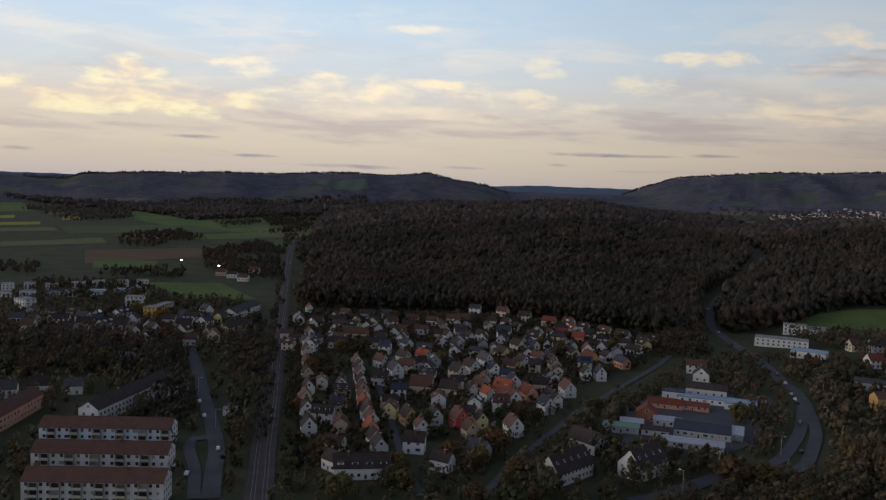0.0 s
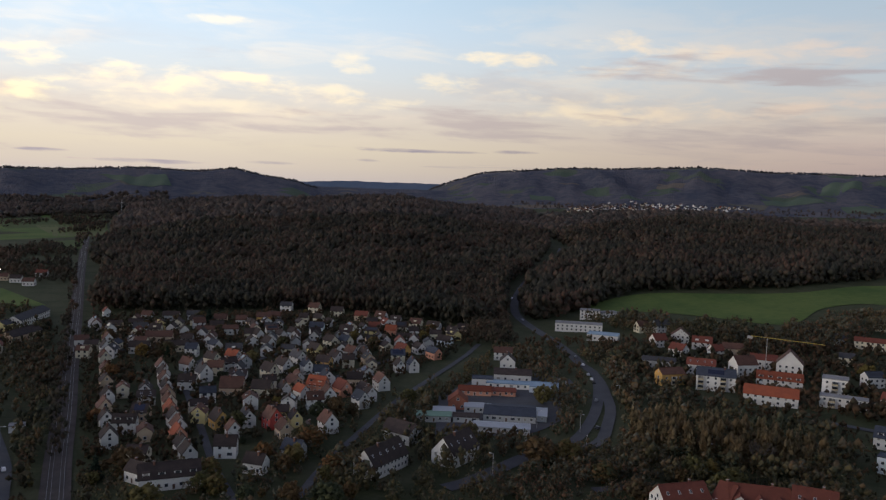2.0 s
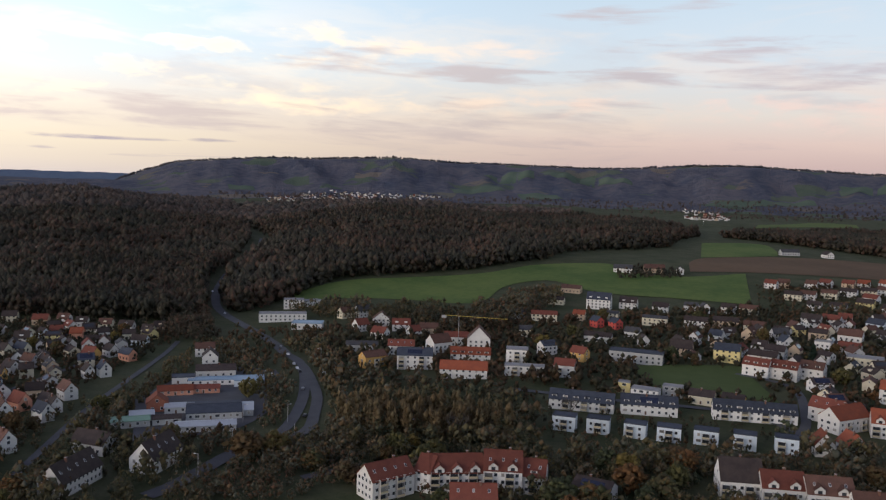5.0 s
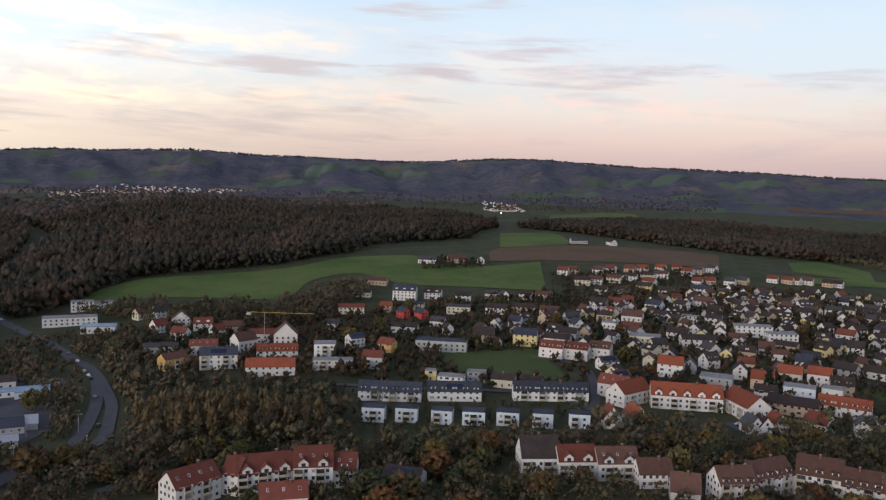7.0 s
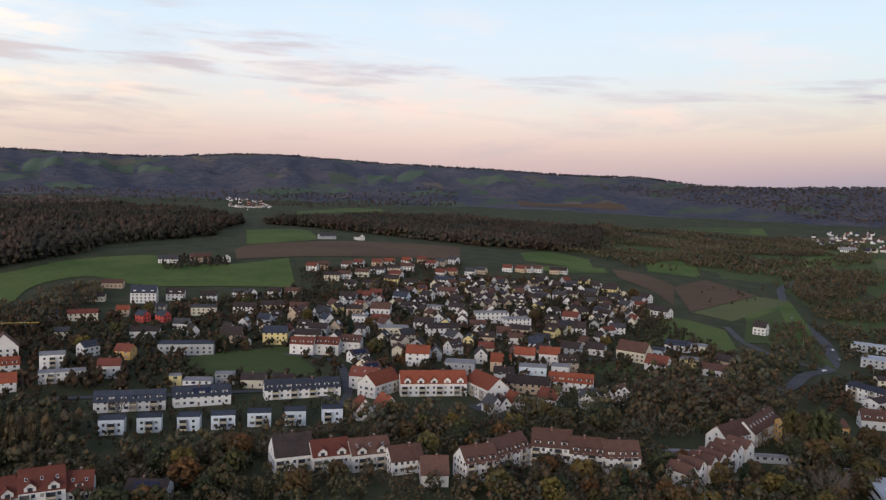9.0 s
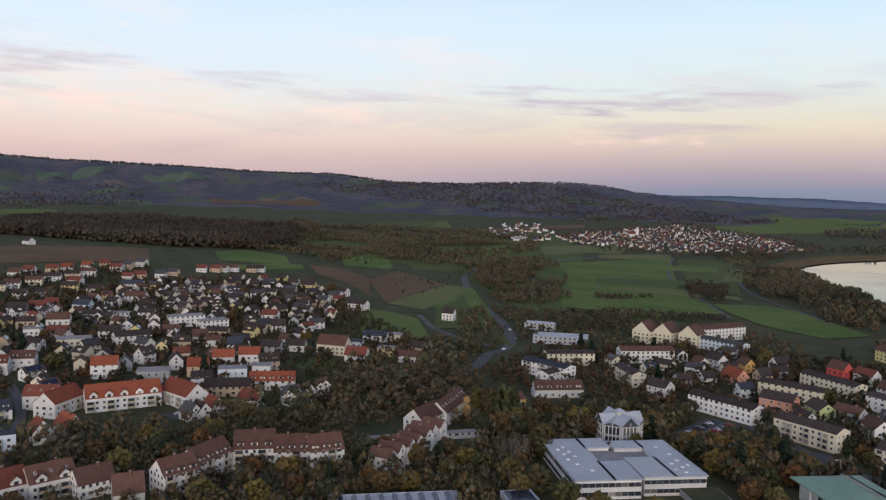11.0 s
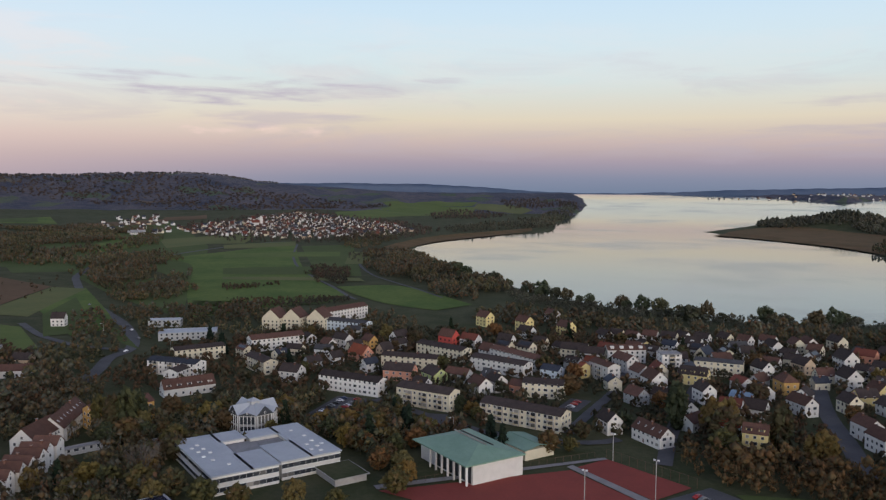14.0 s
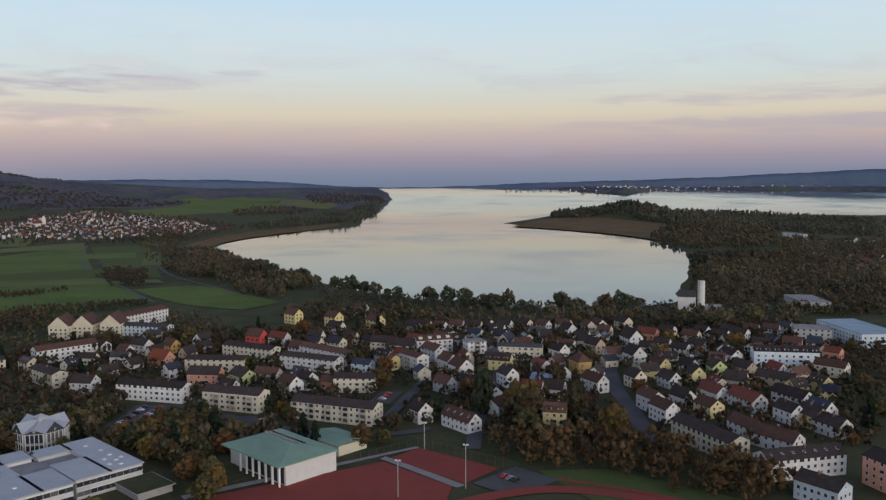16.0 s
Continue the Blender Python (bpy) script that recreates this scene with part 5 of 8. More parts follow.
BALC = Mesh().box(-1.7, 0, -.16, 1.7, 1.5, 0, mat=1).box(-1.7, 1.43, .12, 1.7, 1.5, .95).box(-1.7, 0, 0, -1.63, 1.43, 2.5, mat=1).box(1.63, 0, 0, 1.7, 1.43, 2.5, mat=1).mesh("balcony", [M["rail"], M["concrete"]])
DORMERS = {}
GABLE = Mesh().add([(-1.9, 0, -.4), (1.9, 0, -.4), (1.9, 0, 1.7), (0, 0, 3.3), (-1.9, 0, 1.7), (-1.9, -3.6, 1.7), (1.9, -3.6, 1.7), (-1.9, -1.8, -.4), (1.9, -1.8, -.4)],
                   [(4, 3, 2, 1, 0), (0, 7, 5, 4), (1, 2, 6, 8)]) \
    .add([(-2.2, .35, 1.42), (0, .35, 3.28), (2.2, .35, 1.42), (-2.2, -4.4, 1.42), (0, -4.4, 3.28), (2.2, -4.4, 1.42),
          (-2.2, .35, 1.64), (0, .35, 3.52), (2.2, .35, 1.64), (-2.2, -4.4, 1.64), (0, -4.4, 3.52), (2.2, -4.4, 1.64)],
         [(0, 1, 4, 3), (1, 2, 5, 4), (6, 9, 10, 7), (7, 10, 11, 8), (0, 6, 7, 1), (1, 7, 8, 2), (0, 3, 9, 6), (2, 8, 11, 5)], 1) \
    .add([(-.8, .03, -.1), (.8, .03, -.1), (.8, .03, 1.5), (-.8, .03, 1.5)], [(3, 2, 1, 0)], 2)
GABLES = {}
house_rng = random.Random(21)
WALL_WORD = {"w": "white", "c": "cream", "y": "yellow", "b": "beige", "g": "grey", "r": "red", "p": "salmon", "l": "lime green", "o": "ochre", "u": "pale blue", "k": "brick"}
ROOF_WORD = {"d": "dark brown tiled", "r": "red tiled", "o": "orange-red tiled", "g": "grey tiled", "m": "weathered red tiled", "s": "slate grey", "f": "flat grey",
             "t": "green copper", "b": "flat blue", "h": "pale metal"}


def prism(w, l, e, rise, hip=0.0):
    """Walls of a gabled house with its ridge along x, sunk half a metre into the ground."""
    v = [(-l / 2, -w / 2, -.8), (l / 2, -w / 2, -.8), (l / 2, w / 2, -.8), (-l / 2, w / 2, -.8), (-l / 2, -w / 2, e), (l / 2, -w / 2, e), (l / 2, w / 2, e), (-l / 2, w / 2, e)]
    f = [(0, 1, 5, 4), (1, 2, 6, 5), (2, 3, 7, 6), (3, 0, 4, 7), (0, 3, 2, 1)]
    if hip:
        f.append((4, 5, 6, 7))
    else:
        v += [(-l / 2, 0, e + rise), (l / 2, 0, e + rise)]
        f[1], f[3] = (1, 2, 6, 9, 5), (3, 0, 4, 8, 7)
        f += [(4, 5, 9, 8), (6, 7, 8, 9)]
    return Mesh().add(v, f)


def gable_roof(w, l, e, rise, over=.45, thick=.22, hip=0.0):
    g = Mesh()
    k = rise / (w / 2)
    for s in (-1, 1):
        y0, z0 = s * (w / 2 + over), e - over * k + .03
        x0, x1 = l / 2 + over * .7, l / 2 + over * .7 - hip * (w / 2 + over)
        top = e + rise + .03
        v = [(-x0, y0, z0), (x0, y0, z0), (x1, 0, top), (-x1, 0, top)]
        v += [(a, b, c + thick) for a, b, c in v]
        fs = [(0, 3, 2, 1), (4, 5, 6, 7), (0, 1, 5, 4), (1, 2, 6, 5), (2, 3, 7, 6), (3, 0, 4, 7)]
        g.add(v, fs if s < 0 else [q[::-1] for q in fs])
    if hip:
        for s in (-1, 1):
            x0, x1 = s * (l / 2 + over * .7), s * (l / 2 + over * .7 - hip * (w / 2 + over))
            z0, top = e - over * k + .03, e + rise + .03
            g.add([(x0, -w / 2 - over, z0 + thick), (x0, w / 2 + over, z0 + thick), (x1, 0, top + thick)], [(0, 1, 2) if s > 0 else (2, 1, 0)])
            g.add([(x0, -w / 2 - over, z0), (x0, w / 2 + over, z0), (x0, w / 2 + over, z0 + thick), (x0, -w / 2 - over, z0 + thick)], [(0, 1, 2, 3) if s > 0 else (3, 2, 1, 0)])
    g.box(-l / 2 + hip * w / 2, -.14, e + rise + .1, l / 2 - hip * w / 2, .14, e + rise + thick + .16)
    return g


def flat_roof(w, l, e):
    g = Mesh().box(-l / 2 - .15, -w / 2 - .15, e, l / 2 + .15, w / 2 + .15, e + .25)
    for a in ((-l / 2 - .15, -w / 2 - .15, l / 2 + .15, -w / 2 + .1), (-l / 2 - .15, w / 2 - .1, l / 2 + .15, w / 2 + .15), (-l / 2 - .15, -w / 2 + .1, -l / 2 + .1, w / 2 - .1), (l / 2 - .1, -w / 2 + .1, l / 2 + .15, w / 2 - .1)):
        g.box(a[0], a[1], e + .25, a[2], a[3], e + .5)
    return g


FAR_FROM = 555.0
NEAR_COUNT = [0]
FAR_KEYS = ["W" + k for k in WALL] + ["R" + k for k in ROOF] + ["G"]
FAR = Mesh()


def far_house(x, y, rot, w, l, e, pitch, wall, roof, opts="", low=0.0):
    """Houses too far and too many to count go into one mesh, still with eaves, roof slabs and windows."""
    m = pose(x, y, height(x, y) + .3, 0, 0, rot)
    rise = math.tan(radians(pitch)) * w / 2 if pitch >= 8 else 0
    bits = []
    if rise:
        bits += [(prism(w, l, e, rise), "W" + wall), (gable_roof(w, l, e, rise), "R" + roof)]
    else:
        bits += [(Mesh().box(-l / 2, -w / 2, -.8, l / 2, w / 2, e), "W" + wall), (flat_roof(w, l, e + .003), "R" + roof)]
    g = Mesh()
    if not low:
        d = math.hypot(x, y)
        lo, la = -(math.cos(radians(rot)) * x + math.sin(radians(rot)) * y) / d, -(-math.sin(radians(rot)) * x + math.cos(radians(rot)) * y) / d
        for s in (-1, 1):
            for fl in range(max(1, int(e / 2.8 + .25))):
                z0 = .95 + fl * 2.8
                for i in range(max(1, int(l / 3.6)) if s * la > .1 else 0):
                    u = (i + .5) / max(1, int(l / 3.6)) * (l - 1) - (l - 1) / 2
                    g.box(u - .65, min(s * w / 2, s * (w / 2 + .05)), z0, u + .65, max(s * w / 2, s * (w / 2 + .05)), z0 + 1.35)
                for i in range(max(1, int(w / 3.6)) if s * lo > .1 else 0):
                    u = (i + .5) / max(1, int(w / 3.6)) * (w - 1) - (w - 1) / 2
                    g.box(min(s * l / 2, s * (l / 2 + .05)), u - .65, z0, max(s * l / 2, s * (l / 2 + .05)), u + .65, z0 + 1.35)
        if "d" in opts and rise:
            s = 1 if la > 0 else -1
            for i in range(max(1, int(l / 6))):
                u = (i + .5) / max(1, int(l / 6)) * l - l / 2
                yy = s * (w / 2 - 1.0)
                bits.append((Mesh().box(u - 1.2, min(yy, yy - s * 2.4), e + .3, u + 1.2, max(yy, yy - s * 2.4), e + 2.2), "W" + wall))
        if "s" in opts and rise:
            s = 1 if la > 0 else -1
            a, b_ = s * w / 2 * .75, s * w / 2 * .2
            za, zb = e + rise * .25 + .33, e + rise * .8 + .33
            bits.append((Mesh().add([(-l * .38, a, za), (l * .38, a, za), (l * .38, b_, zb), (-l * .38, b_, zb)], [(0, 1, 2, 3) if s < 0 else (3, 2, 1, 0)]), "G"))
        bits.append((Mesh().box(-.4 + l * .2, -.4, e + rise - .5, .4 + l * .2, .4, e + rise + 1.1) if rise else g, "Rd" if rise else "G"))
        if rise:
            bits.append((g, "G"))
    for b, key in bits:
        FAR.add([m @ Vector(p) for p in b.v], b.f, FAR_KEYS.index(key))


FOOT = []     # footprints, so that trees and fillers keep clear


def house(x, y, rot, w=9.0, l=11.0, e=5.0, pitch=42.0, wall="w", roof="d", opts="", name="house", label="", category="house", group="", storey=2.8, z=None):
    """One house. rot: degrees of its ridge in plan. opts: d dormers, s solar panels, k skylights, h hipped, B balconies, c no chimney, 1 all round."""
    dist = math.hypot(x, y)
    if dist > FAR_FROM and name == "house":
        FOOT.append((x, y, math.hypot(w, l) / 2))
        return far_house(x, y, rot, w, l, e, pitch, wall, roof, opts)
    NEAR_COUNT[0] += 1
    root = new(name)
    root.empty_display_size = .1
    ca, sa_ = math.cos(radians(rot)), math.sin(radians(rot))
    zs = [height(x + ca * a - sa_ * b, y + sa_ * a + ca * b) for a in (-l / 2, l / 2) for b in (-w / 2, w / 2)] if z is None else [z]
    base = sum(zs) / len(zs) + .35
    root.matrix_basis = pose(x, y, base, 0, 0, rot)
    flat = pitch < 8
    rise = 0 if flat else math.tan(radians(pitch)) * w / 2
    hip = .75 if "h" in opts else 0.0
    FOOT.append((x, y, math.hypot(w, l) / 2))
    if flat:
        g = Mesh().box(-l / 2, -w / 2, -.8, l / 2, w / 2, e)
        wl = part("wall", g.mesh("wall", [WALL[wall]]), root)
        part("roof", flat_roof(w, l, e + .003).mesh("roof", [ROOF[roof]]), root)
    else:
        wl = part("wall", prism(w, l, e, rise, hip).mesh("wall", [WALL[wall]]), root)
        part("roof", gable_roof(w, l, e, rise, hip=hip).mesh("roof", [ROOF[roof]]), root)
        if "c" not in opts:
            part("chimney", CHIM, root, m=pose(house_rng.uniform(-.25, .25) * l, house_rng.choice((-.6, .6)), e + rise))
    # windows, storey by storey, on each face that looks into the town
    floors = max(1, int(e / storey + .32))
    near = dist < 430
    step = 2.45 if dist < 340 else 3.1 if dist < 480 else 3.8 if dist < 700 else 5.0
    lo, la = math.cos(radians(rot)) * -x / dist + math.sin(radians(rot)) * -y / dist, -math.sin(radians(rot)) * -x / dist + math.cos(radians(rot)) * -y / dist
    kind = "b" if wall in "cb" and roof == "d" and house_rng.random() < .3 else "s"
    for nx, ny, span_, depth, facing in ((0, 1, l, w / 2, la), (0, -1, l, w / 2, -la), (1, 0, w, l / 2, lo), (-1, 0, w, l / 2, -lo)):
        if facing < .12 and not "1" in opts:
            continue
        turn = {(0, 1): 0, (0, -1): 180, (1, 0): -90, (-1, 0): 90}[(nx, ny)]
        n = max(1, int((span_ - 1.4) / step))
        for fl in range(floors):
            for i in range(n):
                u = (i + .5) / n * (span_ - 1.2) - (span_ - 1.2) / 2
                px, py = nx * depth + (u if ny else 0), ny * depth + (u if nx else 0)
                if fl == 0 and i == n // 2 and ny and "B" not in opts and dist < 600:
                    part("door", DOOR, root, "wooden house door", pose(px, py, -.1, 0, 0, turn))
                    continue
                if "B" in opts and ny and i % 3 == 1:
                    part("window", WIN["d"], root, m=pose(px, py, .25 + fl * storey, 0, 0, turn))
                    part("balcony", BALC, root, "balcony with a pale panelled rail", pose(px, py, .2 + fl * storey, 0, 0, turn))
                    continue
                k = "l" if (house_rng.random() < .15 and step > 2.9) else kind
                part("window", WIN[k], root, m=pose(px, py, .95 + fl * storey, 0, 0, turn))
        if nx and not flat and not hip and rise > 2.4:
            part("window", WIN["n" if rise < 3.2 else kind], root, m=pose(nx * depth, 0, e + .45, 0, 0, turn))
    word = label or "%s %s with %s roof%s" % (WALL_WORD[wall], "rendered house" if wall != "k" else "house", ROOF_WORD[roof],
                                            " and dormers" if "d" in opts else " and solar panels" if "s" in opts else " among gardens")
    tagged(root, word, category, group)
    if flat:
        return root
    cosp = math.cos(radians(pitch))
    for s in (1, -1):
        if s * la < 0:
            continue
        turn = 0 if s > 0 else 180
        if "d" in opts:
            if (wall, roof) not in DORMERS:
                DORMERS[(wall, roof)] = DORM.mesh("dormer", [WALL[wall], ROOF[roof], M["glass"]])
            n = max(1, int(l / 5.0))
            for i in range(n):
                u = (i + .5) / n * l - l / 2
                part("dormer", DORMERS[(wall, roof)], root, "dormer with a shallow roof", pose(u, s * (w / 2 - .9), e + .9 * math.tan(radians(pitch)) - .2 + .05, 0, 0, turn))
        if "G" in opts:
            if (wall, roof) not in GABLES:
                GABLES[(wall, roof)] = GABLE.mesh("gable_dormer", [WALL[wall], ROOF[roof], M["glass"]])
            n = max(1, int(l / 6.5))
            for i in range(n):
                u = (i + .5) / n * l - l / 2
                part("gable_dormer", GABLES[(wall, roof)], root, "white gabled dormer over the eaves", pose(u, s * (w / 2 + .12), e - .1, 0, 0, turn))
        if "k" in opts or "s" in opts:
            tilt = pose(0, 0, 0, -pitch if s > 0 else pitch)
            if "s" in opts:
                n, rows = max(2, int((l - 2) / 1.06)), 2
                n = min(n, 9)
                for j in range(rows):
                    v = .32 + j * 1.72 * cosp / (w / 2)
                    for i in range(n):
                        u = (i - (n - 1) / 2) * 1.04
                        part("solar_panel", PANEL, root, "dark blue solar panel", pose(u, s * w / 2 * (1 - v), e + rise * v + .31) @ tilt)
            if "k" in opts:
                n = max(1, int(l / 4.5))
                for i in range(n):
                    u = (i + .5) / n * l - l / 2
                    part("skylight", SKYLIGHT, root, "", pose(u, s * w * .25, e + rise * .5 + .29) @ tilt)
    return root
# ------------------------------------------------------------------ houses, quarter by quarter
def terrace(x0, y0, x1, y1, n, rot, w, l, e, pitch, walls, roofs, opts=""):
    """n houses in a line from one end to the other, walls and roofs in turn."""
    loose = 4.5 if math.hypot(x0, y0) > 600 else 1.0
    for i in range(n):
        f = i / (n - 1)
        house(x0 + (x1 - x0) * f + house_rng.uniform(-loose, loose), y0 + (y1 - y0) * f + house_rng.uniform(-loose, loose), rot + house_rng.uniform(-4, 4) * loose, w, l * house_rng.uniform(.92, 1.08),
              e + house_rng.choice((0, 0, .4)), pitch, walls[i % len(walls)], roofs[(i * 3 + i // 2) % len(roofs)], opts)


def quarter(poly, gap, rots, seed, limit, size=1.0):
    """Houses that fill the gaps of a quarter, in its street directions."""
    rng, made = random.Random(seed), 0
    for px, py in scatter(poly, gap, seed).tolist():
        if made >= limit or any((px - a) ** 2 + (py - b_) ** 2 < (r_ + 6.5) ** 2 for a, b_, r_ in FOOT):
            continue
        house(px, py, rng.choice(rots) + rng.uniform(-7, 7), rng.uniform(7.5, 9) * size, rng.uniform(9, 13) * size, rng.choice((4.4, 4.8, 5.4)), rng.choice((35, 40, 45)), rng.choice("wwwwwcccbgy"),
              rng.choice("ddddddddmmmgsr"), rng.choice(("", "", "", "d", "k", "s")))
        made += 1


# the settlement between the railway and the wood
house(34, 750, 162, 7.1, 10.4, 5.4, 40, "w", "g")
house(59, 742, 145, 7.1, 10.4, 5, 45, "c", "m")
house(77, 720, 159, 7.1, 11.1, 5, 45, "c", "d", "k")
house(96, 698, 152, 7.1, 11.8, 4.5, 45, "b", "r")
house(112, 692, 141, 7.1, 9.6, 5, 45, "w", "m", "d")
house(122, 675, 150, 6.4, 8.9, 4.5, 45, "w", "d", "d")
house(136, 658, 143, 7.1, 10.4, 4.5, 45, "c", "m", "d")
house(147, 640, 142, 7.1, 11.1, 5, 45, "w", "d", "d")
house(158, 621, 136, 6.4, 8.9, 4.5, 45, "c", "d", "d")
house(22, 704, 168, 6.4, 11.8, 3.6, 45, "g", "m")
house(13, 695, 174, 7.1, 11.8, 4.5, 40, "o", "m")
house(46, 690, 166, 6.4, 7.4, 4.5, 45, "c", "d")
house(58, 686, 135, 6.4, 8.1, 4.5, 45, "c", "d")
house(53, 644, 165, 7.1, 11.1, 4.5, 45, "u", "s")
house(65, 662, 124, 6.4, 7.4, 4.5, 45, "w", "d")
house(74, 621, 153, 7.7, 10.4, 5, 48, "w", "d", "d")
house(89, 639, 112, 5.6, 7.4, 4.5, 48, "u", "d")
house(99, 644, 161, 6.4, 8.9, 4.5, 45, "g", "r")
house(82, 600, 82, 5.6, 6.7, 3.6, 45, "w", "d")
house(110, 628, 150, 7.1, 8.9, 4.5, 45, "p", "o")
house(99, 590, 100, 5.6, 7.4, 4.5, 48, "w", "d")
house(115, 602, 164, 6.4, 10.4, 3.6, 40, "u", "d")
house(105, 553, 119, 7.1, 10.4, 4.5, 48, "o", "r")
house(118, 559, 108, 6.4, 8.9, 4.5, 45, "w", "d")
house(125, 542, 112, 6.4, 11.1, 4.5, 45, "p", "s", "s")
house(103, 505, 93, 6.4, 8.9, 5, 50, "w", "s")
house(94, 505, 99, 5.6, 7.4, 4.5, 50, "w", "d")
house(143, 584, 136, 6.4, 11.1, 4.5, 45, "u", "d")
house(7, 617, 119, 6.4, 8.9, 4.5, 48, "w", "d")
house(14, 584, 119, 6.4, 9.6, 4.5, 50, "w", "d")
house(24, 614, 118, 5.6, 8.1, 4.5, 48, "w", "d")
house(34, 622, 127, 6.4, 8.9, 4.5, 45, "u", "d")
house(5, 656, 110, 5.6, 8.1, 4.5, 48, "w", "d")
house(18, 648, 168, 5.6, 10.4, 4.5, 40, "g", "g")
house(13, 495, 123, 7.1, 10.4, 5.4, 48, "c", "d")
house(22, 509, 117, 7.1, 11.1, 5.4, 48, "w", "d")
house(32, 531, 117, 7.1, 11.1, 5.4, 48, "w", "g")
house(45, 554, 120, 7.1, 10.4, 5.4, 48, "y", "d")
house(58, 584, 124, 6.4, 9.6, 5.4, 48, "c", "d")
house(69, 583, 123, 6.4, 9.6, 5.4, 48, "c", "s")
house(48, 520, 145, 6.4, 9.6, 4.5, 45, "o", "d")
house(36, 505, 106, 6.4, 8.9, 5.4, 48, "w", "s")
house(29, 479, 106, 5.6, 7.4, 4.5, 48, "w", "m")
house(44, 497, 165, 6.4, 8.9, 3.6, 45, "u", "s")
house(57, 534, 114, 6.4, 9.6, 4.5, 48, "w", "d")
house(69, 548, 123, 6.4, 9.6, 4.5, 48, "g", "m")
house(77, 542, 107, 6.4, 9.6, 4.5, 48, "w", "d")
house(8, 455, 164, 7.1, 10.4, 4.5, 48, "c", "d")
house(26, 467, 117, 7.1, 9.6, 4.5, 45, "b", "m")
house(20, 454, 108, 5.6, 7.4, 4.5, 50, "w", "d")
house(39, 459, 145, 7.1, 11.1, 5, 50, "p", "o", "d")
house(29, 447, 116, 5.6, 8.9, 4.5, 48, "w", "o")
house(43, 439, 99, 7.1, 8.9, 4.5, 50, "w", "m")
house(52, 451, 113, 7.1, 10.4, 4.5, 50, "p", "r")
house(64, 450, 112, 5.6, 7.4, 4, 48, "w", "d")
house(76, 463, 101, 7.1, 11.1, 5, 48, "w", "m")
house(59, 426, 112, 6.4, 8.9, 5, 50, "w", "s")
house(66, 439, 101, 5.6, 7.4, 4.5, 50, "w", "d")
house(-116, 726, 109, 5.6, 7.4, 4.5, 48, "w", "r")
house(-99, 661, 169, 5.6, 10.4, 4.5, 45, "b", "d")
house(-79, 647, 177, 7.1, 10.4, 4.5, 45, "u", "g")
house(-81, 707, 157, 5.6, 8.9, 4.5, 45, "g", "m")
house(-62, 704, 175, 5.6, 13.3, 4.5, 45, "g", "d")
house(-45, 708, 174, 5.6, 9.6, 4.5, 45, "w", "g")
house(-96, 606, 109, 6.4, 8.1, 4.5, 50, "w", "m")
house(-93, 577, 109, 6.4, 8.1, 4.5, 50, "w", "d")
house(-88, 544, 109, 6.4, 8.1, 4.5, 50, "c", "m")
house(-82, 511, 107, 6.4, 8.1, 4.5, 50, "b", "m")
house(-77, 480, 107, 6.4, 8.1, 4.5, 50, "b", "d")
house(-71, 447, 107, 6.4, 8.1, 4.5, 50, "w", "d")
house(-69, 426, 107, 7.1, 8.1, 4.5, 50, "b", "m")
house(-65, 405, 107, 6.4, 7.4, 4.5, 50, "w", "d")
house(-59, 375, 104, 7.1, 8.9, 5, 50, "w", "d")
house(-62, 612, 176, 6.7, 18.5, 4.5, 45, "b", "m")
house(-71, 575, 177, 6.4, 13.3, 4.5, 45, "w", "d")
house(-45, 579, 179, 6.7, 20.2, 4.5, 40, "c", "d")
house(-31, 636, 173, 5.6, 13.3, 4.5, 42, "c", "m")
house(-13, 639, 176, 5.6, 11.8, 4.5, 42, "w", "m")
house(-40, 680, 173, 6.4, 10.4, 4.5, 45, "c", "d")
house(-22, 690, 172, 6.4, 10.4, 4, 45, "b", "m")
house(-5, 680, 170, 6.4, 8.9, 4.5, 45, "w", "m")
house(3, 620, 170, 6.4, 10.4, 4.5, 45, "c", "d")
house(-51, 516, 106, 6.4, 8.1, 4.3, 50, "w", "m")
house(-48, 498, 106, 6.4, 8.1, 4.3, 50, "w", "d")
house(-46, 482, 105, 6.4, 8.1, 4.3, 50, "w", "m")
house(-43, 465, 105, 6.4, 8.1, 4.3, 50, "w", "d")
house(-41, 449, 105, 6.4, 8.1, 4.3, 50, "b", "m")
house(-39, 434, 105, 6.4, 8.1, 4.3, 50, "c", "m")
house(-37, 419, 105, 6.4, 8.1, 4.3, 50, "p", "o")
house(-34, 404, 105, 6.4, 8.1, 4.3, 50, "w", "d")
house(-31, 391, 107, 6.4, 8.1, 4.3, 50, "w", "m")
house(-30, 377, 107, 6.4, 8.1, 4.3, 50, "p", "o")
house(-27, 362, 108, 6.4, 8.1, 4.3, 50, "w", "d")
house(-24, 351, 108, 6.4, 8.1, 4.3, 50, "w", "d")
house(-25, 493, 113, 7.7, 9.6, 5.4, 50, "w", "g")
house(-36, 520, 134, 6.4, 8.9, 4.5, 48, "w", "m")
house(-22, 535, 132, 6.4, 9.6, 4.5, 48, "c", "d")
house(-9, 541, 136, 6.4, 9.6, 4.5, 48, "w", "o")
house(-22, 579, 122, 6.4, 9.6, 4.5, 45, "w", "s")
house(-8, 460, 171, 10.1, 12.6, 4.5, 45, "b", "m")
house(-13, 398, 112, 7.1, 9.6, 4.5, 50, "o", "d")
house(-6, 381, 101, 6.4, 8.1, 4.5, 50, "w", "m")
house(-0, 399, 110, 6.4, 8.1, 4.5, 50, "w", "g")
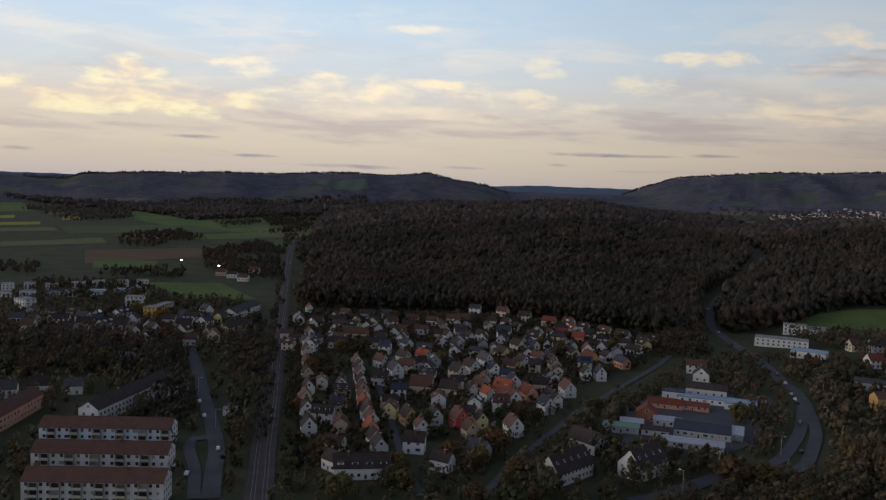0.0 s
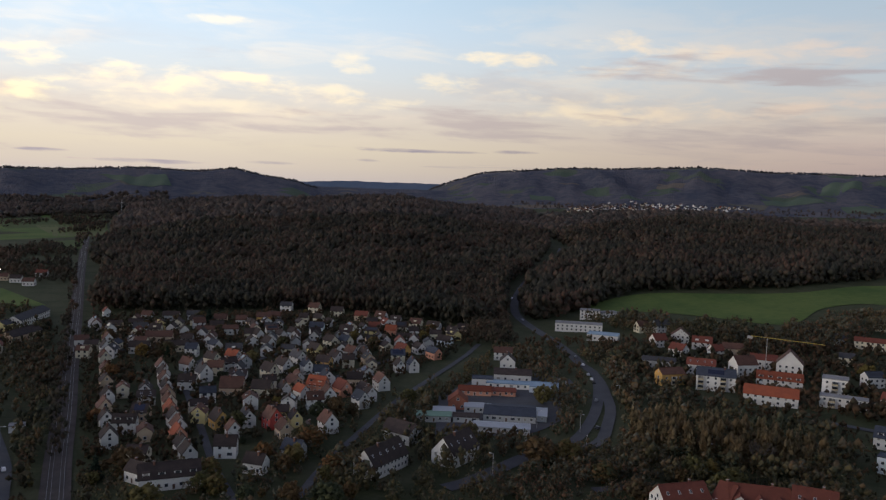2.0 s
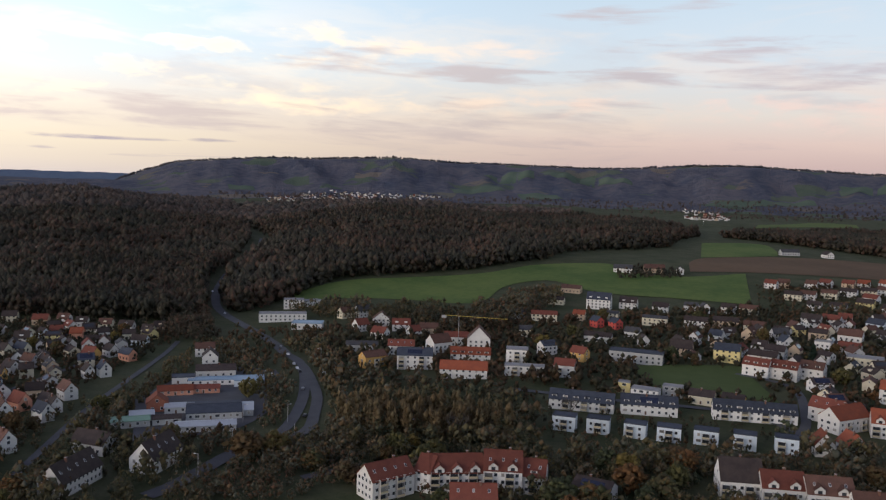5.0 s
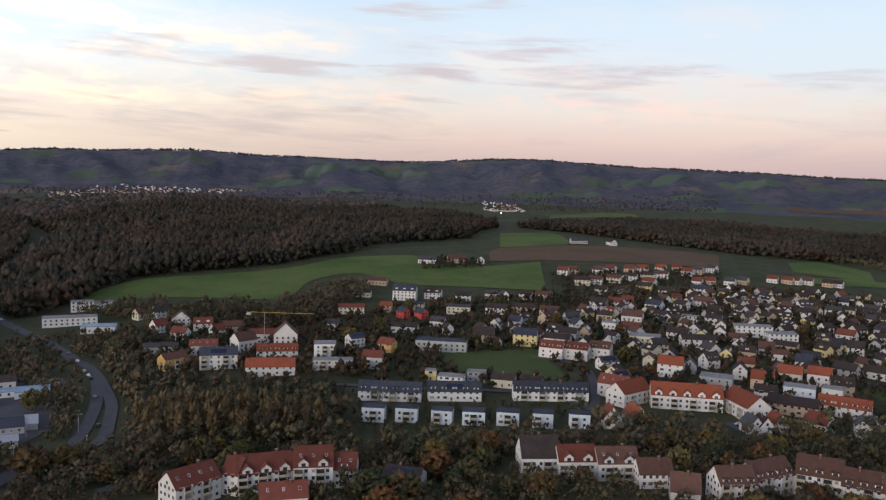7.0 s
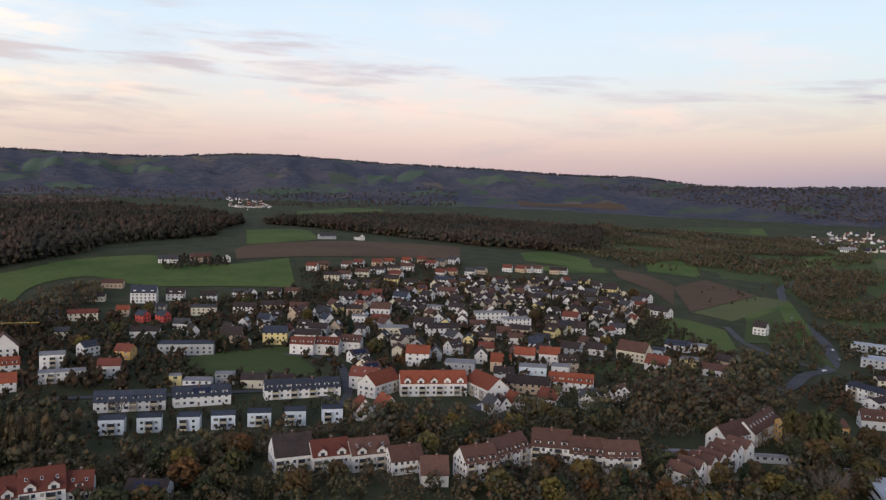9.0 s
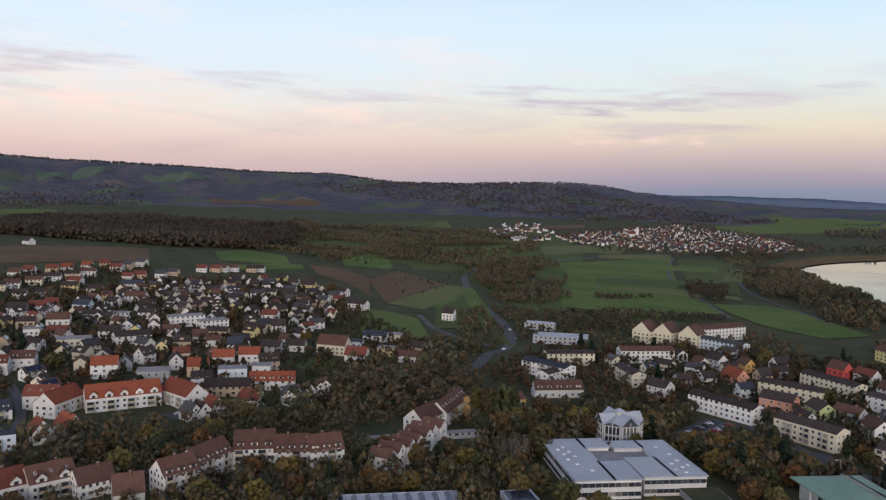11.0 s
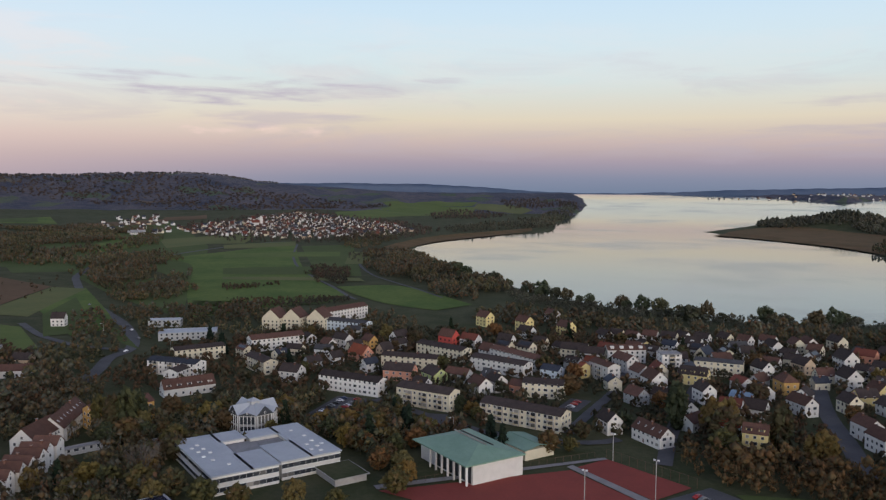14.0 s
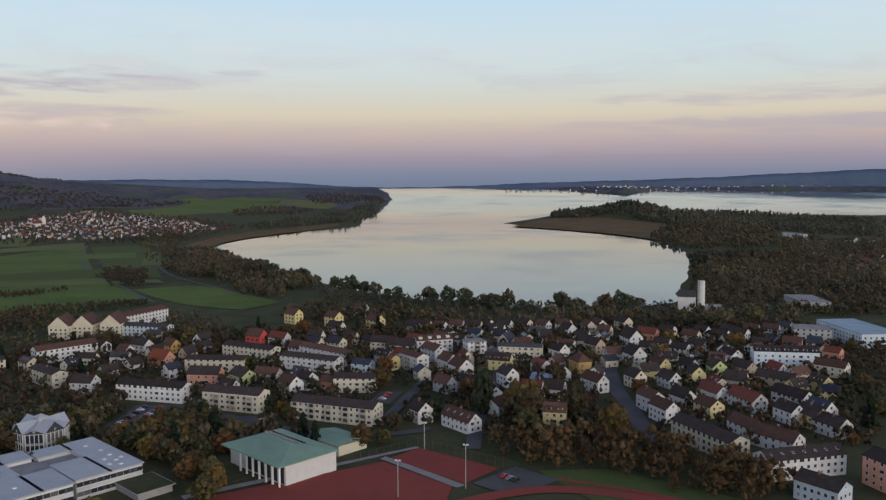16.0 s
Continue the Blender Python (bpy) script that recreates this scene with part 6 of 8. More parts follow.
house(-41, 330, 137, 6.4, 8.9, 4.5, 45, "w", "d")
house(12, 395, 118, 7.1, 8.1, 5.4, 50, "r", "m")
house(17, 379, 107, 6.4, 8.1, 4.5, 48, "b", "m")
house(23, 396, 102, 5.6, 7.4, 4.5, 50, "y", "d")
house(28, 373, 101, 5.6, 7.4, 4.5, 50, "w", "d")
house(38, 385, 109, 7.1, 8.9, 5.4, 50, "w", "m")
house(20, 349, 147, 7.1, 8.9, 4.5, 45, "g", "s")
house(4, 334, 149, 6.4, 8.9, 4.5, 45, "w", "d")
house(89, 337, 42, 11.6, 20.2, 5.6, 48, "w", "d", "k")
house(55, 329, 44, 10.9, 23.5, 5.4, 48, "w", "d", "k")
house(71, 368, 129, 10.1, 16.8, 4.5, 40, "g", "d")
house(-29, 324, 9, 10.4, 23, 4.7, 40, "w", "d", "d")
# the yards and showrooms by the main road
house(169, 512, 71, 9.9, 11.0, 4.6, 42, "w", "d")
house(173, 535, 162, 8.6, 12.7, 5.4, 35, "w", "m", "h")
house(161, 477, 161, 13.0, 23.0, 4.2, 20, "w", "d")
house(139, 469, 163, 9.0, 12.5, 3.5, 0, "w", "s")
house(152, 458, 161, 8.0, 25.6, 2.8, 0, "w", "b", "c")
house(171, 448, 159, 13.0, 16.9, 3.2, 0, "u", "b")
house(128, 446, 163, 10.0, 18.8, 2.6, 20, "p", "o", "c")
house(144, 442, 161, 8.0, 14.2, 2.6, 18, "p", "r", "c")
house(111, 419, 75, 10.2, 10.0, 4.4, 38, "k", "o", "c")
house(120, 411, 163, 9.0, 14.3, 3.0, 10, "g", "h", "c")
house(100, 405, 166, 8.0, 11.3, 3.2, 16, "w", "h", "c")
house(93, 398, 166, 9.0, 17.5, 3.0, 12, "g", "t", "c")
house(109, 394, 164, 8.0, 13.2, 2.8, 10, "g", "d", "c")
house(134, 399, 161, 22.0, 26.7, 3.2, 8, "g", "s", "c")
house(147, 395, 159, 16.0, 11.3, 3.0, 10, "g", "h", "c")
house(122, 375, 161, 9.0, 27.7, 2.8, 9, "g", "h", "c")
house(271, 635, 157, 12.3, 39, 6.2, 0, "w", "f")
house(274, 592, 148, 14.2, 24, 4.4, 0, "w", "b")
house(305, 690, 156, 11.4, 18, 7.9, 0, "w", "f")
house(324, 693, 11, 9.5, 18, 4.4, 0, "w", "f")
# blocks and houses west of the railway
house(-122, 290, 3, 11.4, 50, 8.4, 30, "w", "m", "B")
house(-132, 320, 3, 11.4, 53, 8.4, 30, "w", "m", "B")
house(-143, 352, 3, 11.4, 56, 8.4, 30, "u", "m", "B")
house(-158, 412, 80, 10.4, 68, 7, 33, "w", "d")
house(-202, 369, 91, 10.4, 69, 7, 33, "p", "m")
house(-147, 429, 12, 13.3, 28, 3.5, 0, "w", "h")
house(-195, 432, 19, 7.6, 9.2, 4.5, 40, "w", "g")
house(-213, 431, 16, 7.6, 10.1, 4.5, 45, "w", "d")
house(-225, 421, 18, 7.6, 10.1, 4.5, 45, "w", "g")
house(-103, 403, 9, 5, 6.7, 2.7, 0, "w", "f")
house(-201, 513, 11, 10.1, 18.5, 3.6, 0, "g", "b")
house(-355, 695, 147, 10.1, 16.8, 8.1, 0, "w", "f")
house(-238, 674, 169, 10.1, 11.8, 8.1, 0, "o", "f")
house(-273, 728, 11, 11.8, 15.1, 8.1, 0, "w", "f")
house(-199, 694, 136, 8.4, 10.1, 4.5, 45, "w", "g")
house(-254, 581, 144, 7.6, 9.2, 5, 45, "w", "d")
house(-244, 592, 152, 7.6, 9.2, 5, 45, "w", "d")
house(-222, 585, 141, 7.6, 10.1, 5.4, 45, "w", "d")
house(-211, 598, 139, 7.6, 9.2, 5.4, 45, "w", "d")
house(-273, 595, 5, 7.6, 10.9, 4.5, 40, "g", "d")
house(-214, 643, 178, 7.6, 10.9, 4.5, 40, "c", "d")
house(-199, 655, 167, 7.6, 13.4, 5.4, 30, "w", "d")
house(-223, 922, 174, 7.6, 11.8, 4.5, 40, "w", "m")
house(-242, 949, 174, 7.6, 11.8, 4.5, 40, "w", "d")
house(-228, 997, 173, 7.6, 13.4, 4.5, 40, "w", "r")
house(-260, 967, 175, 7.6, 11.8, 4.5, 40, "b", "m")
house(-241, 708, 82, 7.6, 26, 5.3, 0, "b", "f")
house(-170, 701, 82, 11.4, 57, 5.5, 30, "w", "g")
house(-157, 626, 69, 11.4, 33, 4.7, 30, "b", "d")
terrace(-428, 796, -309, 856, 7, 19, 8.6, 11.2, 6.4, 0, "wuw", "fsf")
terrace(-399, 740, -291, 791, 7, 19, 8.6, 13.8, 6.4, 0, "wug", "fsb")
terrace(-321, 616, -281, 632, 4, 176, 7.7, 10.3, 5.5, 40, "wgw", "gd")
# houses east of the main road
house(318, 614, 7, 8.4, 9.8, 5.2, 42, "c", "m")
house(333, 610, 6, 8.4, 12.6, 5.6, 45, "w", "g", "k")
house(303, 557, 6, 8.4, 10.9, 5.4, 45, "w", "r")
house(329, 570, 59, 14.7, 11.0, 5.2, 38, "w", "m")
house(301, 523, 115, 8.4, 11.9, 5.4, 42, "w", "r", "k")
house(332, 544, 148, 8.6, 14.3, 5.2, 42, "w", "r", "d")
house(327, 517, 2, 8.4, 8.7, 5, 42, "w", "r")
house(343, 521, 146, 8.6, 14.0, 4.8, 38, "b", "m")
house(271, 496, 151, 8.6, 21.9, 4.4, 24, "g", "g", "hc")
house(289, 473, 148, 8.6, 18.0, 6.4, 38, "w", "r", "k")
house(255, 452, 5, 8.4, 16.3, 7, 36, "o", "m", "B")
house(277, 436, 147, 11.0, 22.6, 8.6, 36, "w", "s", "sB")
house(314, 464, 0, 11.0, 14.7, 7.6, 42, "w", "m", "k")
house(336, 474, 144, 10.0, 17.1, 7, 30, "w", "r")
house(339, 451, 53, 15.8, 12.0, 9.4, 45, "w", "m", "k")
house(316, 429, 143, 11.0, 26.2, 5.6, 34, "w", "o", "d")
house(289, 399, 143, 10.0, 28.9, 5.4, 40, "w", "o")
house(340, 410, 140, 11.0, 14.2, 9.2, 0, "w", "f", "B")
house(324, 383, 139, 8.0, 24.5, 5.8, 0, "w", "f", "B")
house(375, 420, 173, 8.4, 11.4, 6.4, 34, "w", "s", "s")
house(455, 515, 138, 8.6, 21.6, 5.6, 30, "c", "r", "h")
house(400, 473, 139, 8.6, 9.6, 5.4, 30, "c", "g")
house(443, 534, 140, 8.6, 12.1, 4.6, 35, "g", "g")
# the hillside suburb
house(345, 369, 127, 9.2, 12.6, 7.2, 35, "w", "r", "B")
house(521, 574, 128, 9.2, 16, 4.5, 30, "c", "d")
house(578, 614, 122, 10.1, 20.2, 4.5, 30, "b", "m")
house(484, 503, 126, 8.4, 10.1, 5.4, 35, "b", "o")
house(541, 537, 125, 11.8, 21.8, 9, 45, "w", "s", "d")
house(567, 525, 123, 9.2, 16, 5.9, 45, "w", "d", "d")
house(476, 474, 85, 7.6, 9.2, 5.4, 40, "r", "s")
house(484, 461, 84, 7.6, 9.2, 5.4, 40, "r", "s")
house(512, 493, 124, 8.4, 12.6, 5.4, 20, "c", "g")
house(436, 432, 125, 8.4, 20.2, 4.5, 30, "w", "d")
house(382, 395, 106, 8.4, 10.9, 5.4, 40, "o", "r")
house(455, 405, 62, 6.7, 7.6, 4.5, 48, "w", "d")
house(471, 430, 112, 7.6, 11.8, 4.5, 40, "w", "g")
house(581, 499, 126, 9.2, 14.3, 5, 35, "w", "d")
house(525, 456, 126, 9.2, 20.2, 6.3, 20, "c", "g")
house(614, 491, 119, 7.6, 12.6, 4.5, 35, "w", "g")
house(615, 477, 58, 6.7, 9.2, 5.4, 45, "w", "g")
house(551, 435, 123, 8.4, 18.5, 5.4, 35, "w", "d")
house(456, 371, 124, 10.1, 15.1, 5.4, 45, "b", "d")
house(454, 358, 68, 5.9, 7.6, 2.7, 40, "w", "m")
house(469, 343, 121, 10.9, 16.8, 8.1, 35, "y", "s")
house(635, 466, 116, 8.4, 12.6, 5.4, 35, "w", "d")
house(647, 453, 115, 8.4, 16, 5.4, 35, "c", "m")
house(573, 422, 121, 8.4, 20.2, 5.4, 35, "b", "d")
house(579, 399, 120, 8.4, 16.8, 5.4, 35, "c", "m")
house(583, 377, 103, 8.4, 12.6, 4.5, 35, "w", "d")
house(506, 331, 108, 9.2, 13.4, 6.3, 35, "g", "d")
house(483, 325, 114, 10.1, 18.5, 6.3, 30, "w", "d")
house(452, 308, 109, 9.2, 16, 7.2, 40, "w", "r", "d")
house(461, 294, 108, 9.2, 16, 7.2, 40, "w", "r", "d")
house(476, 285, 106, 9.2, 14.3, 7.2, 40, "w", "m", "d")
house(502, 298, 51, 7.6, 10.1, 6.3, 45, "w", "d")
house(527, 307, 90, 7.6, 10.1, 5.4, 30, "w", "d")
house(561, 329, 110, 8.4, 10.9, 7.2, 0, "w", "f")
house(594, 353, 111, 9.2, 13.4, 6.3, 30, "b", "d")
house(604, 333, 109, 10.1, 16.8, 7.2, 40, "w", "m", "B")
house(573, 316, 109, 9.2, 15.1, 4.5, 35, "w", "r")
house(577, 279, 106, 9.2, 16, 5.4, 35, "w", "d")
house(654, 396, 106, 8.4, 16, 5.4, 40, "w", "d")
house(668, 386, 100, 8.4, 15.1, 5.4, 40, "w", "r")
house(678, 352, 87, 9.2, 15.1, 6.3, 40, "u", "s")
house(720, 434, 111, 7.6, 12.6, 5.4, 40, "w", "d")
house(740, 422, 110, 7.6, 15.1, 4.5, 35, "g", "d")
house(775, 415, 103, 8.4, 16, 5.4, 40, "y", "d")
house(771, 388, 102, 7.6, 15.1, 4.5, 40, "w", "d")
house(811, 429, 88, 8.4, 15.1, 4.5, 40, "w", "r")
house(739, 332, 84, 9.2, 20.2, 5.4, 40, "w", "m")
house(706, 339, 76, 8.4, 12.6, 5.4, 40, "w", "d")
house(804, 365, 94, 9.2, 21.8, 5.4, 35, "w", "s")
house(646, 328, 97, 8.4, 13.4, 4.5, 35, "g", "d")
house(651, 305, 100, 8.4, 15.1, 5.4, 0, "w", "f")
house(659, 287, 99, 8.4, 13.4, 5.4, 35, "w", "d")
house(412, 372, 125, 12.3, 35, 7, 0, "g", "s")
house(537, 285, 118, 12.3, 22, 7, 0, "c", "f")
house(564, 257, 129, 12.3, 25, 5.5, 25, "w", "d", "B")
terrace(789, 529, 936, 459, 8, 105, 8.6, 12, 5.1, 40, "wbw", "rorm")
terrace(745, 479, 867, 440, 6, 110, 8.6, 15.5, 5.5, 35, "cw", "dm")
terrace(908, 433, 958, 419, 3, 95, 8.6, 12.9, 5.5, 40, "wb", "rg")
terrace(957, 348, 1008, 294, 6, 93, 8.6, 12, 4.6, 40, "wbw", "rmd")
terrace(852, 398, 903, 360, 4, 93, 8.6, 12, 4.6, 40, "wb", "rgd")
house(638, 246, 125, 12.3, 28, 7.9, 0, "w", "f", "B")
house(627, 220, 130, 12.3, 22, 7.9, 0, "w", "f", "B")
terrace(771, 256, 857, 213, 6, 86, 8.6, 13.8, 5.5, 35, "wc", "dg")
terrace(765, 178, 871, 159, 4, 72, 8.6, 12, 5.5, 40, "w", "dg")
house(686, 190, 86, 9.2, 14.3, 6.3, 40, "w", "r")
house(896, 205, 83, 9.2, 16.8, 6.3, 40, "y", "d")
house(780, 129, 69, 10.1, 18.5, 6.3, 35, "w", "d")
house(572, 112, 76, 11.8, 21.8, 7.2, 45, "c", "m", "k")
house(547, 91, 79, 10.1, 15.1, 5.4, 45, "w", "r")
house(599, 102, 90, 8.4, 13.4, 4.5, 20, "u", "g")
house(574, 74, 87, 10.1, 12.6, 5.4, 0, "y", "f")
house(627, 90, 88, 10.1, 18.5, 4.5, 30, "w", "s", "s")
house(634, 77, 87, 10.1, 13.4, 4.5, 0, "c", "f")
house(556, 54, 76, 10.1, 21.8, 4.5, 30, "w", "m")
house(589, 53, 65, 8.4, 11.8, 4.5, 40, "b", "d")
house(574, 140, 89, 8.4, 14.3, 4.5, 40, "w", "d")
house(560, 154, 85, 9.2, 14.3, 5.4, 40, "g", "d")
house(631, 186, 91, 9.2, 16, 4.5, 35, "c", "d")
house(604, 208, 94, 9.2, 16.8, 4.5, 30, "b", "d")
house(482, 178, 105, 10.1, 12.6, 6.3, 40, "b", "o")
house(508, 171, 104, 9.2, 13.4, 7.2, 40, "w", "o")
house(521, 158, 102, 9.2, 13.4, 7.2, 40, "w", "o")
house(477, 155, 106, 10.1, 16.8, 7.2, 0, "u", "f")
house(490, 141, 101, 9.2, 10.9, 7.2, 0, "w", "f")
house(464, 127, 100, 10.1, 26, 5.4, 40, "w", "o", "d")
house(444, 147, 103, 10.1, 25.2, 5.4, 35, "b", "d")
house(393, 149, 51, 7.6, 10.1, 4.5, 48, "w", "g")
house(407, 142, 49, 7.6, 10.1, 4.5, 48, "w", "o")
house(396, 145, 50, 7.6, 9.2, 4.5, 48, "w", "d")
house(424, 127, 77, 9.2, 11.8, 4.5, 45, "w", "r")
house(351, 203, 45, 8.4, 10.1, 5.4, 50, "w", "o")
house(363, 196, 58, 9.2, 10.9, 4.5, 48, "w", "o")
house(463, 198, 108, 11.8, 18.5, 6.3, 0, "g", "f")
house(466, 229, 111, 10.1, 15.1, 8.1, 40, "w", "o")
house(401, 230, 100, 10.1, 16.8, 7.2, 40, "w", "r", "k")
house(350, 324, 128, 5.9, 6.7, 5.4, 0, "y", "f")
house(349, 307, 121, 8.4, 15.1, 5.4, 0, "w", "f")
house(367, 303, 125, 7.6, 10.9, 5.4, 0, "g", "f")
house(370, 285, 118, 9.2, 13.4, 4.5, 30, "c", "d")
house(380, 272, 116, 7.6, 11.8, 4.5, 30, "o", "d")
terrace(432, 109, 458, 94, 5, 23, 6.9, 9.5, 5.5, 45, "w", "gdm")
house(410, 192, 123, 13.3, 37, 7, 40, "w", "o", "GB")
house(420, 163, 52, 13.3, 26, 7, 40, "w", "o", "B")
house(395, 218, 172, 12.3, 23, 7, 40, "w", "o", "B")
house(304, 311, 130, 9.5, 34, 5.1, 42, "w", "s", "dB")
house(329, 287, 135, 9.5, 29, 5.1, 42, "w", "s", "ds")
house(368, 251, 134, 9.5, 41, 5.1, 42, "w", "s", "dB")
terrace(272, 291, 338, 213, 7, 128, 7.7, 10.8, 6.4, 0, "u", "s", "B")
# red-roofed blocks at the foot of the slope
house(156, 264, 3, 11.4, 19, 7.8, 42, "w", "r", "kB")
house(174, 261, 118, 11.4, 7, 7.8, 42, "w", "r")
house(183, 256, 153, 12.3, 21, 7.8, 42, "w", "r", "GB")
house(199, 246, 142, 13.3, 15, 9, 42, "w", "r", "GkB")
house(209, 238, 132, 11.4, 9, 7, 42, "w", "r", "dkB")
house(175, 233, 147, 9.5, 17, 6.2, 42, "w", "r", "k")
house(224, 220, 115, 10.1, 15.1, 4.5, 30, "w", "d", "s")
house(277, 194, 138, 14.2, 16, 7, 45, "w", "d", "B")
house(284, 180, 138, 11.4, 16, 7, 42, "w", "r", "GB")
house(294, 167, 138, 11.4, 17, 7, 42, "w", "m", "kGB")
house(298, 152, 137, 11.4, 14, 5.5, 40, "w", "m")
house(305, 122, 140, 12.3, 15, 7.8, 42, "w", "m", "dB")
house(322, 116, 159, 12.3, 21, 7.8, 42, "w", "m", "dB")
house(338, 100, 105, 13.3, 17, 8.6, 42, "w", "m", "dB")
house(339, 84, 104, 12.3, 15, 7.8, 42, "w", "m", "dB")
house(342, 71, 118, 12.3, 15, 7.8, 42, "w", "m", "dB")
house(292, 135, 120, 11.4, 11, 4.7, 45, "w", "m")
terrace(336, 45, 384, 27, 7, 66, 6.5, 11.2, 7.4, 40, "w", "m")
house(404, 32, 153, 11.4, 23, 6.2, 42, "w", "m")
house(427, 22, 165, 11.4, 37, 6.2, 42, "w", "m", "kB")
house(430, -3, 116, 12.3, 31, 9.4, 23, "o", "m", "s")
house(383, 31, 110, 3.8, 62, 2.3, 0, "g", "f")
house(531, -38, 48, 11.4, 36, 8.2, 16, "w", "s", "B")
house(714, -43, 76, 11.4, 26, 5.3, 0, "g", "h")
house(653, -56, 82, 19, 43, 5.3, 0, "g", "h")
house(479, -40, 101, 10.4, 29, 4.7, 40, "w", "m", "d")
house(742, 39, 73, 8.4, 10.9, 7.2, 45, "w", "d")
# the town between the school and the lake
house(570, -55, 101, 11.4, 34, 8.3, 16, "c", "d", "B")
house(217, -302, 167, 11.0, 37.9, 8.4, 24, "c", "d", "1")
house(176, -305, 68, 11.0, 35.5, 8.2, 26, "w", "d", "k")
house(155, -285, 0, 10.0, 17.0, 7, 30, "u", "d")
house(145, -318, 161, 12.0, 19.0, 11, 24, "p", "d")
house(449, -129, 39, 10.4, 41.2, 8.2, 21, "w", "d", "1")
house(404, -158, 36, 11.4, 33.6, 9.2, 21, "c", "d", "B1")
house(355, -191, 33, 11.4, 45.5, 8.4, 21, "c", "d", "B1")
house(668, -126, 143, 15.4, 17.0, 10.2, 42, "c", "m", "1")
house(664, -142, 143, 15.4, 17.0, 10.2, 42, "c", "m", "1")
house(655, -160, 143, 15.4, 17.0, 10.2, 42, "c", "m", "1")
house(689, -190, 119, 11.0, 49.2, 10.5, 24, "w", "m", "B")
house(638, -179, 39, 11.0, 41.2, 8, 16, "u", "g", "B")
house(588, -111, 100, 11.0, 39.6, 8.6, 24, "w", "m", "B")
house(516, -38, 143, 9.5, 18, 6.2, 20, "w", "d")
house(521, -89, 14, 9.5, 29, 7.9, 21, "c", "d")
house(488, -102, 45, 10.4, 13, 6.2, 35, "w", "d")
house(466, -164, 48, 10.4, 19, 6.2, 35, "p", "d")
house(493, -181, 49, 10.4, 38, 7.7, 18, "c", "d")
house(515, -213, 26, 10.4, 42, 7.8, 19, "c", "d")
house(460, -230, 29, 10.4, 41, 7.8, 19, "w", "d")
house(475, -250, 15, 10.4, 46, 7.8, 19, "w", "m")
house(399, -227, 50, 12.3, 23, 7.8, 16, "c", "d")
house(466, -302, 44, 10.4, 18, 6.2, 35, "w", "d")
house(482, -298, 44, 10.4, 18, 6.2, 35, "c", "d")
house(576, -158, 25, 8.4, 14.3, 6.3, 40, "w", "d")
house(553, -138, 56, 7.6, 11.8, 4.5, 35, "w", "g")
house(562, -120, 48, 7.6, 11.8, 4.5, 35, "c", "d")
house(527, -157, 23, 10.1, 15.1, 5.4, 45, "p", "o")
house(567, -176, 13, 7.6, 11.8, 5.4, 45, "o", "m")
house(618, -179, 54, 7.6, 11.8, 4.5, 35, "g", "g")
house(449, -180, 8, 10.1, 15.1, 6.3, 35, "l", "d")
house(447, -195, 36, 8.4, 15.1, 5.4, 35, "g", "m")
house(412, -193, 5, 9.2, 12.6, 7.2, 40, "w", "m")
house(420, -207, 4, 8.4, 11.8, 6.3, 40, "w", "d")
house(553, -233, 27, 9.2, 13.4, 7.2, 45, "r", "m")
house(540, -245, 26, 8.4, 14.3, 6.3, 42, "w", "r")
house(619, -294, 15, 9.2, 13.4, 8.1, 42, "y", "m")
house(586, -314, 12, 9.2, 13.4, 8.1, 42, "y", "m")
house(552, -333, 9, 9.2, 13.4, 8.1, 42, "y", "m")
house(615, -357, 10, 8.4, 11.8, 7.2, 42, "w", "m")
house(532, -270, 33, 8.4, 11.8, 5.4, 45, "w", "d")
house(558, -301, 22, 8.4, 12.6, 5.4, 42, "w", "d")
house(514, -289, 31, 8.4, 10.1, 5.4, 42, "c", "d")
house(409, -219, 32, 8.4, 15.1, 4.5, 30, "p", "m")
house(435, -253, 30, 8.4, 12.6, 5.4, 30, "u", "s")
house(429, -272, 168, 5.9, 6.7, 7.2, 35, "y", "o")
house(449, -292, 27, 7.6, 10.9, 4.5, 35, "w", "o")
house(456, -321, 72, 10.4, 26, 9.2, 25, "w", "m", "d")
house(427, -335, 71, 11.4, 13, 10.6, 0, "w", "f", "B")
house(404, -356, 43, 12.3, 29, 8.6, 10, "c", "g")
house(388, -294, 173, 10.1, 13.4, 7.2, 40, "w", "m")
house(390, -325, 35, 9.2, 16.8, 6.3, 40, "y", "d", "d")
house(420, -281, 1, 9.2, 20.2, 9.7, 21, "w", "m", "B")
house(434, -306, 180, 9.2, 16.8, 8.1, 35, "w", "m")
house(405, -297, 174, 9.2, 11.8, 7.2, 40, "w", "m")
house(328, -223, 176, 8.4, 10.9, 6.3, 42, "w", "d")
house(366, -266, 4, 8.4, 11.8, 5.4, 42, "g", "m")
house(362, -281, 22, 7.6, 11.8, 4.5, 40, "g", "d")
house(331, -271, 171, 8.4, 10.1, 6.3, 42, "w", "d")
house(355, -303, 169, 8.4, 11.8, 7.2, 42, "w", "d")
house(306, -232, 3, 8.4, 20.2, 5.4, 42, "w", "m", "k")
house(292, -265, 43, 9.2, 9.2, 9, 30, "u", "o")
house(279, -268, 41, 9.2, 10.9, 9, 35, "y", "m", "d")
house(325, -295, 38, 10.1, 10.9, 7.2, 30, "g", "r")
house(367, -340, 177, 7.6, 10.9, 5.4, 35, "w", "r")
house(343, -319, 27, 7.6, 11.8, 4.5, 30, "w", "b")
house(354, -361, 164, 9.2, 12.6, 7.2, 40, "o", "m", "h")
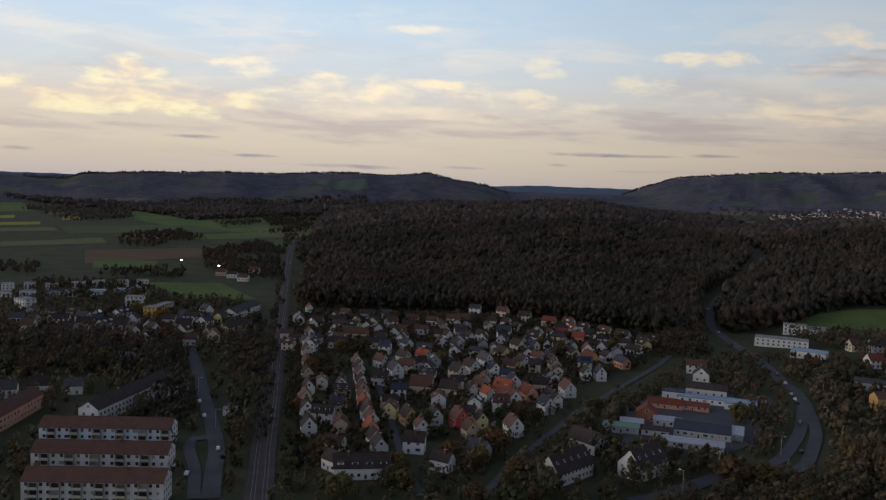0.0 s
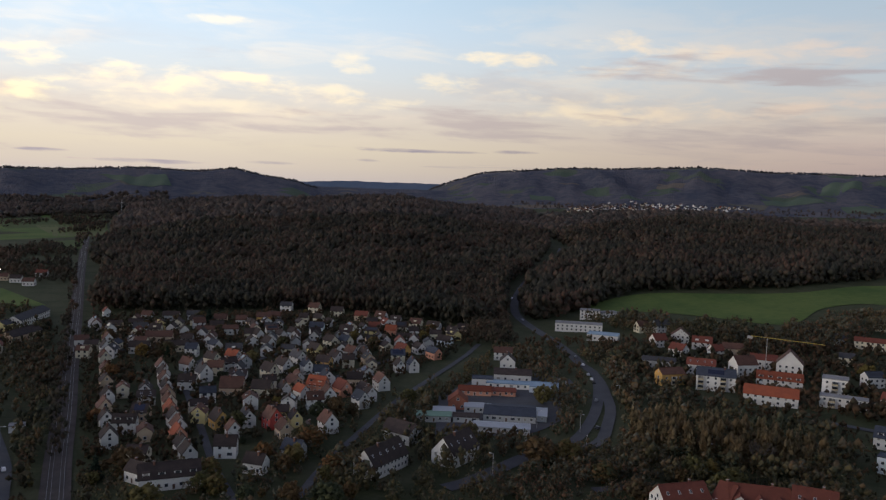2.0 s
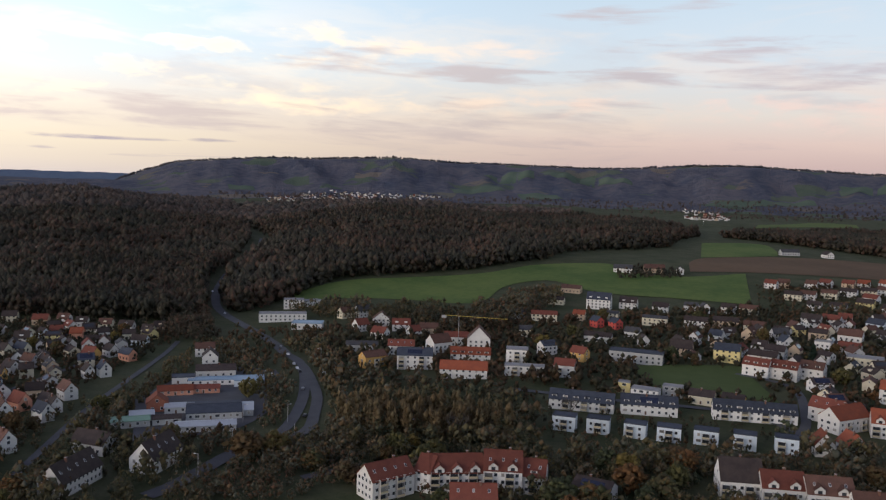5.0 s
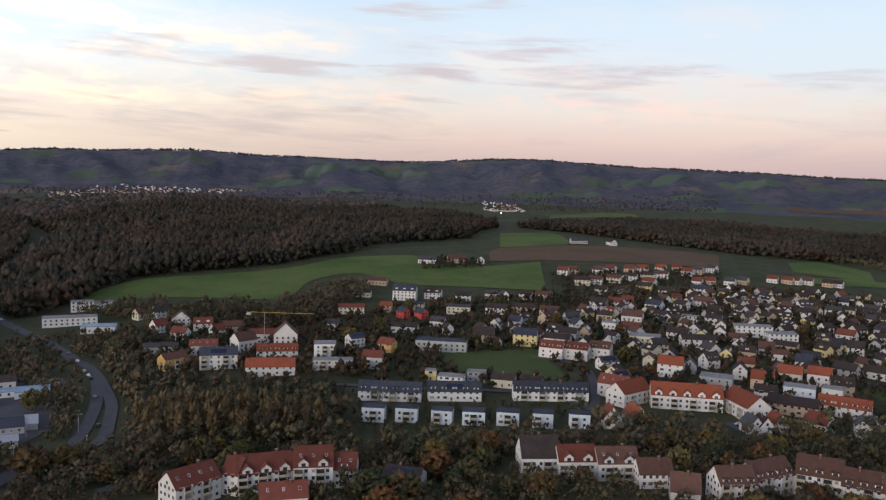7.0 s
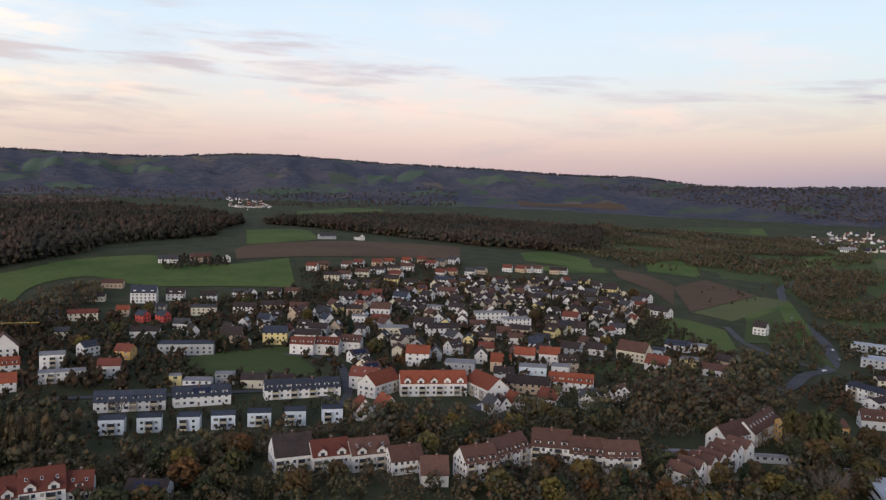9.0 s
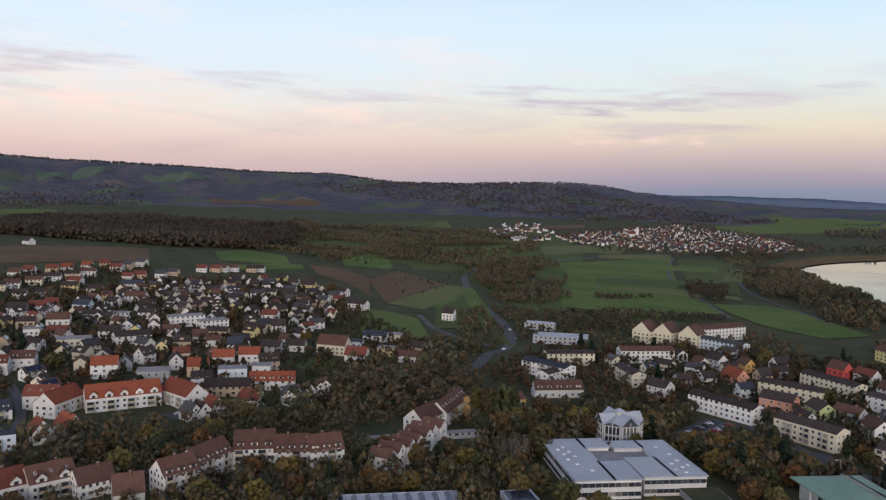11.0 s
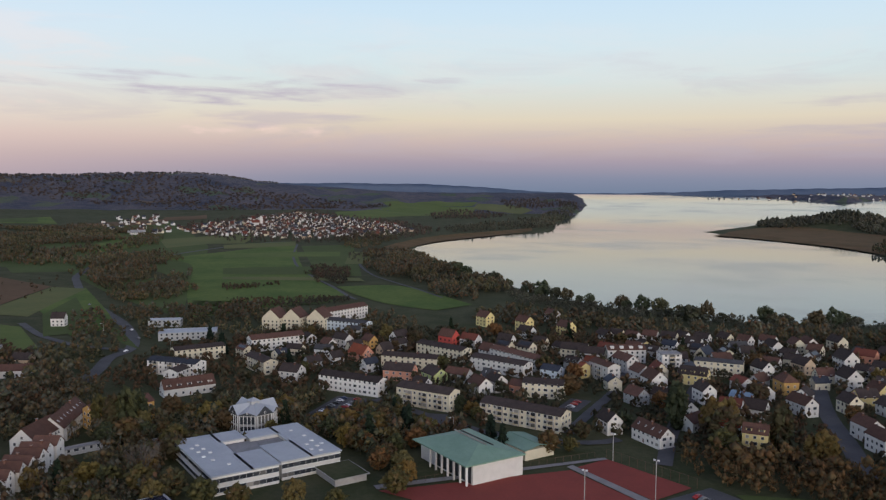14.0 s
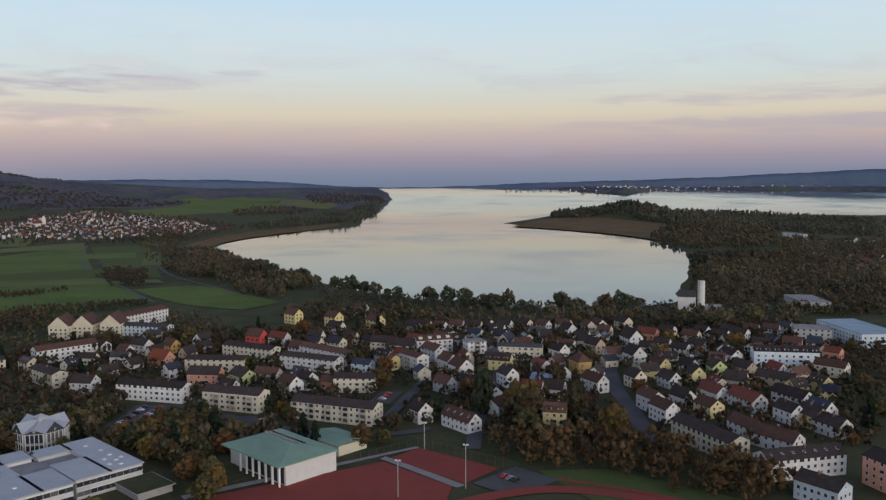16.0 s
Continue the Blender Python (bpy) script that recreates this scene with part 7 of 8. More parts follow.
house(317, -335, 173, 8.4, 15.1, 6.3, 40, "w", "m")
house(347, -403, 161, 10.1, 13.4, 7.2, 45, "w", "d")
house(383, -441, 161, 10.1, 15.1, 8.1, 45, "w", "d")
house(388, -465, 20, 9.2, 13.4, 7.2, 38, "p", "r")
house(309, -360, 166, 8.4, 10.9, 6.3, 42, "c", "d")
house(321, -396, 169, 8.4, 10.9, 6.3, 42, "y", "m")
house(297, -375, 168, 8.4, 11.8, 5.4, 42, "w", "d")
house(273, -330, 165, 8.4, 13.4, 7.2, 38, "w", "m")
house(256, -320, 164, 8.4, 14.3, 7.2, 38, "w", "m")
house(311, -411, 167, 8.4, 10.9, 5.4, 42, "w", "d")
house(293, -394, 147, 8.4, 10.9, 6.3, 45, "y", "d")
house(293, -414, 145, 9.2, 11.8, 7.2, 42, "l", "d")
house(270, -352, 168, 8.4, 12.6, 4.5, 42, "w", "d")
house(267, -374, 165, 8.4, 16.8, 4.5, 40, "w", "r")
house(249, -346, 166, 9.2, 12.6, 5.4, 35, "y", "m")
house(245, -373, 163, 10.1, 20.2, 5.4, 38, "w", "r")
house(285, -430, 164, 8.4, 13.4, 6.3, 40, "b", "d")
house(312, -455, 164, 8.4, 13.4, 6.3, 38, "w", "d")
house(260, -424, 12, 9.2, 21.8, 5.4, 35, "b", "d")
house(234, -397, 170, 9.2, 20.2, 5.4, 38, "w", "d")
house(218, -367, 161, 8.4, 13.4, 6.3, 40, "w", "d")
house(218, -332, 163, 9.2, 16.8, 5.4, 35, "w", "m")
house(207, -369, 159, 9.2, 13.4, 6.3, 40, "y", "d")
house(200, -327, 1, 10.1, 21.8, 5.4, 35, "w", "m")
house(255, -474, 8, 9.2, 18.5, 6.3, 35, "c", "m")
house(273, -509, 8, 8.4, 10.1, 7.2, 35, "p", "r")
house(195, -365, 168, 9.2, 15.1, 5.4, 38, "w", "d")
house(345, -447, 8, 8.4, 11.8, 5.4, 38, "w", "d")
house(347, -468, 7, 8.4, 12.6, 5.4, 38, "g", "d")
house(358, -509, 5, 8.4, 12.6, 5.4, 40, "w", "d")
house(370, -491, 7, 8.4, 12.6, 5.4, 40, "c", "m")
house(354, -525, 4, 8.4, 15.1, 5.4, 40, "w", "d")
house(393, -493, 9, 8.4, 11.8, 5.4, 40, "w", "d")
house(286, -474, 45, 12.3, 39, 10.2, 23, "u", "d", "d")
house(317, -559, 38, 19, 25, 10.6, 0, "g", "f", "B")
terrace(526, -347, 463, -448, 10, 21, 7.7, 11.2, 5.5, 42, "wcw", "dmd")
terrace(441, -433, 430, -489, 4, 173, 8.6, 12, 6.4, 42, "wc", "dm")
terrace(387, -375, 387, -407, 2, 175, 8.6, 12.9, 6.4, 42, "wb", "d")
terrace(372, -514, 344, -576, 5, 3, 7.7, 11.2, 5.5, 42, "wcg", "dmg")
quarter([(717, 444), (814, 394), (835, 323), (945, 275), (936, 221), (870, 165), (764, 125), (678, 145), (570, 143), (474, 138), (445, 169), (497, 213), (463, 230), (401, 223), (447, 275), (430, 295), (482, 341),
         (455, 372), (425, 409), (475, 483), (516, 518), (640, 454)], 20, (20, 65, 110, 155), 5, 150)
quarter([(505, -338), (451, -437), (412, -475), (374, -530), (344, -576), (284, -528), (187, -352), (266, -404), (283, -378), (309, -362), (331, -330), (295, -250), (381, -255), (436, -274), (490, -323)], 17, (25, 70, 115, 160), 6, 75)
quarter([(582, -86), (604, -155), (576, -196), (563, -253), (497, -312), (419, -272), (413, -185), (450, -152), (514, -131), (499, -79)], 19, (20, 110), 8, 26)
quarter([(-110, 560), (-120, 715), (60, 730), (150, 662), (180, 620), (120, 558)], 15, (80, 100, 10, 170), 9, 60, .84)
quarter([(-340, 600), (-230, 560), (-150, 565), (-160, 660), (-330, 720)], 19, (70, 100, 10), 10, 25)
quarter([(-62, 335), (-70, 470), (-40, 560), (60, 560), (130, 560), (60, 455), (0, 370), (-20, 335)], 15, (80, 100, 10, 170), 12, 30, .84)
# ------------------------------------------------------------------ the school, the hall, the sports ground
def thing(name, x, y, rot, label, category, group="", z=None):
    root = new(name)
    root.empty_display_size = .1
    root.matrix_basis = pose(x, y, (height(x, y) if z is None else z) + .2, 0, 0, rot)
    return tagged(root, label, category, group)


def school():
    root = thing("school", 345, -57, 11, "white flat-roofed school with ribbon windows and a courtyard", "school")
    FOOT.append((345, -42, 26)), FOOT.append((344, -74, 26))
    for nm, boxes in (("wing", [(-26, 12, 26, 28), (-26, 1, -5, 12), (14, 1, 26, 12)]), ("wing", [(-24, -27, 22, -14), (-24, -14, -1, -1), (12, -14, 22, -1)])):
        g, rf = Mesh(), Mesh()
        for x0, y0, x1, y1 in boxes:
            g.box(x0, y0, -.8, x1, y1, 7.4)
            rf.box(x0 - .6, y0 - .6, 7.4, x1 + .6, y1 + .6, 7.9)
        wg = part(nm, g.mesh("wing", [WALL["w"]]), root, "white two-storey school wing")
        part("roof", rf.mesh("roof", [ROOF["h"]]), wg, "pale sheet-metal flat roof")
    part("link_roof", Mesh().box(-5, -14, 5.6, 14, 12, 6.1).box(-1, -13, 6.1, 8, -3, 6.35).mesh("link_roof", [ROOF["f"]]), root, "dark flat roof between the wings")
    for x, y in ((-8, 22), (-2, 24), (2, 20), (5, 24), (8, 21), (11, 25), (14, 22), (-16, 18), (-20, -20), (-17, -17), (-14, -21), (-10, -18), (-6, -22), (-12, -24), (2, -22), (12, -20)):
        part("skylight", Mesh().box(-.7, -.7, 0, .7, .7, .35).mesh("skylight", [M["frame"]]), root, "white roof dome", pose(x, y, 7.9))
    def ribbon(x0, y0, x1, y1):
        """A long band of panes between white sills, with posts, on each storey of one face."""
        n = max(3, int(math.hypot(x1 - x0, y1 - y0) / 2.6))
        turn = math.degrees(math.atan2(y1 - y0, x1 - x0))
        step = math.hypot(x1 - x0, y1 - y0) / n
        pane = Mesh().box(.06, -.05, 0, step - .06, 0, 1.75).mesh("pane", [M["glass"]])
        sill = Mesh().box(0, -.3, -.2, step * n, 0, -.04).box(0, -.3, 1.8, step * n, 0, 1.96).mesh("sill", [M["frame"]])
        for z in (1.0, 4.7):
            part("sill", sill, root, "white metal sill band", pose(x0, y0, z, 0, 0, turn))
            for k in range(n):
                part("pane", pane, root, "", pose(x0 + (x1 - x0) * k / n, y0 + (y1 - y0) * k / n, z, 0, 0, turn))

    ribbon(-26, 28, -26, 1), ribbon(-24, -1, -24, -27), ribbon(-24, -27, 22, -27), ribbon(26, 28, -26, 28)
    part("annex", Mesh().box(-42, -30, -.5, -24, -16, 2.6).box(-43, -31, 2.6, -24, -15, 2.9).mesh("annex", [M["concrete"]]), root, "low annex with a pale rim")
    part("roof_lawn", Mesh().box(-42.6, -30.6, 2.9, -24.4, -15.4, 3.0).mesh("roof_lawn", [M["ground"]]), root, "dark planted roof")
    part("pavilion_roof", Mesh().box(30, 18, -.5, 48, 32, 3.4).mesh("pavilion_roof", [M["concrete"]]), root, "low grey pavilion")


school()


def library():
    root = thing("library", 399, -64, 20, "eight-sided grey and white school building with gabled roofs", "building")
    FOOT.append((399, -64, 13))
    n, r0 = 8, 11.5
    ring = [(r0 * math.cos(math.pi * (2 * i + 1) / n), r0 * math.sin(math.pi * (2 * i + 1) / n)) for i in range(n)]
    v = [(a, b, -.8) for a, b in ring] + [(a, b, 8.6) for a, b in ring]
    part("wall", Mesh().add(v, [(i, (i + 1) % n, n + (i + 1) % n, n + i) for i in range(n)] + [tuple(range(n, 2 * n))]).mesh("wall", [M["concrete"]]), root)
    glazing = Mesh().box(-3.6, 0, 1.0, 3.6, .06, 3.2).box(-3.6, 0, 4.4, 3.6, .06, 8.0).mesh("glazing", [M["glass"]])
    post = Mesh().box(-.14, 0, .6, .14, .3, 8.3).mesh("post", [M["frame"]])
    for i in range(n):
        (ax, ay), (bx, by) = ring[i], ring[(i + 1) % n]
        mx, my = (ax + bx) / 2 * 1.06, (ay + by) / 2 * 1.06
        ax, ay, bx, by = ax * 1.06, ay * 1.06, bx * 1.06, by * 1.06
        top = 13.0 if i % 2 else 10.4
        g = Mesh().add([(ax, ay, 8.61), (bx, by, 8.61), (mx, my, top), (0, 0, 12.6)], [(0, 2, 3), (2, 1, 3)])
        part("roof", g.mesh("roof", [ROOF["h"]]), root, "pale grey gabled roof facet")
        part("gable", Mesh().add([(ax * .985, ay * .985, 8.6), (bx * .985, by * .985, 8.6), (mx * .985, my * .985, top - .15)], [(0, 1, 2)]).mesh("gable", [M["glass"]]), root, "glazed gable")
        turn = math.degrees(math.atan2(my, mx)) - 90
        c, s, rr = math.cos(radians(turn)), math.sin(radians(turn)), r0 * math.cos(math.pi / n)
        part("glazing", glazing, root, "tall dark glazing", pose(-s * rr, c * rr, 0, 0, 0, turn))
        for k in (-3.7, -1.85, 0, 1.85, 3.7):
            part("post", post, root, "slim white post", pose(-s * rr + c * k, c * rr + s * k, 0, 0, 0, turn))
        part("window", WIN["n"], root, m=pose(mx * .99, my * .99, 9.2, 0, 0, turn))
    part("lantern", Mesh().box(-2.2, -2.2, 11.6, 2.2, 2.2, 13.4).mesh("lantern", [WALL["g"]]), root)
    part("lantern_roof", Mesh().add([(-2.6, -2.6, 13.4), (2.6, -2.6, 13.4), (2.6, 2.6, 13.4), (-2.6, 2.6, 13.4), (0, 0, 15)], [(0, 1, 4), (1, 2, 4), (2, 3, 4), (3, 0, 4), (3, 2, 1, 0)]).mesh("lantern_roof", [ROOF["h"]]), root)


library()


def sports_hall():
    root = thing("sports_hall", 309, -139, 10, "white sports hall with a green copper roof and a colonnade", "sports hall")
    FOOT.append((309, -139, 24))
    l, w, e, rise = 40, 28, 8.2, 3.6
    part("wall", Mesh().box(-l / 2, -w / 2, -.8, l / 2, w / 2 - 3, e).mesh("wall", [WALL["w"]]), root)
    g = Mesh()
    o = .9
    v = [(-l / 2 - o, -w / 2 - o, e), (l / 2 + o, -w / 2 - o, e), (l / 2 + o, w / 2 + o, e), (-l / 2 - o, w / 2 + o, e)]
    v += [(a, b, c + .5) for a, b, c in v] + [(-l / 2 + 12, 0, e + rise), (l / 2 - 12, 0, e + rise)]
    g.add(v, [(3, 2, 1, 0), (0, 1, 5, 4), (1, 2, 6, 5), (2, 3, 7, 6), (3, 0, 4, 7), (4, 5, 9, 8), (5, 6, 9), (6, 7, 8, 9), (7, 4, 8)])
    part("roof", g.mesh("roof", [ROOF["t"]]), root, "green patinated copper roof")
    for k in range(2):
        part("roof_light", Mesh().box(-12, -.5, 0, 12, .5, .3).mesh("roof_light", [M["glass"]]), root, "long dark roof light", pose(3, -3.2 - k * 3.4, e + rise - .55 - k * .75) @ pose(0, 0, 0, 14))
    for i in range(7):
        part("column", Mesh().box(-.35, -.35, -.6, .35, .35, e).mesh("column", [WALL["w"]]), root, "slim white column", pose(-l / 2 + .6 + i * 4.6, w / 2 - .4, 0))
        if i < 6:
            part("glazing", Mesh().box(-1.9, 0, .4, 1.9, .06, e - .8).mesh("glazing", [M["glass"]]), root, "tall window", pose(-l / 2 + 2.9 + i * 4.6, w / 2 - 3, 0))
    low = thing("changing_rooms", 318, -171, 10, "low cream building with a green roof beside the hall", "building")
    FOOT.append((318, -171, 12))
    part("wall", Mesh().box(-11, -8, -.6, 11, 8, 4.2).mesh("wall", [WALL["c"]]), low)
    part("roof", gable_roof(16, 22, 4.2, 1.4).mesh("roof", [ROOF["t"]]), low, "green copper roof")


sports_hall()


def flat_patch(name, quad, mat, lift, label, category="court"):
    a, b, c, d = quad
    return strip(name, [a, b], [d, c], mat, lift, label, category, 6.0)


flat_patch("court_clay", [(296, -95), (288, -177), (248, -183.5), (215, -150)], M["clay"], .35, "red synthetic sports court")
flat_patch("court_clay", [(290, -181), (294, -199), (252.5, -211), (247.5, -189)], M["clay"], .35, "red synthetic sports court")
flat_patch("path", [(292, -177.5), (293, -181), (246, -188.5), (246, -184)], M["paving"], .4, "pale path between two courts", "path")
flat_patch("path", [(302, -95), (296, -199), (293.5, -199), (297.5, -95)], M["paving"], .4, "pale path along the courts", "path")
flat_patch("yard", [(246, -192), (250, -218), (228, -222), (226, -196)], M["asphalt"], .38, "asphalt yard beside the track", "yard")
flat_patch("grass_pitch", [(241, -222), (226, -246), (150, -270), (190, -215)], M["meadow_dark"], .3, "dark green grass pitch", "pitch")
road([(262, -120), (236, -165), (231, -192), (222, -214), (200, -232), (170, -246)], 7, "running_track", M["clay"], .42, "red curved running track", "track", 4)
road([(229, -222), (200, -238), (180, -246)], 2.5, "running_track", M["clay"], .46, "red straight of a jumping pit", "track", 4)
ROADS.append((np.array([(292, -177), (270, -180), (250, -185), (292, -198), (255, -208), (230, -190), (235, -215), (225, -235), (205, -235), (270, -150), (255, -165), (280, -140), (240, -175)]), 26))


def fence(x0, y0, x1, y1, tall, label):
    n = max(2, int(math.hypot(x1 - x0, y1 - y0) / 4))
    root = thing("fence", x0, y0, math.degrees(math.atan2(y1 - y0, x1 - x0)), label, "fence")
    step = math.hypot(x1 - x0, y1 - y0) / n
    post = Mesh().box(-.06, -.06, -.4, .06, .06, tall).mesh("post", [M["frame_dark"]])
    rail = Mesh().box(0, -.03, tall - .12, step, .03, tall - .04).mesh("rail", [M["frame_dark"]])
    for i in range(n + 1):
        part("post", post, root, m=pose(i * step, 0, 0))
        if i < n:
            part("rail", rail, root, m=pose(i * step, 0, 0))


fence(296, -200, 252, -213, 4, "tall green mesh fence behind the court")
fence(299, -100, 299, -196, 2.2, "low fence along the courts")


def floodlight(x, y, tall=17):
    root = thing("floodlight", x, y, 40, "slim grey floodlight mast beside the courts", "light pole", "floodlights")
    part("pole", Mesh().box(-.14, -.14, -.4, .14, .14, tall).mesh("pole", [M["concrete"]]), root)
    for k in (-.7, .7):
        part("lamp_head", Mesh().box(-.45, -.2, 0, .45, .2, .5).mesh("lamp_head", [M["frame"]]), root, "unlit lamp head", pose(k, 0, tall))


floodlight(244, -187), floodlight(252, -161, 14), floodlight(291, -200, 12)


def workshop():
    root = thing("workshop_hall", 285, 32, 103, "low hall with a pale roof and dark roof lights", "hall")
    FOOT.append((285, 32, 27))
    part("wall", Mesh().box(-24, -13, -.6, 24, 13, 5.4).mesh("wall", [WALL["g"]]), root)
    part("roof", flat_roof(26, 48, 5.4).mesh("roof", [ROOF["h"]]), root, "pale blue-grey metal roof")
    for i in range(9):
        part("roof_light", Mesh().box(-.9, -5, 0, .9, 5, .7).mesh("roof_light", [M["solar"]]), root, "dark roof light", pose(-20 + i * 5, -6, 5.65) @ pose(0, 0, 0, 0, 12))
    low = thing("garage_block", 299, -14, 106, "small flat building with a white rim and solar roof", "building")
    FOOT.append((299, -14, 13))
    part("wall", Mesh().box(-6, -11, -.6, 6, 11, 4.2).mesh("wall", [WALL["w"]]), low)
    part("roof", flat_roof(22, 12, 4.2).mesh("roof", [ROOF["h"]]), low, "white-rimmed flat roof")
    for i in range(9):
        part("solar_panel", Mesh().box(-5, -.95, 0, 5, .95, .1).mesh("solar_panel", [M["solar"]]), low, "row of dark solar panels", pose(0, -9 + i * 2.25, 4.75))


workshop()


def lake_tower():
    root = thing("malt_house", 462, -606, 35, "white gabled mill with a tall round silo by the lake", "mill")
    FOOT.append((462, -606, 16))
    part("wall", prism(9, 15, 13, 5).mesh("wall", [WALL["w"]]), root)
    part("roof", gable_roof(9, 15, 13, 5).mesh("roof", [ROOF["g"]]), root)
    n = 20
    v = [(3.2 * math.cos(2 * math.pi * i / n), 3.2 * math.sin(2 * math.pi * i / n), z) for z in (-1, 26) for i in range(n)]
    part("silo", Mesh().add(v, [(i, (i + 1) % n, n + (i + 1) % n, n + i) for i in range(n)] + [tuple(range(n, 2 * n))]).mesh("silo", [WALL["w"]]), root, "tall round white silo", pose(-12, -9, 0))
    part("annex", Mesh().box(-30, -18, -1, -10, -6, 4).mesh("annex", [M["concrete"]]), root, "low grey annex")
    for z in (3, 7, 11):
        for k in (-4, 0, 4):
            part("window", WIN["s"], root, m=pose(-7.5, k * .7, z, 0, 0, 90))


lake_tower()
house(405, -705, 140, 26, 46, 8, 4, "g", "f", "", "works_hall", "low grey works hall near the harbour", "hall")
house(300, -592, 148, 30, 60, 10, 4, "u", "b", "", "works_hall", "long pale blue works hall with flat roof", "hall")
house(868, -1465, 155, 14, 66, 11, 4, "w", "f", "", "clinic", "long white lakeside clinic among trees", "clinic")


def radio_mast(x, y, tall):
    root = thing("radio_mast", x, y, 0, "slim grey lattice mast among the woods", "mast")
    for a, b in ((-1, -1), (1, -1), (0, 1.2)):
        part("leg", Mesh().add([(a * 1.5 - .2, b * 1.5, -1), (a * 1.5 + .2, b * 1.5, -1), (a * 1.5, b * 1.5 + .3, -1), (a * .4 - .2, b * .4, tall), (a * .4 + .2, b * .4, tall), (a * .4, b * .4 + .3, tall)],
                               [(0, 1, 4, 3), (1, 2, 5, 4), (2, 0, 3, 5), (3, 4, 5)]).mesh("leg", [M["concrete"]]), root)
    part("platform", Mesh().box(-2, -2, tall - 8, 2, 2, tall - 6).mesh("platform", [M["concrete"]]), root)


radio_mast(-310, 2160, 42)


def crane():
    root = thing("tower_crane", 322, 452, 0, "yellow tower crane over a building site", "crane")
    y = mottled("crane_paint", (.36, .27, .05), (.3, .22, .04), 1, 6, .6, .4)
    part("mast", Mesh().box(-.14, -.14, -.5, .14, .14, 26).mesh("mast", [M["concrete"]]), root)
    part("jib", Mesh().box(-10, -.16, 26, 34, .16, 26.35).mesh("jib", [y]), root, "", pose(0, 0, 0, 0, 0, -48))
    part("counterweight", Mesh().box(-12, -1, 24.4, -9, 1, 26).mesh("counterweight", [M["concrete"]]), root, "", pose(0, 0, 0, 0, 0, -48))


crane()


# ------------------------------------------------------------------ farms and villages in the distance
def hamlet(poly, gap, seed, w=(6.5, 9), roofs="ddmmrgs", far=True):
    rng = random.Random(seed)
    for px, py in scatter(poly, gap, seed).tolist():
        if rng.random() < .84:
            far_house(px, py, rng.uniform(0, 180), rng.uniform(*w), rng.uniform(8, 12), rng.choice((3.5, 4.2, 5)), rng.choice((42, 48)), rng.choice("wwwwcgb"), rng.choice(roofs), "", 1.0)


for fx_, fy_, fr_, fw_, fl_, fwall_, froof_ in ((722, 680, 130, 10, 22, "w", "g"), (756, 662, 140, 11, 24, "b", "m"), (776, 640, 40, 9, 12, "w", "d"), 
                                              (1112, 716, 150, 10, 28, "g", "g"), (1150, 678, 60, 11, 17, "w", "d"), (1850, -60, 80, 14, 30, "w", "f")):
    house(fx_, fy_, fr_, fw_, fl_, 5, 38, fwall_, froof_, "c")
hamlet([(980, 2500), (1126, 2754), (1397, 3018), (1607, 2897), (1837, 2712), (1600, 2560), (1250, 2480)], 33, 31)
hamlet([(1750, 1420), (2300, 1900), (2330, 1780), (2026, 1478)], 36, 32)
hamlet([(1994, -150), (2154, -210), (2243, -310), (2446, -440), (2700, -600), (2400, -663), (2120, -720), (1877, -700), (1735, -590), (1690, -400), (1780, -240), (1896, -160)], 25, 33)
hamlet(sector(130, 142, 4150, 4330), 55, 34)
hamlet(sector(137, 152, 4420, 4600), 60, 35)
hamlet([(690, -1200), (569, -1200), (480, -1015), (590, -1045)], 32, 36)
hamlet([(830, -1470), (730, -1500), (740, -1400), (800, -1380)], 34, 37)
hamlet([(2393, 20), (2560, -150), (1960, -165), (1790, -75), (2055, 5)], 42, 38)
far_house(2120, -365, 20, 9, 9, 22, 45, "w", "d", "", 1.0)
far_house(2112, -350, 110, 12, 24, 9, 45, "w", "r", "", 1.0)
tagged(new("distant_houses", grid_mesh("distant_houses", FAR.v, FAR.f, [WALL[k] for k in WALL] + [ROOF[k] for k in ROOF] + [M["glass"]], False, FAR.i)),
       "many small white houses with dark and red roofs", "houses", kind="stuff")


# ------------------------------------------------------------------ rails, lamps, cars
def rails():
    p = resample(RAIL, 160)[0]
    for k in (-2.9, -1.45, 1.45, 2.9):
        a, b = offset(p, k + .06), offset(p, k - .06)
        z = terrain(p[:, 0], p[:, 1]) + .62
        n = len(p)
        v = np.concatenate([np.c_[a, z], np.c_[b, z], np.c_[a, z - .16], np.c_[b, z - .16]])
        q = [(i, i + 1, n + i + 1, n + i) for i in range(n - 1)] + [(2 * n + i, 2 * n + i + 1, i + 1, i) for i in range(n - 1)] + [(n + i, n + i + 1, 3 * n + i + 1, 3 * n + i) for i in range(n - 1)]
        tagged(new("rail", grid_mesh("rail", v, q, M["steel"])), "worn steel rail on the ballast bed", "rail", kind="structure")


rails()
pole_me = Mesh().box(-.09, -.09, -.4, .09, .09, 9).mesh("pole", [M["concrete"]])
arm_me = Mesh().box(0, -.06, 8.9, 1.8, .06, 9.02).mesh("arm", [M["concrete"]])
head_me = Mesh().box(1.4, -.2, 8.75, 2.3, .2, 8.9).mesh("lamp_head", [M["frame"]])


def street_lamp(x, y, rot):
    root = thing("street_lamp", x, y, rot, "grey street lamp post beside the road, unlit", "street lamp", "street lamps")
    part("pole", pole_me, root), part("arm", arm_me, root), part("lamp_head", head_me, root)


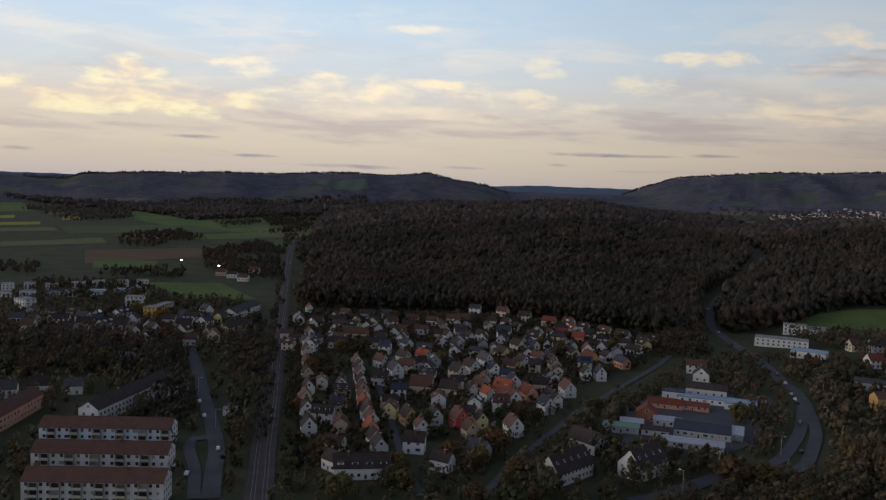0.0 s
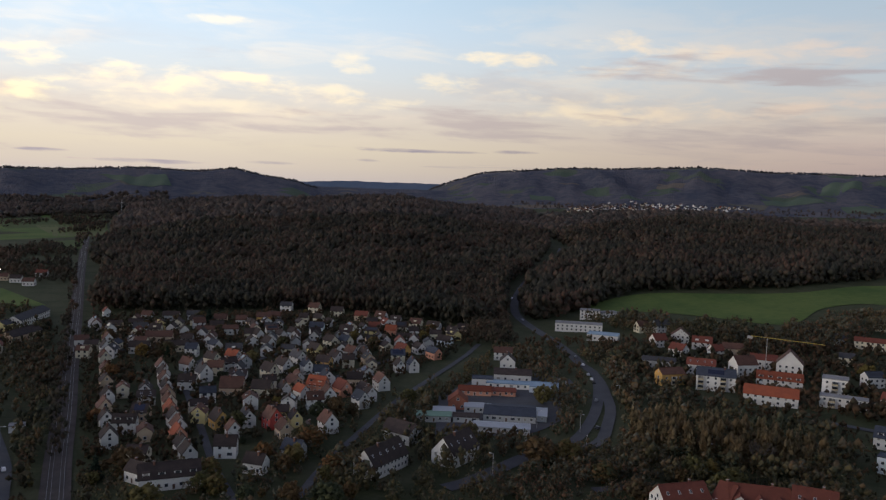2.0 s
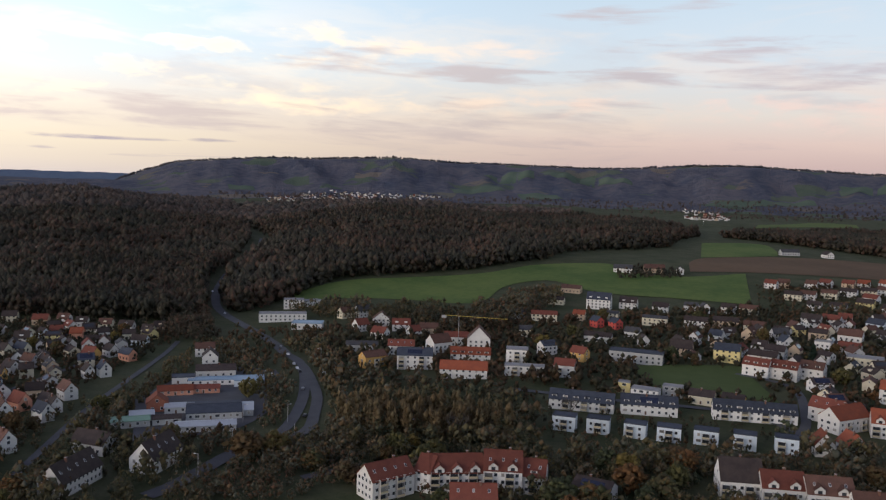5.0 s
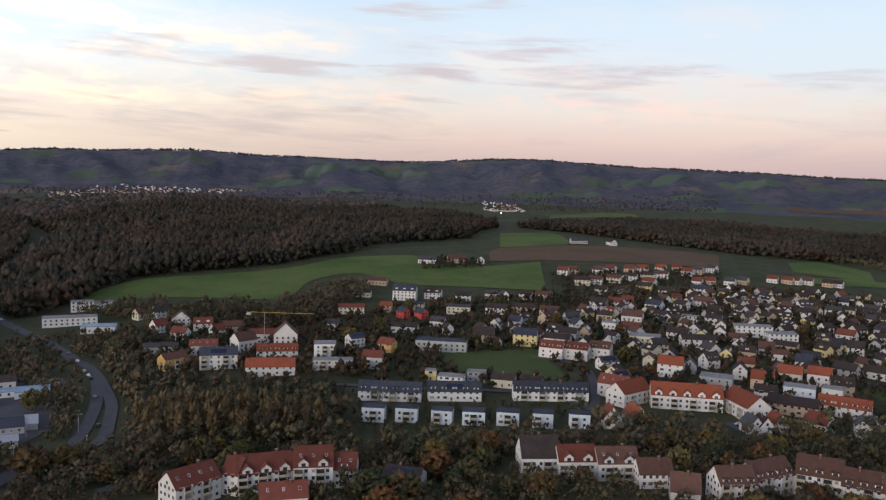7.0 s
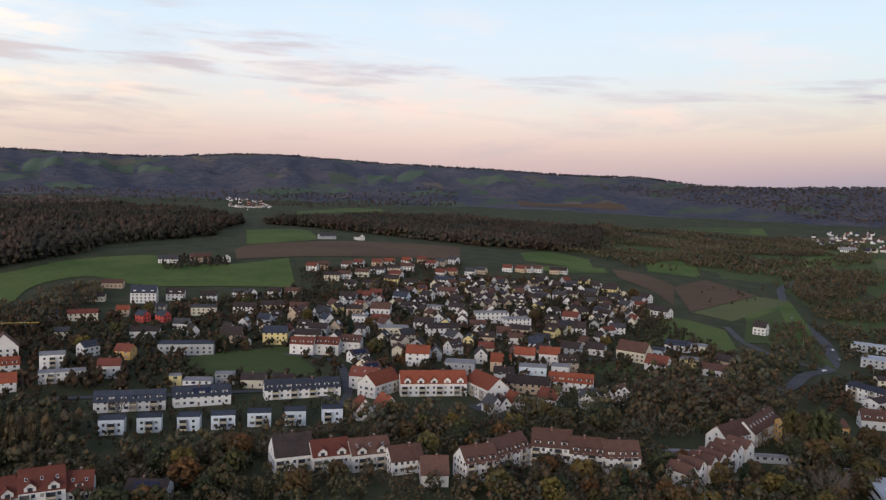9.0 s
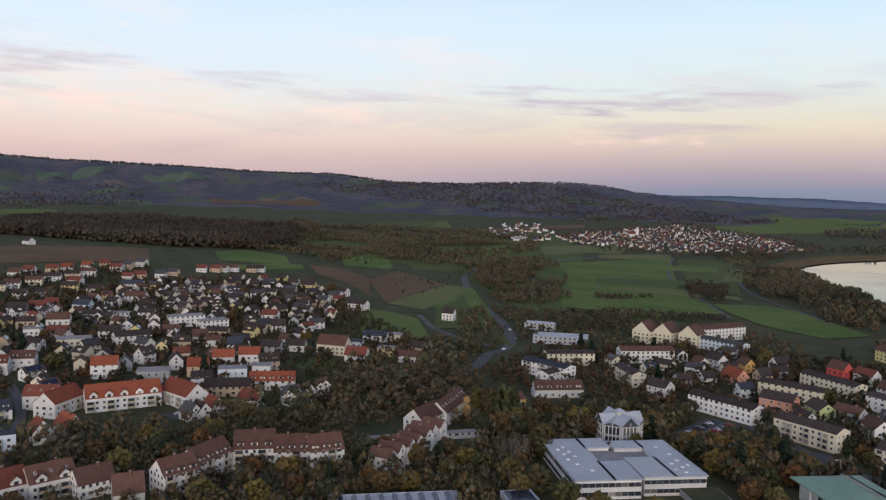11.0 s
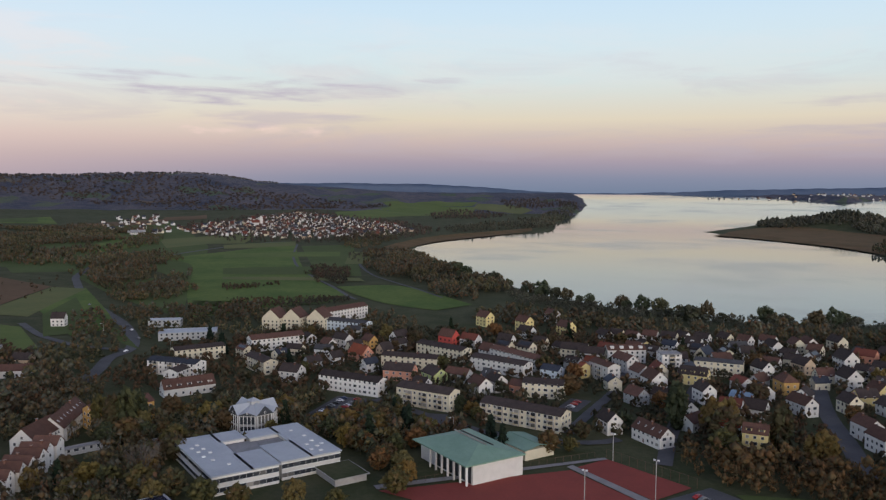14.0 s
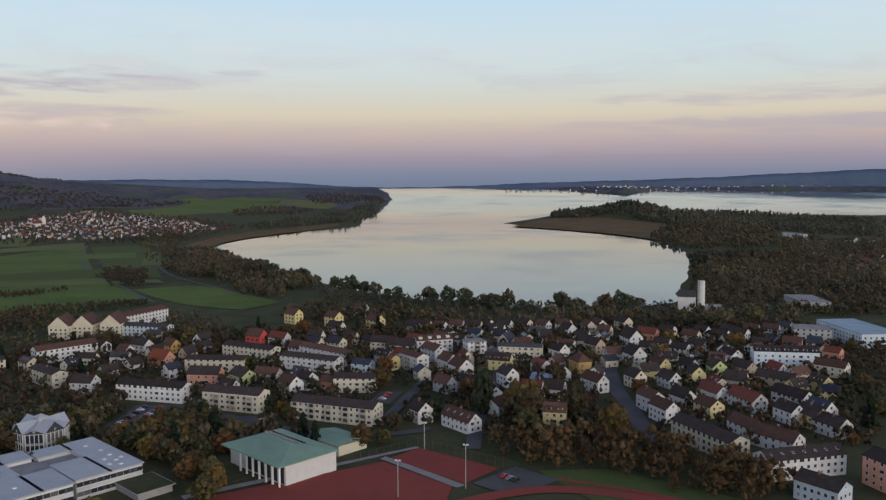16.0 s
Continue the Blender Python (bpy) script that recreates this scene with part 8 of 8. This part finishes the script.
for sx_, sy_, sr_ in ((199, 316, 0), (214, 291, 40), (182, 342, 200), (160, 367, 20), (149, 334, 60), (100, 317, 120), (123, 342, 80), (141, 377, 0), (206, 420, 180), (232, 480, 180), (-130, 440, 0), (-104, 380, 0), (-118, 330, 0),
                    (690, 5, 90), (615, -40, 200), (380, -120, 0), (350, -150, 90), (330, -225, 0)):
    street_lamp(sx_, sy_, sr_)


def glowing_lamp(x, y, tall):
    root = thing("floodlight", x, y, 0, "lit yard floodlight on a mast", "light pole")
    part("pole", Mesh().box(-.12, -.12, -.4, .12, .12, tall).mesh("pole", [M["concrete"]]), root)
    part("lamp_head", Mesh().box(-1.0, -.5, tall, 1.0, .5, tall + .9).mesh("lamp_head", [M["lampglow"]]), root, "bright lit lamp")


glowing_lamp(-322, 1010, 12), glowing_lamp(-268, 985, 9), glowing_lamp(1640, 1290, 10)


def car_mesh():
    prof = [(-2.1, .35), (-2.15, .8), (-1.5, .92), (-1.0, 1.42), (.55, 1.45), (1.25, .95), (2.05, .82), (2.12, .4)]
    v = [(a, s * (.86 if z < 1.2 else .68), z) for s in (-1, 1) for a, z in prof]
    n = len(prof)
    f = [tuple(range(n))[::-1], tuple(range(n, 2 * n))] + [(i, (i + 1) % n, n + (i + 1) % n, n + i) for i in range(n)]
    return v, f


CAR_V, CAR_F = car_mesh()
PAINT = {}
for pn_, pc_ in (("white", (.7, .7, .7)), ("silver", (.42, .43, .45)), ("black", (.02, .02, .022)), ("dark blue", (.03, .05, .12)), ("red", (.35, .03, .03)), ("grey", (.16, .165, .17))):
    pm_, pnn_, pb_ = material("car_paint_" + pn_.replace(" ", "_"), .3, 0, .5)
    pb_.inputs["Base Color"].default_value = (*pc_, 1)
    PAINT[pn_] = grid_mesh("body", CAR_V, CAR_F, pm_)
cab_me = Mesh().add([(-1.28, -.8, .98), (-.95, -.7, 1.36), (.5, -.7, 1.38), (1.05, -.8, .99), (-1.28, .8, .98), (-.95, .7, 1.36), (.5, .7, 1.38), (1.05, .8, .99)],
                    [(0, 1, 2, 3)[::-1], (4, 5, 6, 7), (0, 4, 5, 1)[::-1], (3, 2, 6, 7)[::-1]]).mesh("window_band", [M["glass"]])
cab_me.transform(Matrix.Scale(1.03, 4))
tyre_m_, tn_, tb_ = material("tyre", .9)
tb_.inputs["Base Color"].default_value = (.015, .015, .015, 1)
wv_ = [(.32 * math.cos(k * math.pi / 5), y_, .32 + .32 * math.sin(k * math.pi / 5)) for y_ in (-.11, .11) for k in range(10)]
wheel_me = grid_mesh("wheel", wv_, [(k, (k + 1) % 10, 10 + (k + 1) % 10, 10 + k) for k in range(10)] + [tuple(range(10))[::-1], tuple(range(10, 20))], tyre_m_)
car_rng = random.Random(3)


def car(x, y, rot, colour=None, lift=.25):
    c = colour or car_rng.choice(("white", "silver", "silver", "black", "black", "dark blue", "red", "grey", "grey"))
    root = thing("car", x, y, rot, "small %s car with dark windows on the asphalt" % c, "car", "cars")
    root.location.z += lift
    part("body", PAINT[c], root), part("window_band", cab_me, root)
    for a in (-1.35, 1.35):
        for s in (-.8, .8):
            part("wheel", wheel_me, root, "", pose(a, s, 0))


for cx_, cy_, cr_, cc_ in ((210, 468, 75, "white"), (208, 460, 75, "black"), (213, 480, 75, "silver"), (221, 508, 80, "white"), (192, 420, 60, "grey"), (171, 371, 50, "black"), (281, 800, 65, "white"),
                         (270, 812, 65, "white"), (132, 343, 150, "white"), (240, 690, 95, "silver"), (226, 533, 80, "grey"), (-124, 422, 110, "white"), (-114, 396, 110, "white"), (-94, 348, 105, "white"),
                         (-98, 317, 100, "white"), (720, -13, 15, "black"), (700, -16, 15, "white"), (660, -20, 10, "grey"), (612, -10, 150, "white"), (860, 18, 170, "grey")):
    car(cx_, cy_, cr_, cc_)


def car_park(x, y, rot, rows, n, label="asphalt car park with rows of parked cars"):
    ca, sa_ = math.cos(radians(rot)), math.sin(radians(rot))
    wx, wy = n * 2.7 / 2 + 3, rows * 8 / 2 + 2
    q = [(x + ca * a - sa_ * b, y + sa_ * a + ca * b) for a, b in ((-wx, -wy), (wx, -wy), (wx, wy), (-wx, wy))]
    flat_patch("car_park", q, M["asphalt"], .35, label, "car park")
    ROADS.append((np.array([[x + ca * u, y + sa_ * u] for u in np.linspace(-wx, wx, 8)]), 2 * wy))
    for r_ in range(rows):
        for i in range(n):
            if car_rng.random() < .62:
                u, v = (i - (n - 1) / 2) * 2.7, (r_ - (rows - 1) / 2) * 8
                car(x + ca * u - sa_ * v, y + sa_ * u + ca * v, rot + 90 + car_rng.uniform(-2, 2), None, .12)


car_park(418, -112, 140, 2, 13), car_park(372, -146, 145, 1, 11), car_park(375, -232, 130, 1, 7), car_park(238, -207, 10, 1, 5), car_park(190, 465, 80, 1, 5), car_park(395, 150, 60, 1, 8), car_park(-108, 300, 95, 1, 5)
# ------------------------------------------------------------------ trees and shrubs of the town
def gardens(poly, gap, seed, kinds, lo, hi, limit, room=2.0):
    rng = random.Random(seed)
    made = 0
    fx = np.array(FOOT)
    pts = scatter(poly, gap, seed).tolist()
    rng.shuffle(pts)
    for px, py in pts:
        if made >= limit:
            break
        if any(bool(inside(q_, px, py)) for q_ in LAWNS):
            continue
        if (np.hypot(px - fx[:, 0], py - fx[:, 1]) - fx[:, 2] * .85).min() < room:
            continue
        if any((np.hypot(px - ln_[:, 0], py - ln_[:, 1]).min() < wd_ / 2 + 2.5) for ln_, wd_ in ROADS):
            continue
        k = rng.choice(kinds)
        tree(px, py, rng.uniform(lo, hi) * (1.25 if k in ("poplar", "conifer") else .5 if k == "bush" else 1), k, rng.uniform(.85, 1.2))
        made += 1


LAWNS = [[(x_, y_) for x_, y_ in LAWN_A], [(255, -15), (332, -22), (338, -98), (262, -108)], [(366, -40), (398, -46), (398, -84), (372, -84)], [(262, -110), (300, -112), (305, -130), (275, -125)]]
MIXED = ["tree"] * 6 + ["gold"] + ["conifer"] * 2 + ["bush"] * 3
SETTLEMENT = [(-60, 330), (-85, 480), (-125, 720), (-40, 735), (60, 740), (150, 670), (190, 620), (150, 560), (60, 450), (-10, 350)]
SUBURB = [(717, 444), (814, 394), (945, 275), (936, 221), (870, 165), (764, 125), (570, 143), (420, 130), (395, 215), (330, 330), (300, 400), (230, 480), (270, 600), (430, 520), (516, 518), (640, 480)]
TOWN = [(620, -40), (640, -160), (560, -330), (480, -450), (400, -600), (280, -600), (170, -360), (240, -260), (300, -225), (330, -180), (350, -110), (430, -60), (520, 10)]
CAMPUS = [(440, -50), (430, -110), (350, -170), (330, -110), (300, -100), (270, -80), (262, 60), (300, 120), (370, 60), (440, 10)]
FOOTHILL = [(130, 300), (110, 350), (160, 330), (240, 255), (330, 190), (400, 120), (420, 60), (300, 70), (240, 160), (170, 230)]
WESTSIDE = [(-330, 560), (-300, 420), (-200, 270), (-75, 300), (-90, 460), (-140, 620), (-190, 780), (-420, 800)]
NEARSIDE = [(-58, 292), (-62, 345), (-5, 345), (45, 425), (78, 452), (90, 430), (45, 350), (40, 285)]
gardens(SETTLEMENT, 13, 41, MIXED, 5, 10, 42)
gardens(NEARSIDE, 11, 47, ["tree"] * 5 + ["gold"] + ["bush"], 7, 11, 26, .5)
gardens(SUBURB, 18, 42, MIXED, 6, 12, 35)
gardens(TOWN, 17, 43, MIXED, 7, 13, 66)
gardens(CAMPUS, 11, 44, ["tree"] * 6 + ["gold"] * 2 + ["conifer"], 7, 12.5, 75)
gardens(FOOTHILL, 12, 45, ["tree"] * 6 + ["gold"] + ["bush"], 7, 13, 45)
gardens(WESTSIDE, 17, 46, MIXED, 7, 13, 25)
gardens([(352, -91), (369, -121), (380, -139), (354, -135), (295, -104), (300, -78)], 10, 61, ["tree"] * 4 + ["gold"] * 2 + ["conifer"], 7, 12, 16, .3)
gardens([(319, -158), (330, -196), (325, -207), (307, -191), (303, -166)], 9, 62, ["tree"] * 3 + ["gold"] + ["conifer"], 7, 11, 12, .3)
gardens([(377, -100), (405, -145), (389, -179), (366, -175), (375, -146), (357, -117)], 9, 63, ["tree"] * 4 + ["gold"] * 2, 7, 11, 18, .3)
for tx_, ty_, th_, tk_ in ((338, -10, 17, "bare"), (352, -128, 16, "conifer"), (330, -160, 14, "conifer"), (322, -162, 12, "conifer"), (318, -255, 24, "poplar"), (325, -262, 21, "poplar"), (302, -268, 19, "gold"), (292, -262, 17, "tree"),
                           (409, 0, 21, "poplar"), (407, -6, 23, "poplar"), (414, -12, 20, "poplar"), (418, 6, 18, "poplar"), (252, -279, 15, "gold"), (274, -278, 22, "poplar"), (341, -422, 12, "gold"), (371, -466, 11, "gold"), (301, -423, 11, "gold"), (285, 300, 12, "bare"), (215, 300, 14, "bare"), (470, 170, 15, "conifer"), (500, 300, 16, "conifer"), (384, -70, 7, "gold"), (306, -30, 11, "tree"), (300, -42, 9, "tree"), (296, -62, 9, "gold"), (285, -75, 8, "tree"), (318, -20, 12, "tree"), (290, -100, 10, "tree"), (300, -108, 9, "gold"),
                           (160, 420, 11, "gold"), (-68, 560, 9, "gold")):
    tree(tx_, ty_, th_, tk_)
shore_rng = random.Random(17)
for line_, n_ in (([(1060, -434), (946, -429), (827, -431), (705, -440), (640, -464), (582, -488), (538, -530), (512, -590), (498, -650)], 46), ([(600, -462), (540, -500), (505, -560)], 9)):
    for px_, py_ in resample(line_, n_)[0].tolist():
        if shore_rng.random() < .82:
            tree(px_ + shore_rng.uniform(-6, 6), py_ + shore_rng.uniform(-8, 8), shore_rng.choice((9, 11, 13, 15, 17)), "shore", shore_rng.uniform(.85, 1.15))
wood([(-118, 690), (-96, 560), (-78, 470), (-62, 380), (-52, 300), (-60, 300), (-71, 380), (-87, 470), (-105, 560), (-127, 690)], 5.5, 5.5, 111, "dark bushes along the railway bank", "garden_leaf", 1, low=.4, wide=.9, spare=.3, name="garden_shrubs")
wood([(-150, 690), (-128, 560), (-106, 470), (-90, 380), (-76, 300), (-82, 300), (-97, 380), (-116, 470), (-138, 560), (-160, 690)], 5.5, 8, 112, "dark bushes along the railway bank", "garden_leaf", 1, low=.4, wide=.9, spare=.3, name="garden_shrubs")
wood([(679, -912), (711, -1188), (659, -1381), (392, -864), (343, -724), (386, -649), (466, -770), (443, -650), (497, -673)], 10.5, 10, 113, "mixed autumn trees on the far bank", "belt_leaf", 1, low=.45, wide=.9, spare=.5)
wood([(1640, -1740), (1745, -1790), (1770, -1880), (1700, -1970), (1600, -1985), (1530, -1900), (1550, -1790)], 14, 16, 114, "dark trees on the wooded hill of the peninsula", "shore_wood", 2, low=.6)
wood([(50, 307), (70, 318), (103, 332), (129, 347), (177, 344), (158, 289), (116, 272), (47, 288)], 6.6, 8, 115, "autumn trees and shrubs below the main road", "belt_leaf", 0, low=.45, wide=.9, spare=.4)
wood(NEARSIDE, 8, 7, 58, "shrubs and trees of the nearest gardens", "belt_leaf", 0, low=.4, wide=.9, spare=.5, name="garden_shrubs")
wood(SETTLEMENT, 7.2, 7, 51, "hedges and shrubs of the gardens", "garden_leaf", 1, low=.4, wide=.9, spare=.8, clear=LAWNS, name="garden_shrubs")
wood(SUBURB, 8.5, 7.5, 52, "hedges and shrubs of the gardens", "garden_leaf", 2, low=.4, wide=.9, spare=.8, clear=LAWNS, name="garden_shrubs")
wood(TOWN, 7.8, 8, 53, "hedges and shrubs of the gardens", "garden_leaf", 1, low=.4, wide=.9, spare=.8, clear=LAWNS, name="garden_shrubs")
wood(CAMPUS, 7.2, 10, 54, "shrubs round the school", "belt_leaf", 0, low=.5, wide=.85, spare=1.2, clear=LAWNS, name="garden_shrubs")
wood(FOOTHILL, 7.6, 9, 55, "shrubs between the blocks", "belt_leaf", 0, low=.5, wide=.85, spare=1.2, clear=LAWNS, name="garden_shrubs")
wood(WESTSIDE, 9.5, 8, 56, "hedges and trees between the blocks", "belt_leaf", 1, spare=2, clear=LAWNS, name="garden_shrubs")
wood([(590, 40), (720, 100), (780, 130), (560, 140), (440, 130), (420, 60), (500, 20)], 9, 8, 57, "brown scrub on the bank", "garden_leaf", 1, low=.4, wide=.9, spare=.8, clear=LAWNS, name="garden_shrubs")
wood([(1384, 40), (1525, -62), (1355, -103), (1200, -116), (992, -83), (766, -38), (765, -27), (930, -13), (1105, 16)], 10, 10, 95, "trees beyond the country road", "belt_leaf", 1, low=.35, spare=1.0, gaps=-.05)
wood([(652, -293), (581, -332), (514, -399), (447, -521), (398, -549), (362, -622), (392, -673), (451, -598), (470, -548), (557, -432), (677, -351)], 9.54, 11.2, 40, "trees and thickets behind the shore", "belt_leaf", 1, spare=1.0, low=.45, wide=.85)
wood([(547, 96), (644, 49), (625, 12), (532, 6), (482, 22), (456, 53), (470, 82)], 9.54, 10.08, 41, "autumn trees round the lower houses", "belt_leaf", 1, spare=1.0, low=.45, wide=.85)
wood([(1196, 31), (1072, -21), (970, -86), (806, -144), (734, -117), (709, -64), (733, -31), (837, -17), (945, 14)], 11, 9, 42, "trees beside the country road", "belt_leaf", 1, spare=1.0, low=.45, wide=.85, gaps=0.05)
wood([(783, 539), (940, 462), (958, 414), (854, 368), (815, 410), (708, 457), (711, 488)], 9.5, 7, 43, "garden trees along the field's edge", "garden_leaf", 1, low=.4, wide=.9, spare=.6)
wood([(723, 700), (790, 663), (754, 617), (679, 643)], 9, 8, 44, "trees round the farm", "wood_leaf", 1, spare=.3)
wood([(183, 459), (203, 479), (189, 425), (161, 372), (147, 367), (169, 409)], 6, 6.5, 45, "shrubs between the yards and the road", "belt_leaf", 1, spare=.5)
wood([(76, 364), (105, 367), (134, 361), (142, 341), (122, 333), (101, 344), (73, 328), (47, 307), (38, 304), (57, 340)], 7.5, 7, 46, "shrubs and trees beside the yards", "garden_leaf", 1, spare=.5)
wood([(230, 666), (223, 596), (237, 556), (261, 532), (243, 463), (201, 395), (193, 400), (213, 443), (225, 497), (220, 544)], 8.48, 7.84, 70, "roadside trees and shrubs", "belt_leaf", 1, spare=.8, low=.45, wide=.85)
wood([(219, 453), (243, 434), (270, 388), (281, 347), (279, 313), (259, 296), (227, 356), (199, 379), (180, 363), (194, 400)], 8.48, 8.96, 71, "trees below the houses", "belt_leaf", 1, spare=.8, low=.45, wide=.85)
wood([(186, 582), (200, 556), (194, 499), (183, 435), (164, 383), (149, 359), (141, 362), (160, 396), (174, 456), (175, 506), (168, 529)], 6.2, 6.5, 72, "shrubs on the road bank", "belt_leaf", 1, spare=.8)
wood([(60, 366), (85, 414), (114, 464), (152, 531), (177, 565), (151, 495), (124, 465), (97, 416), (80, 386)], 5.6, 5.5, 73, "rough shrubs between lane and yards", "belt_leaf", 1, spare=.8)
wood([(133, 335), (152, 320), (173, 307), (187, 293), (161, 286), (145, 299), (135, 294), (120, 292), (102, 289), (88, 297), (119, 323)], 7.95, 7.84, 74, "trees beside the roundabout", "belt_leaf", 0, spare=.8, low=.45, wide=.85)
wood([(796, 32), (830, -32), (766, -134), (721, -228), (662, -250), (614, -232), (604, -191), (619, -108), (659, -25), (592, 5), (601, 25)], 9.54, 7.84, 75, "trees between the meadow and the town", "belt_leaf", 1, spare=.8, low=.45, wide=.85)
wood([(291, 354), (375, 227), (327, 197), (294, 226), (252, 277), (259, 315)], 7.5, 4, 76, "hedges between terraced houses", "garden_leaf", 1, spare=.5)
wood([(205, 591), (254, 599), (286, 528), (326, 490), (314, 409), (306, 356), (285, 331), (248, 384), (204, 425), (196, 478), (177, 511)], 8.5, 6.5, 77, "garden trees among the houses", "garden_leaf", 1, spare=.6)
wood([(-352, 649), (-255, 707), (-171, 689), (-148, 694), (-111, 522), (-132, 503), (-152, 551), (-194, 584), (-252, 534), (-286, 528)], 9, 6, 78, "garden trees among the houses", "garden_leaf", 1, spare=.6)
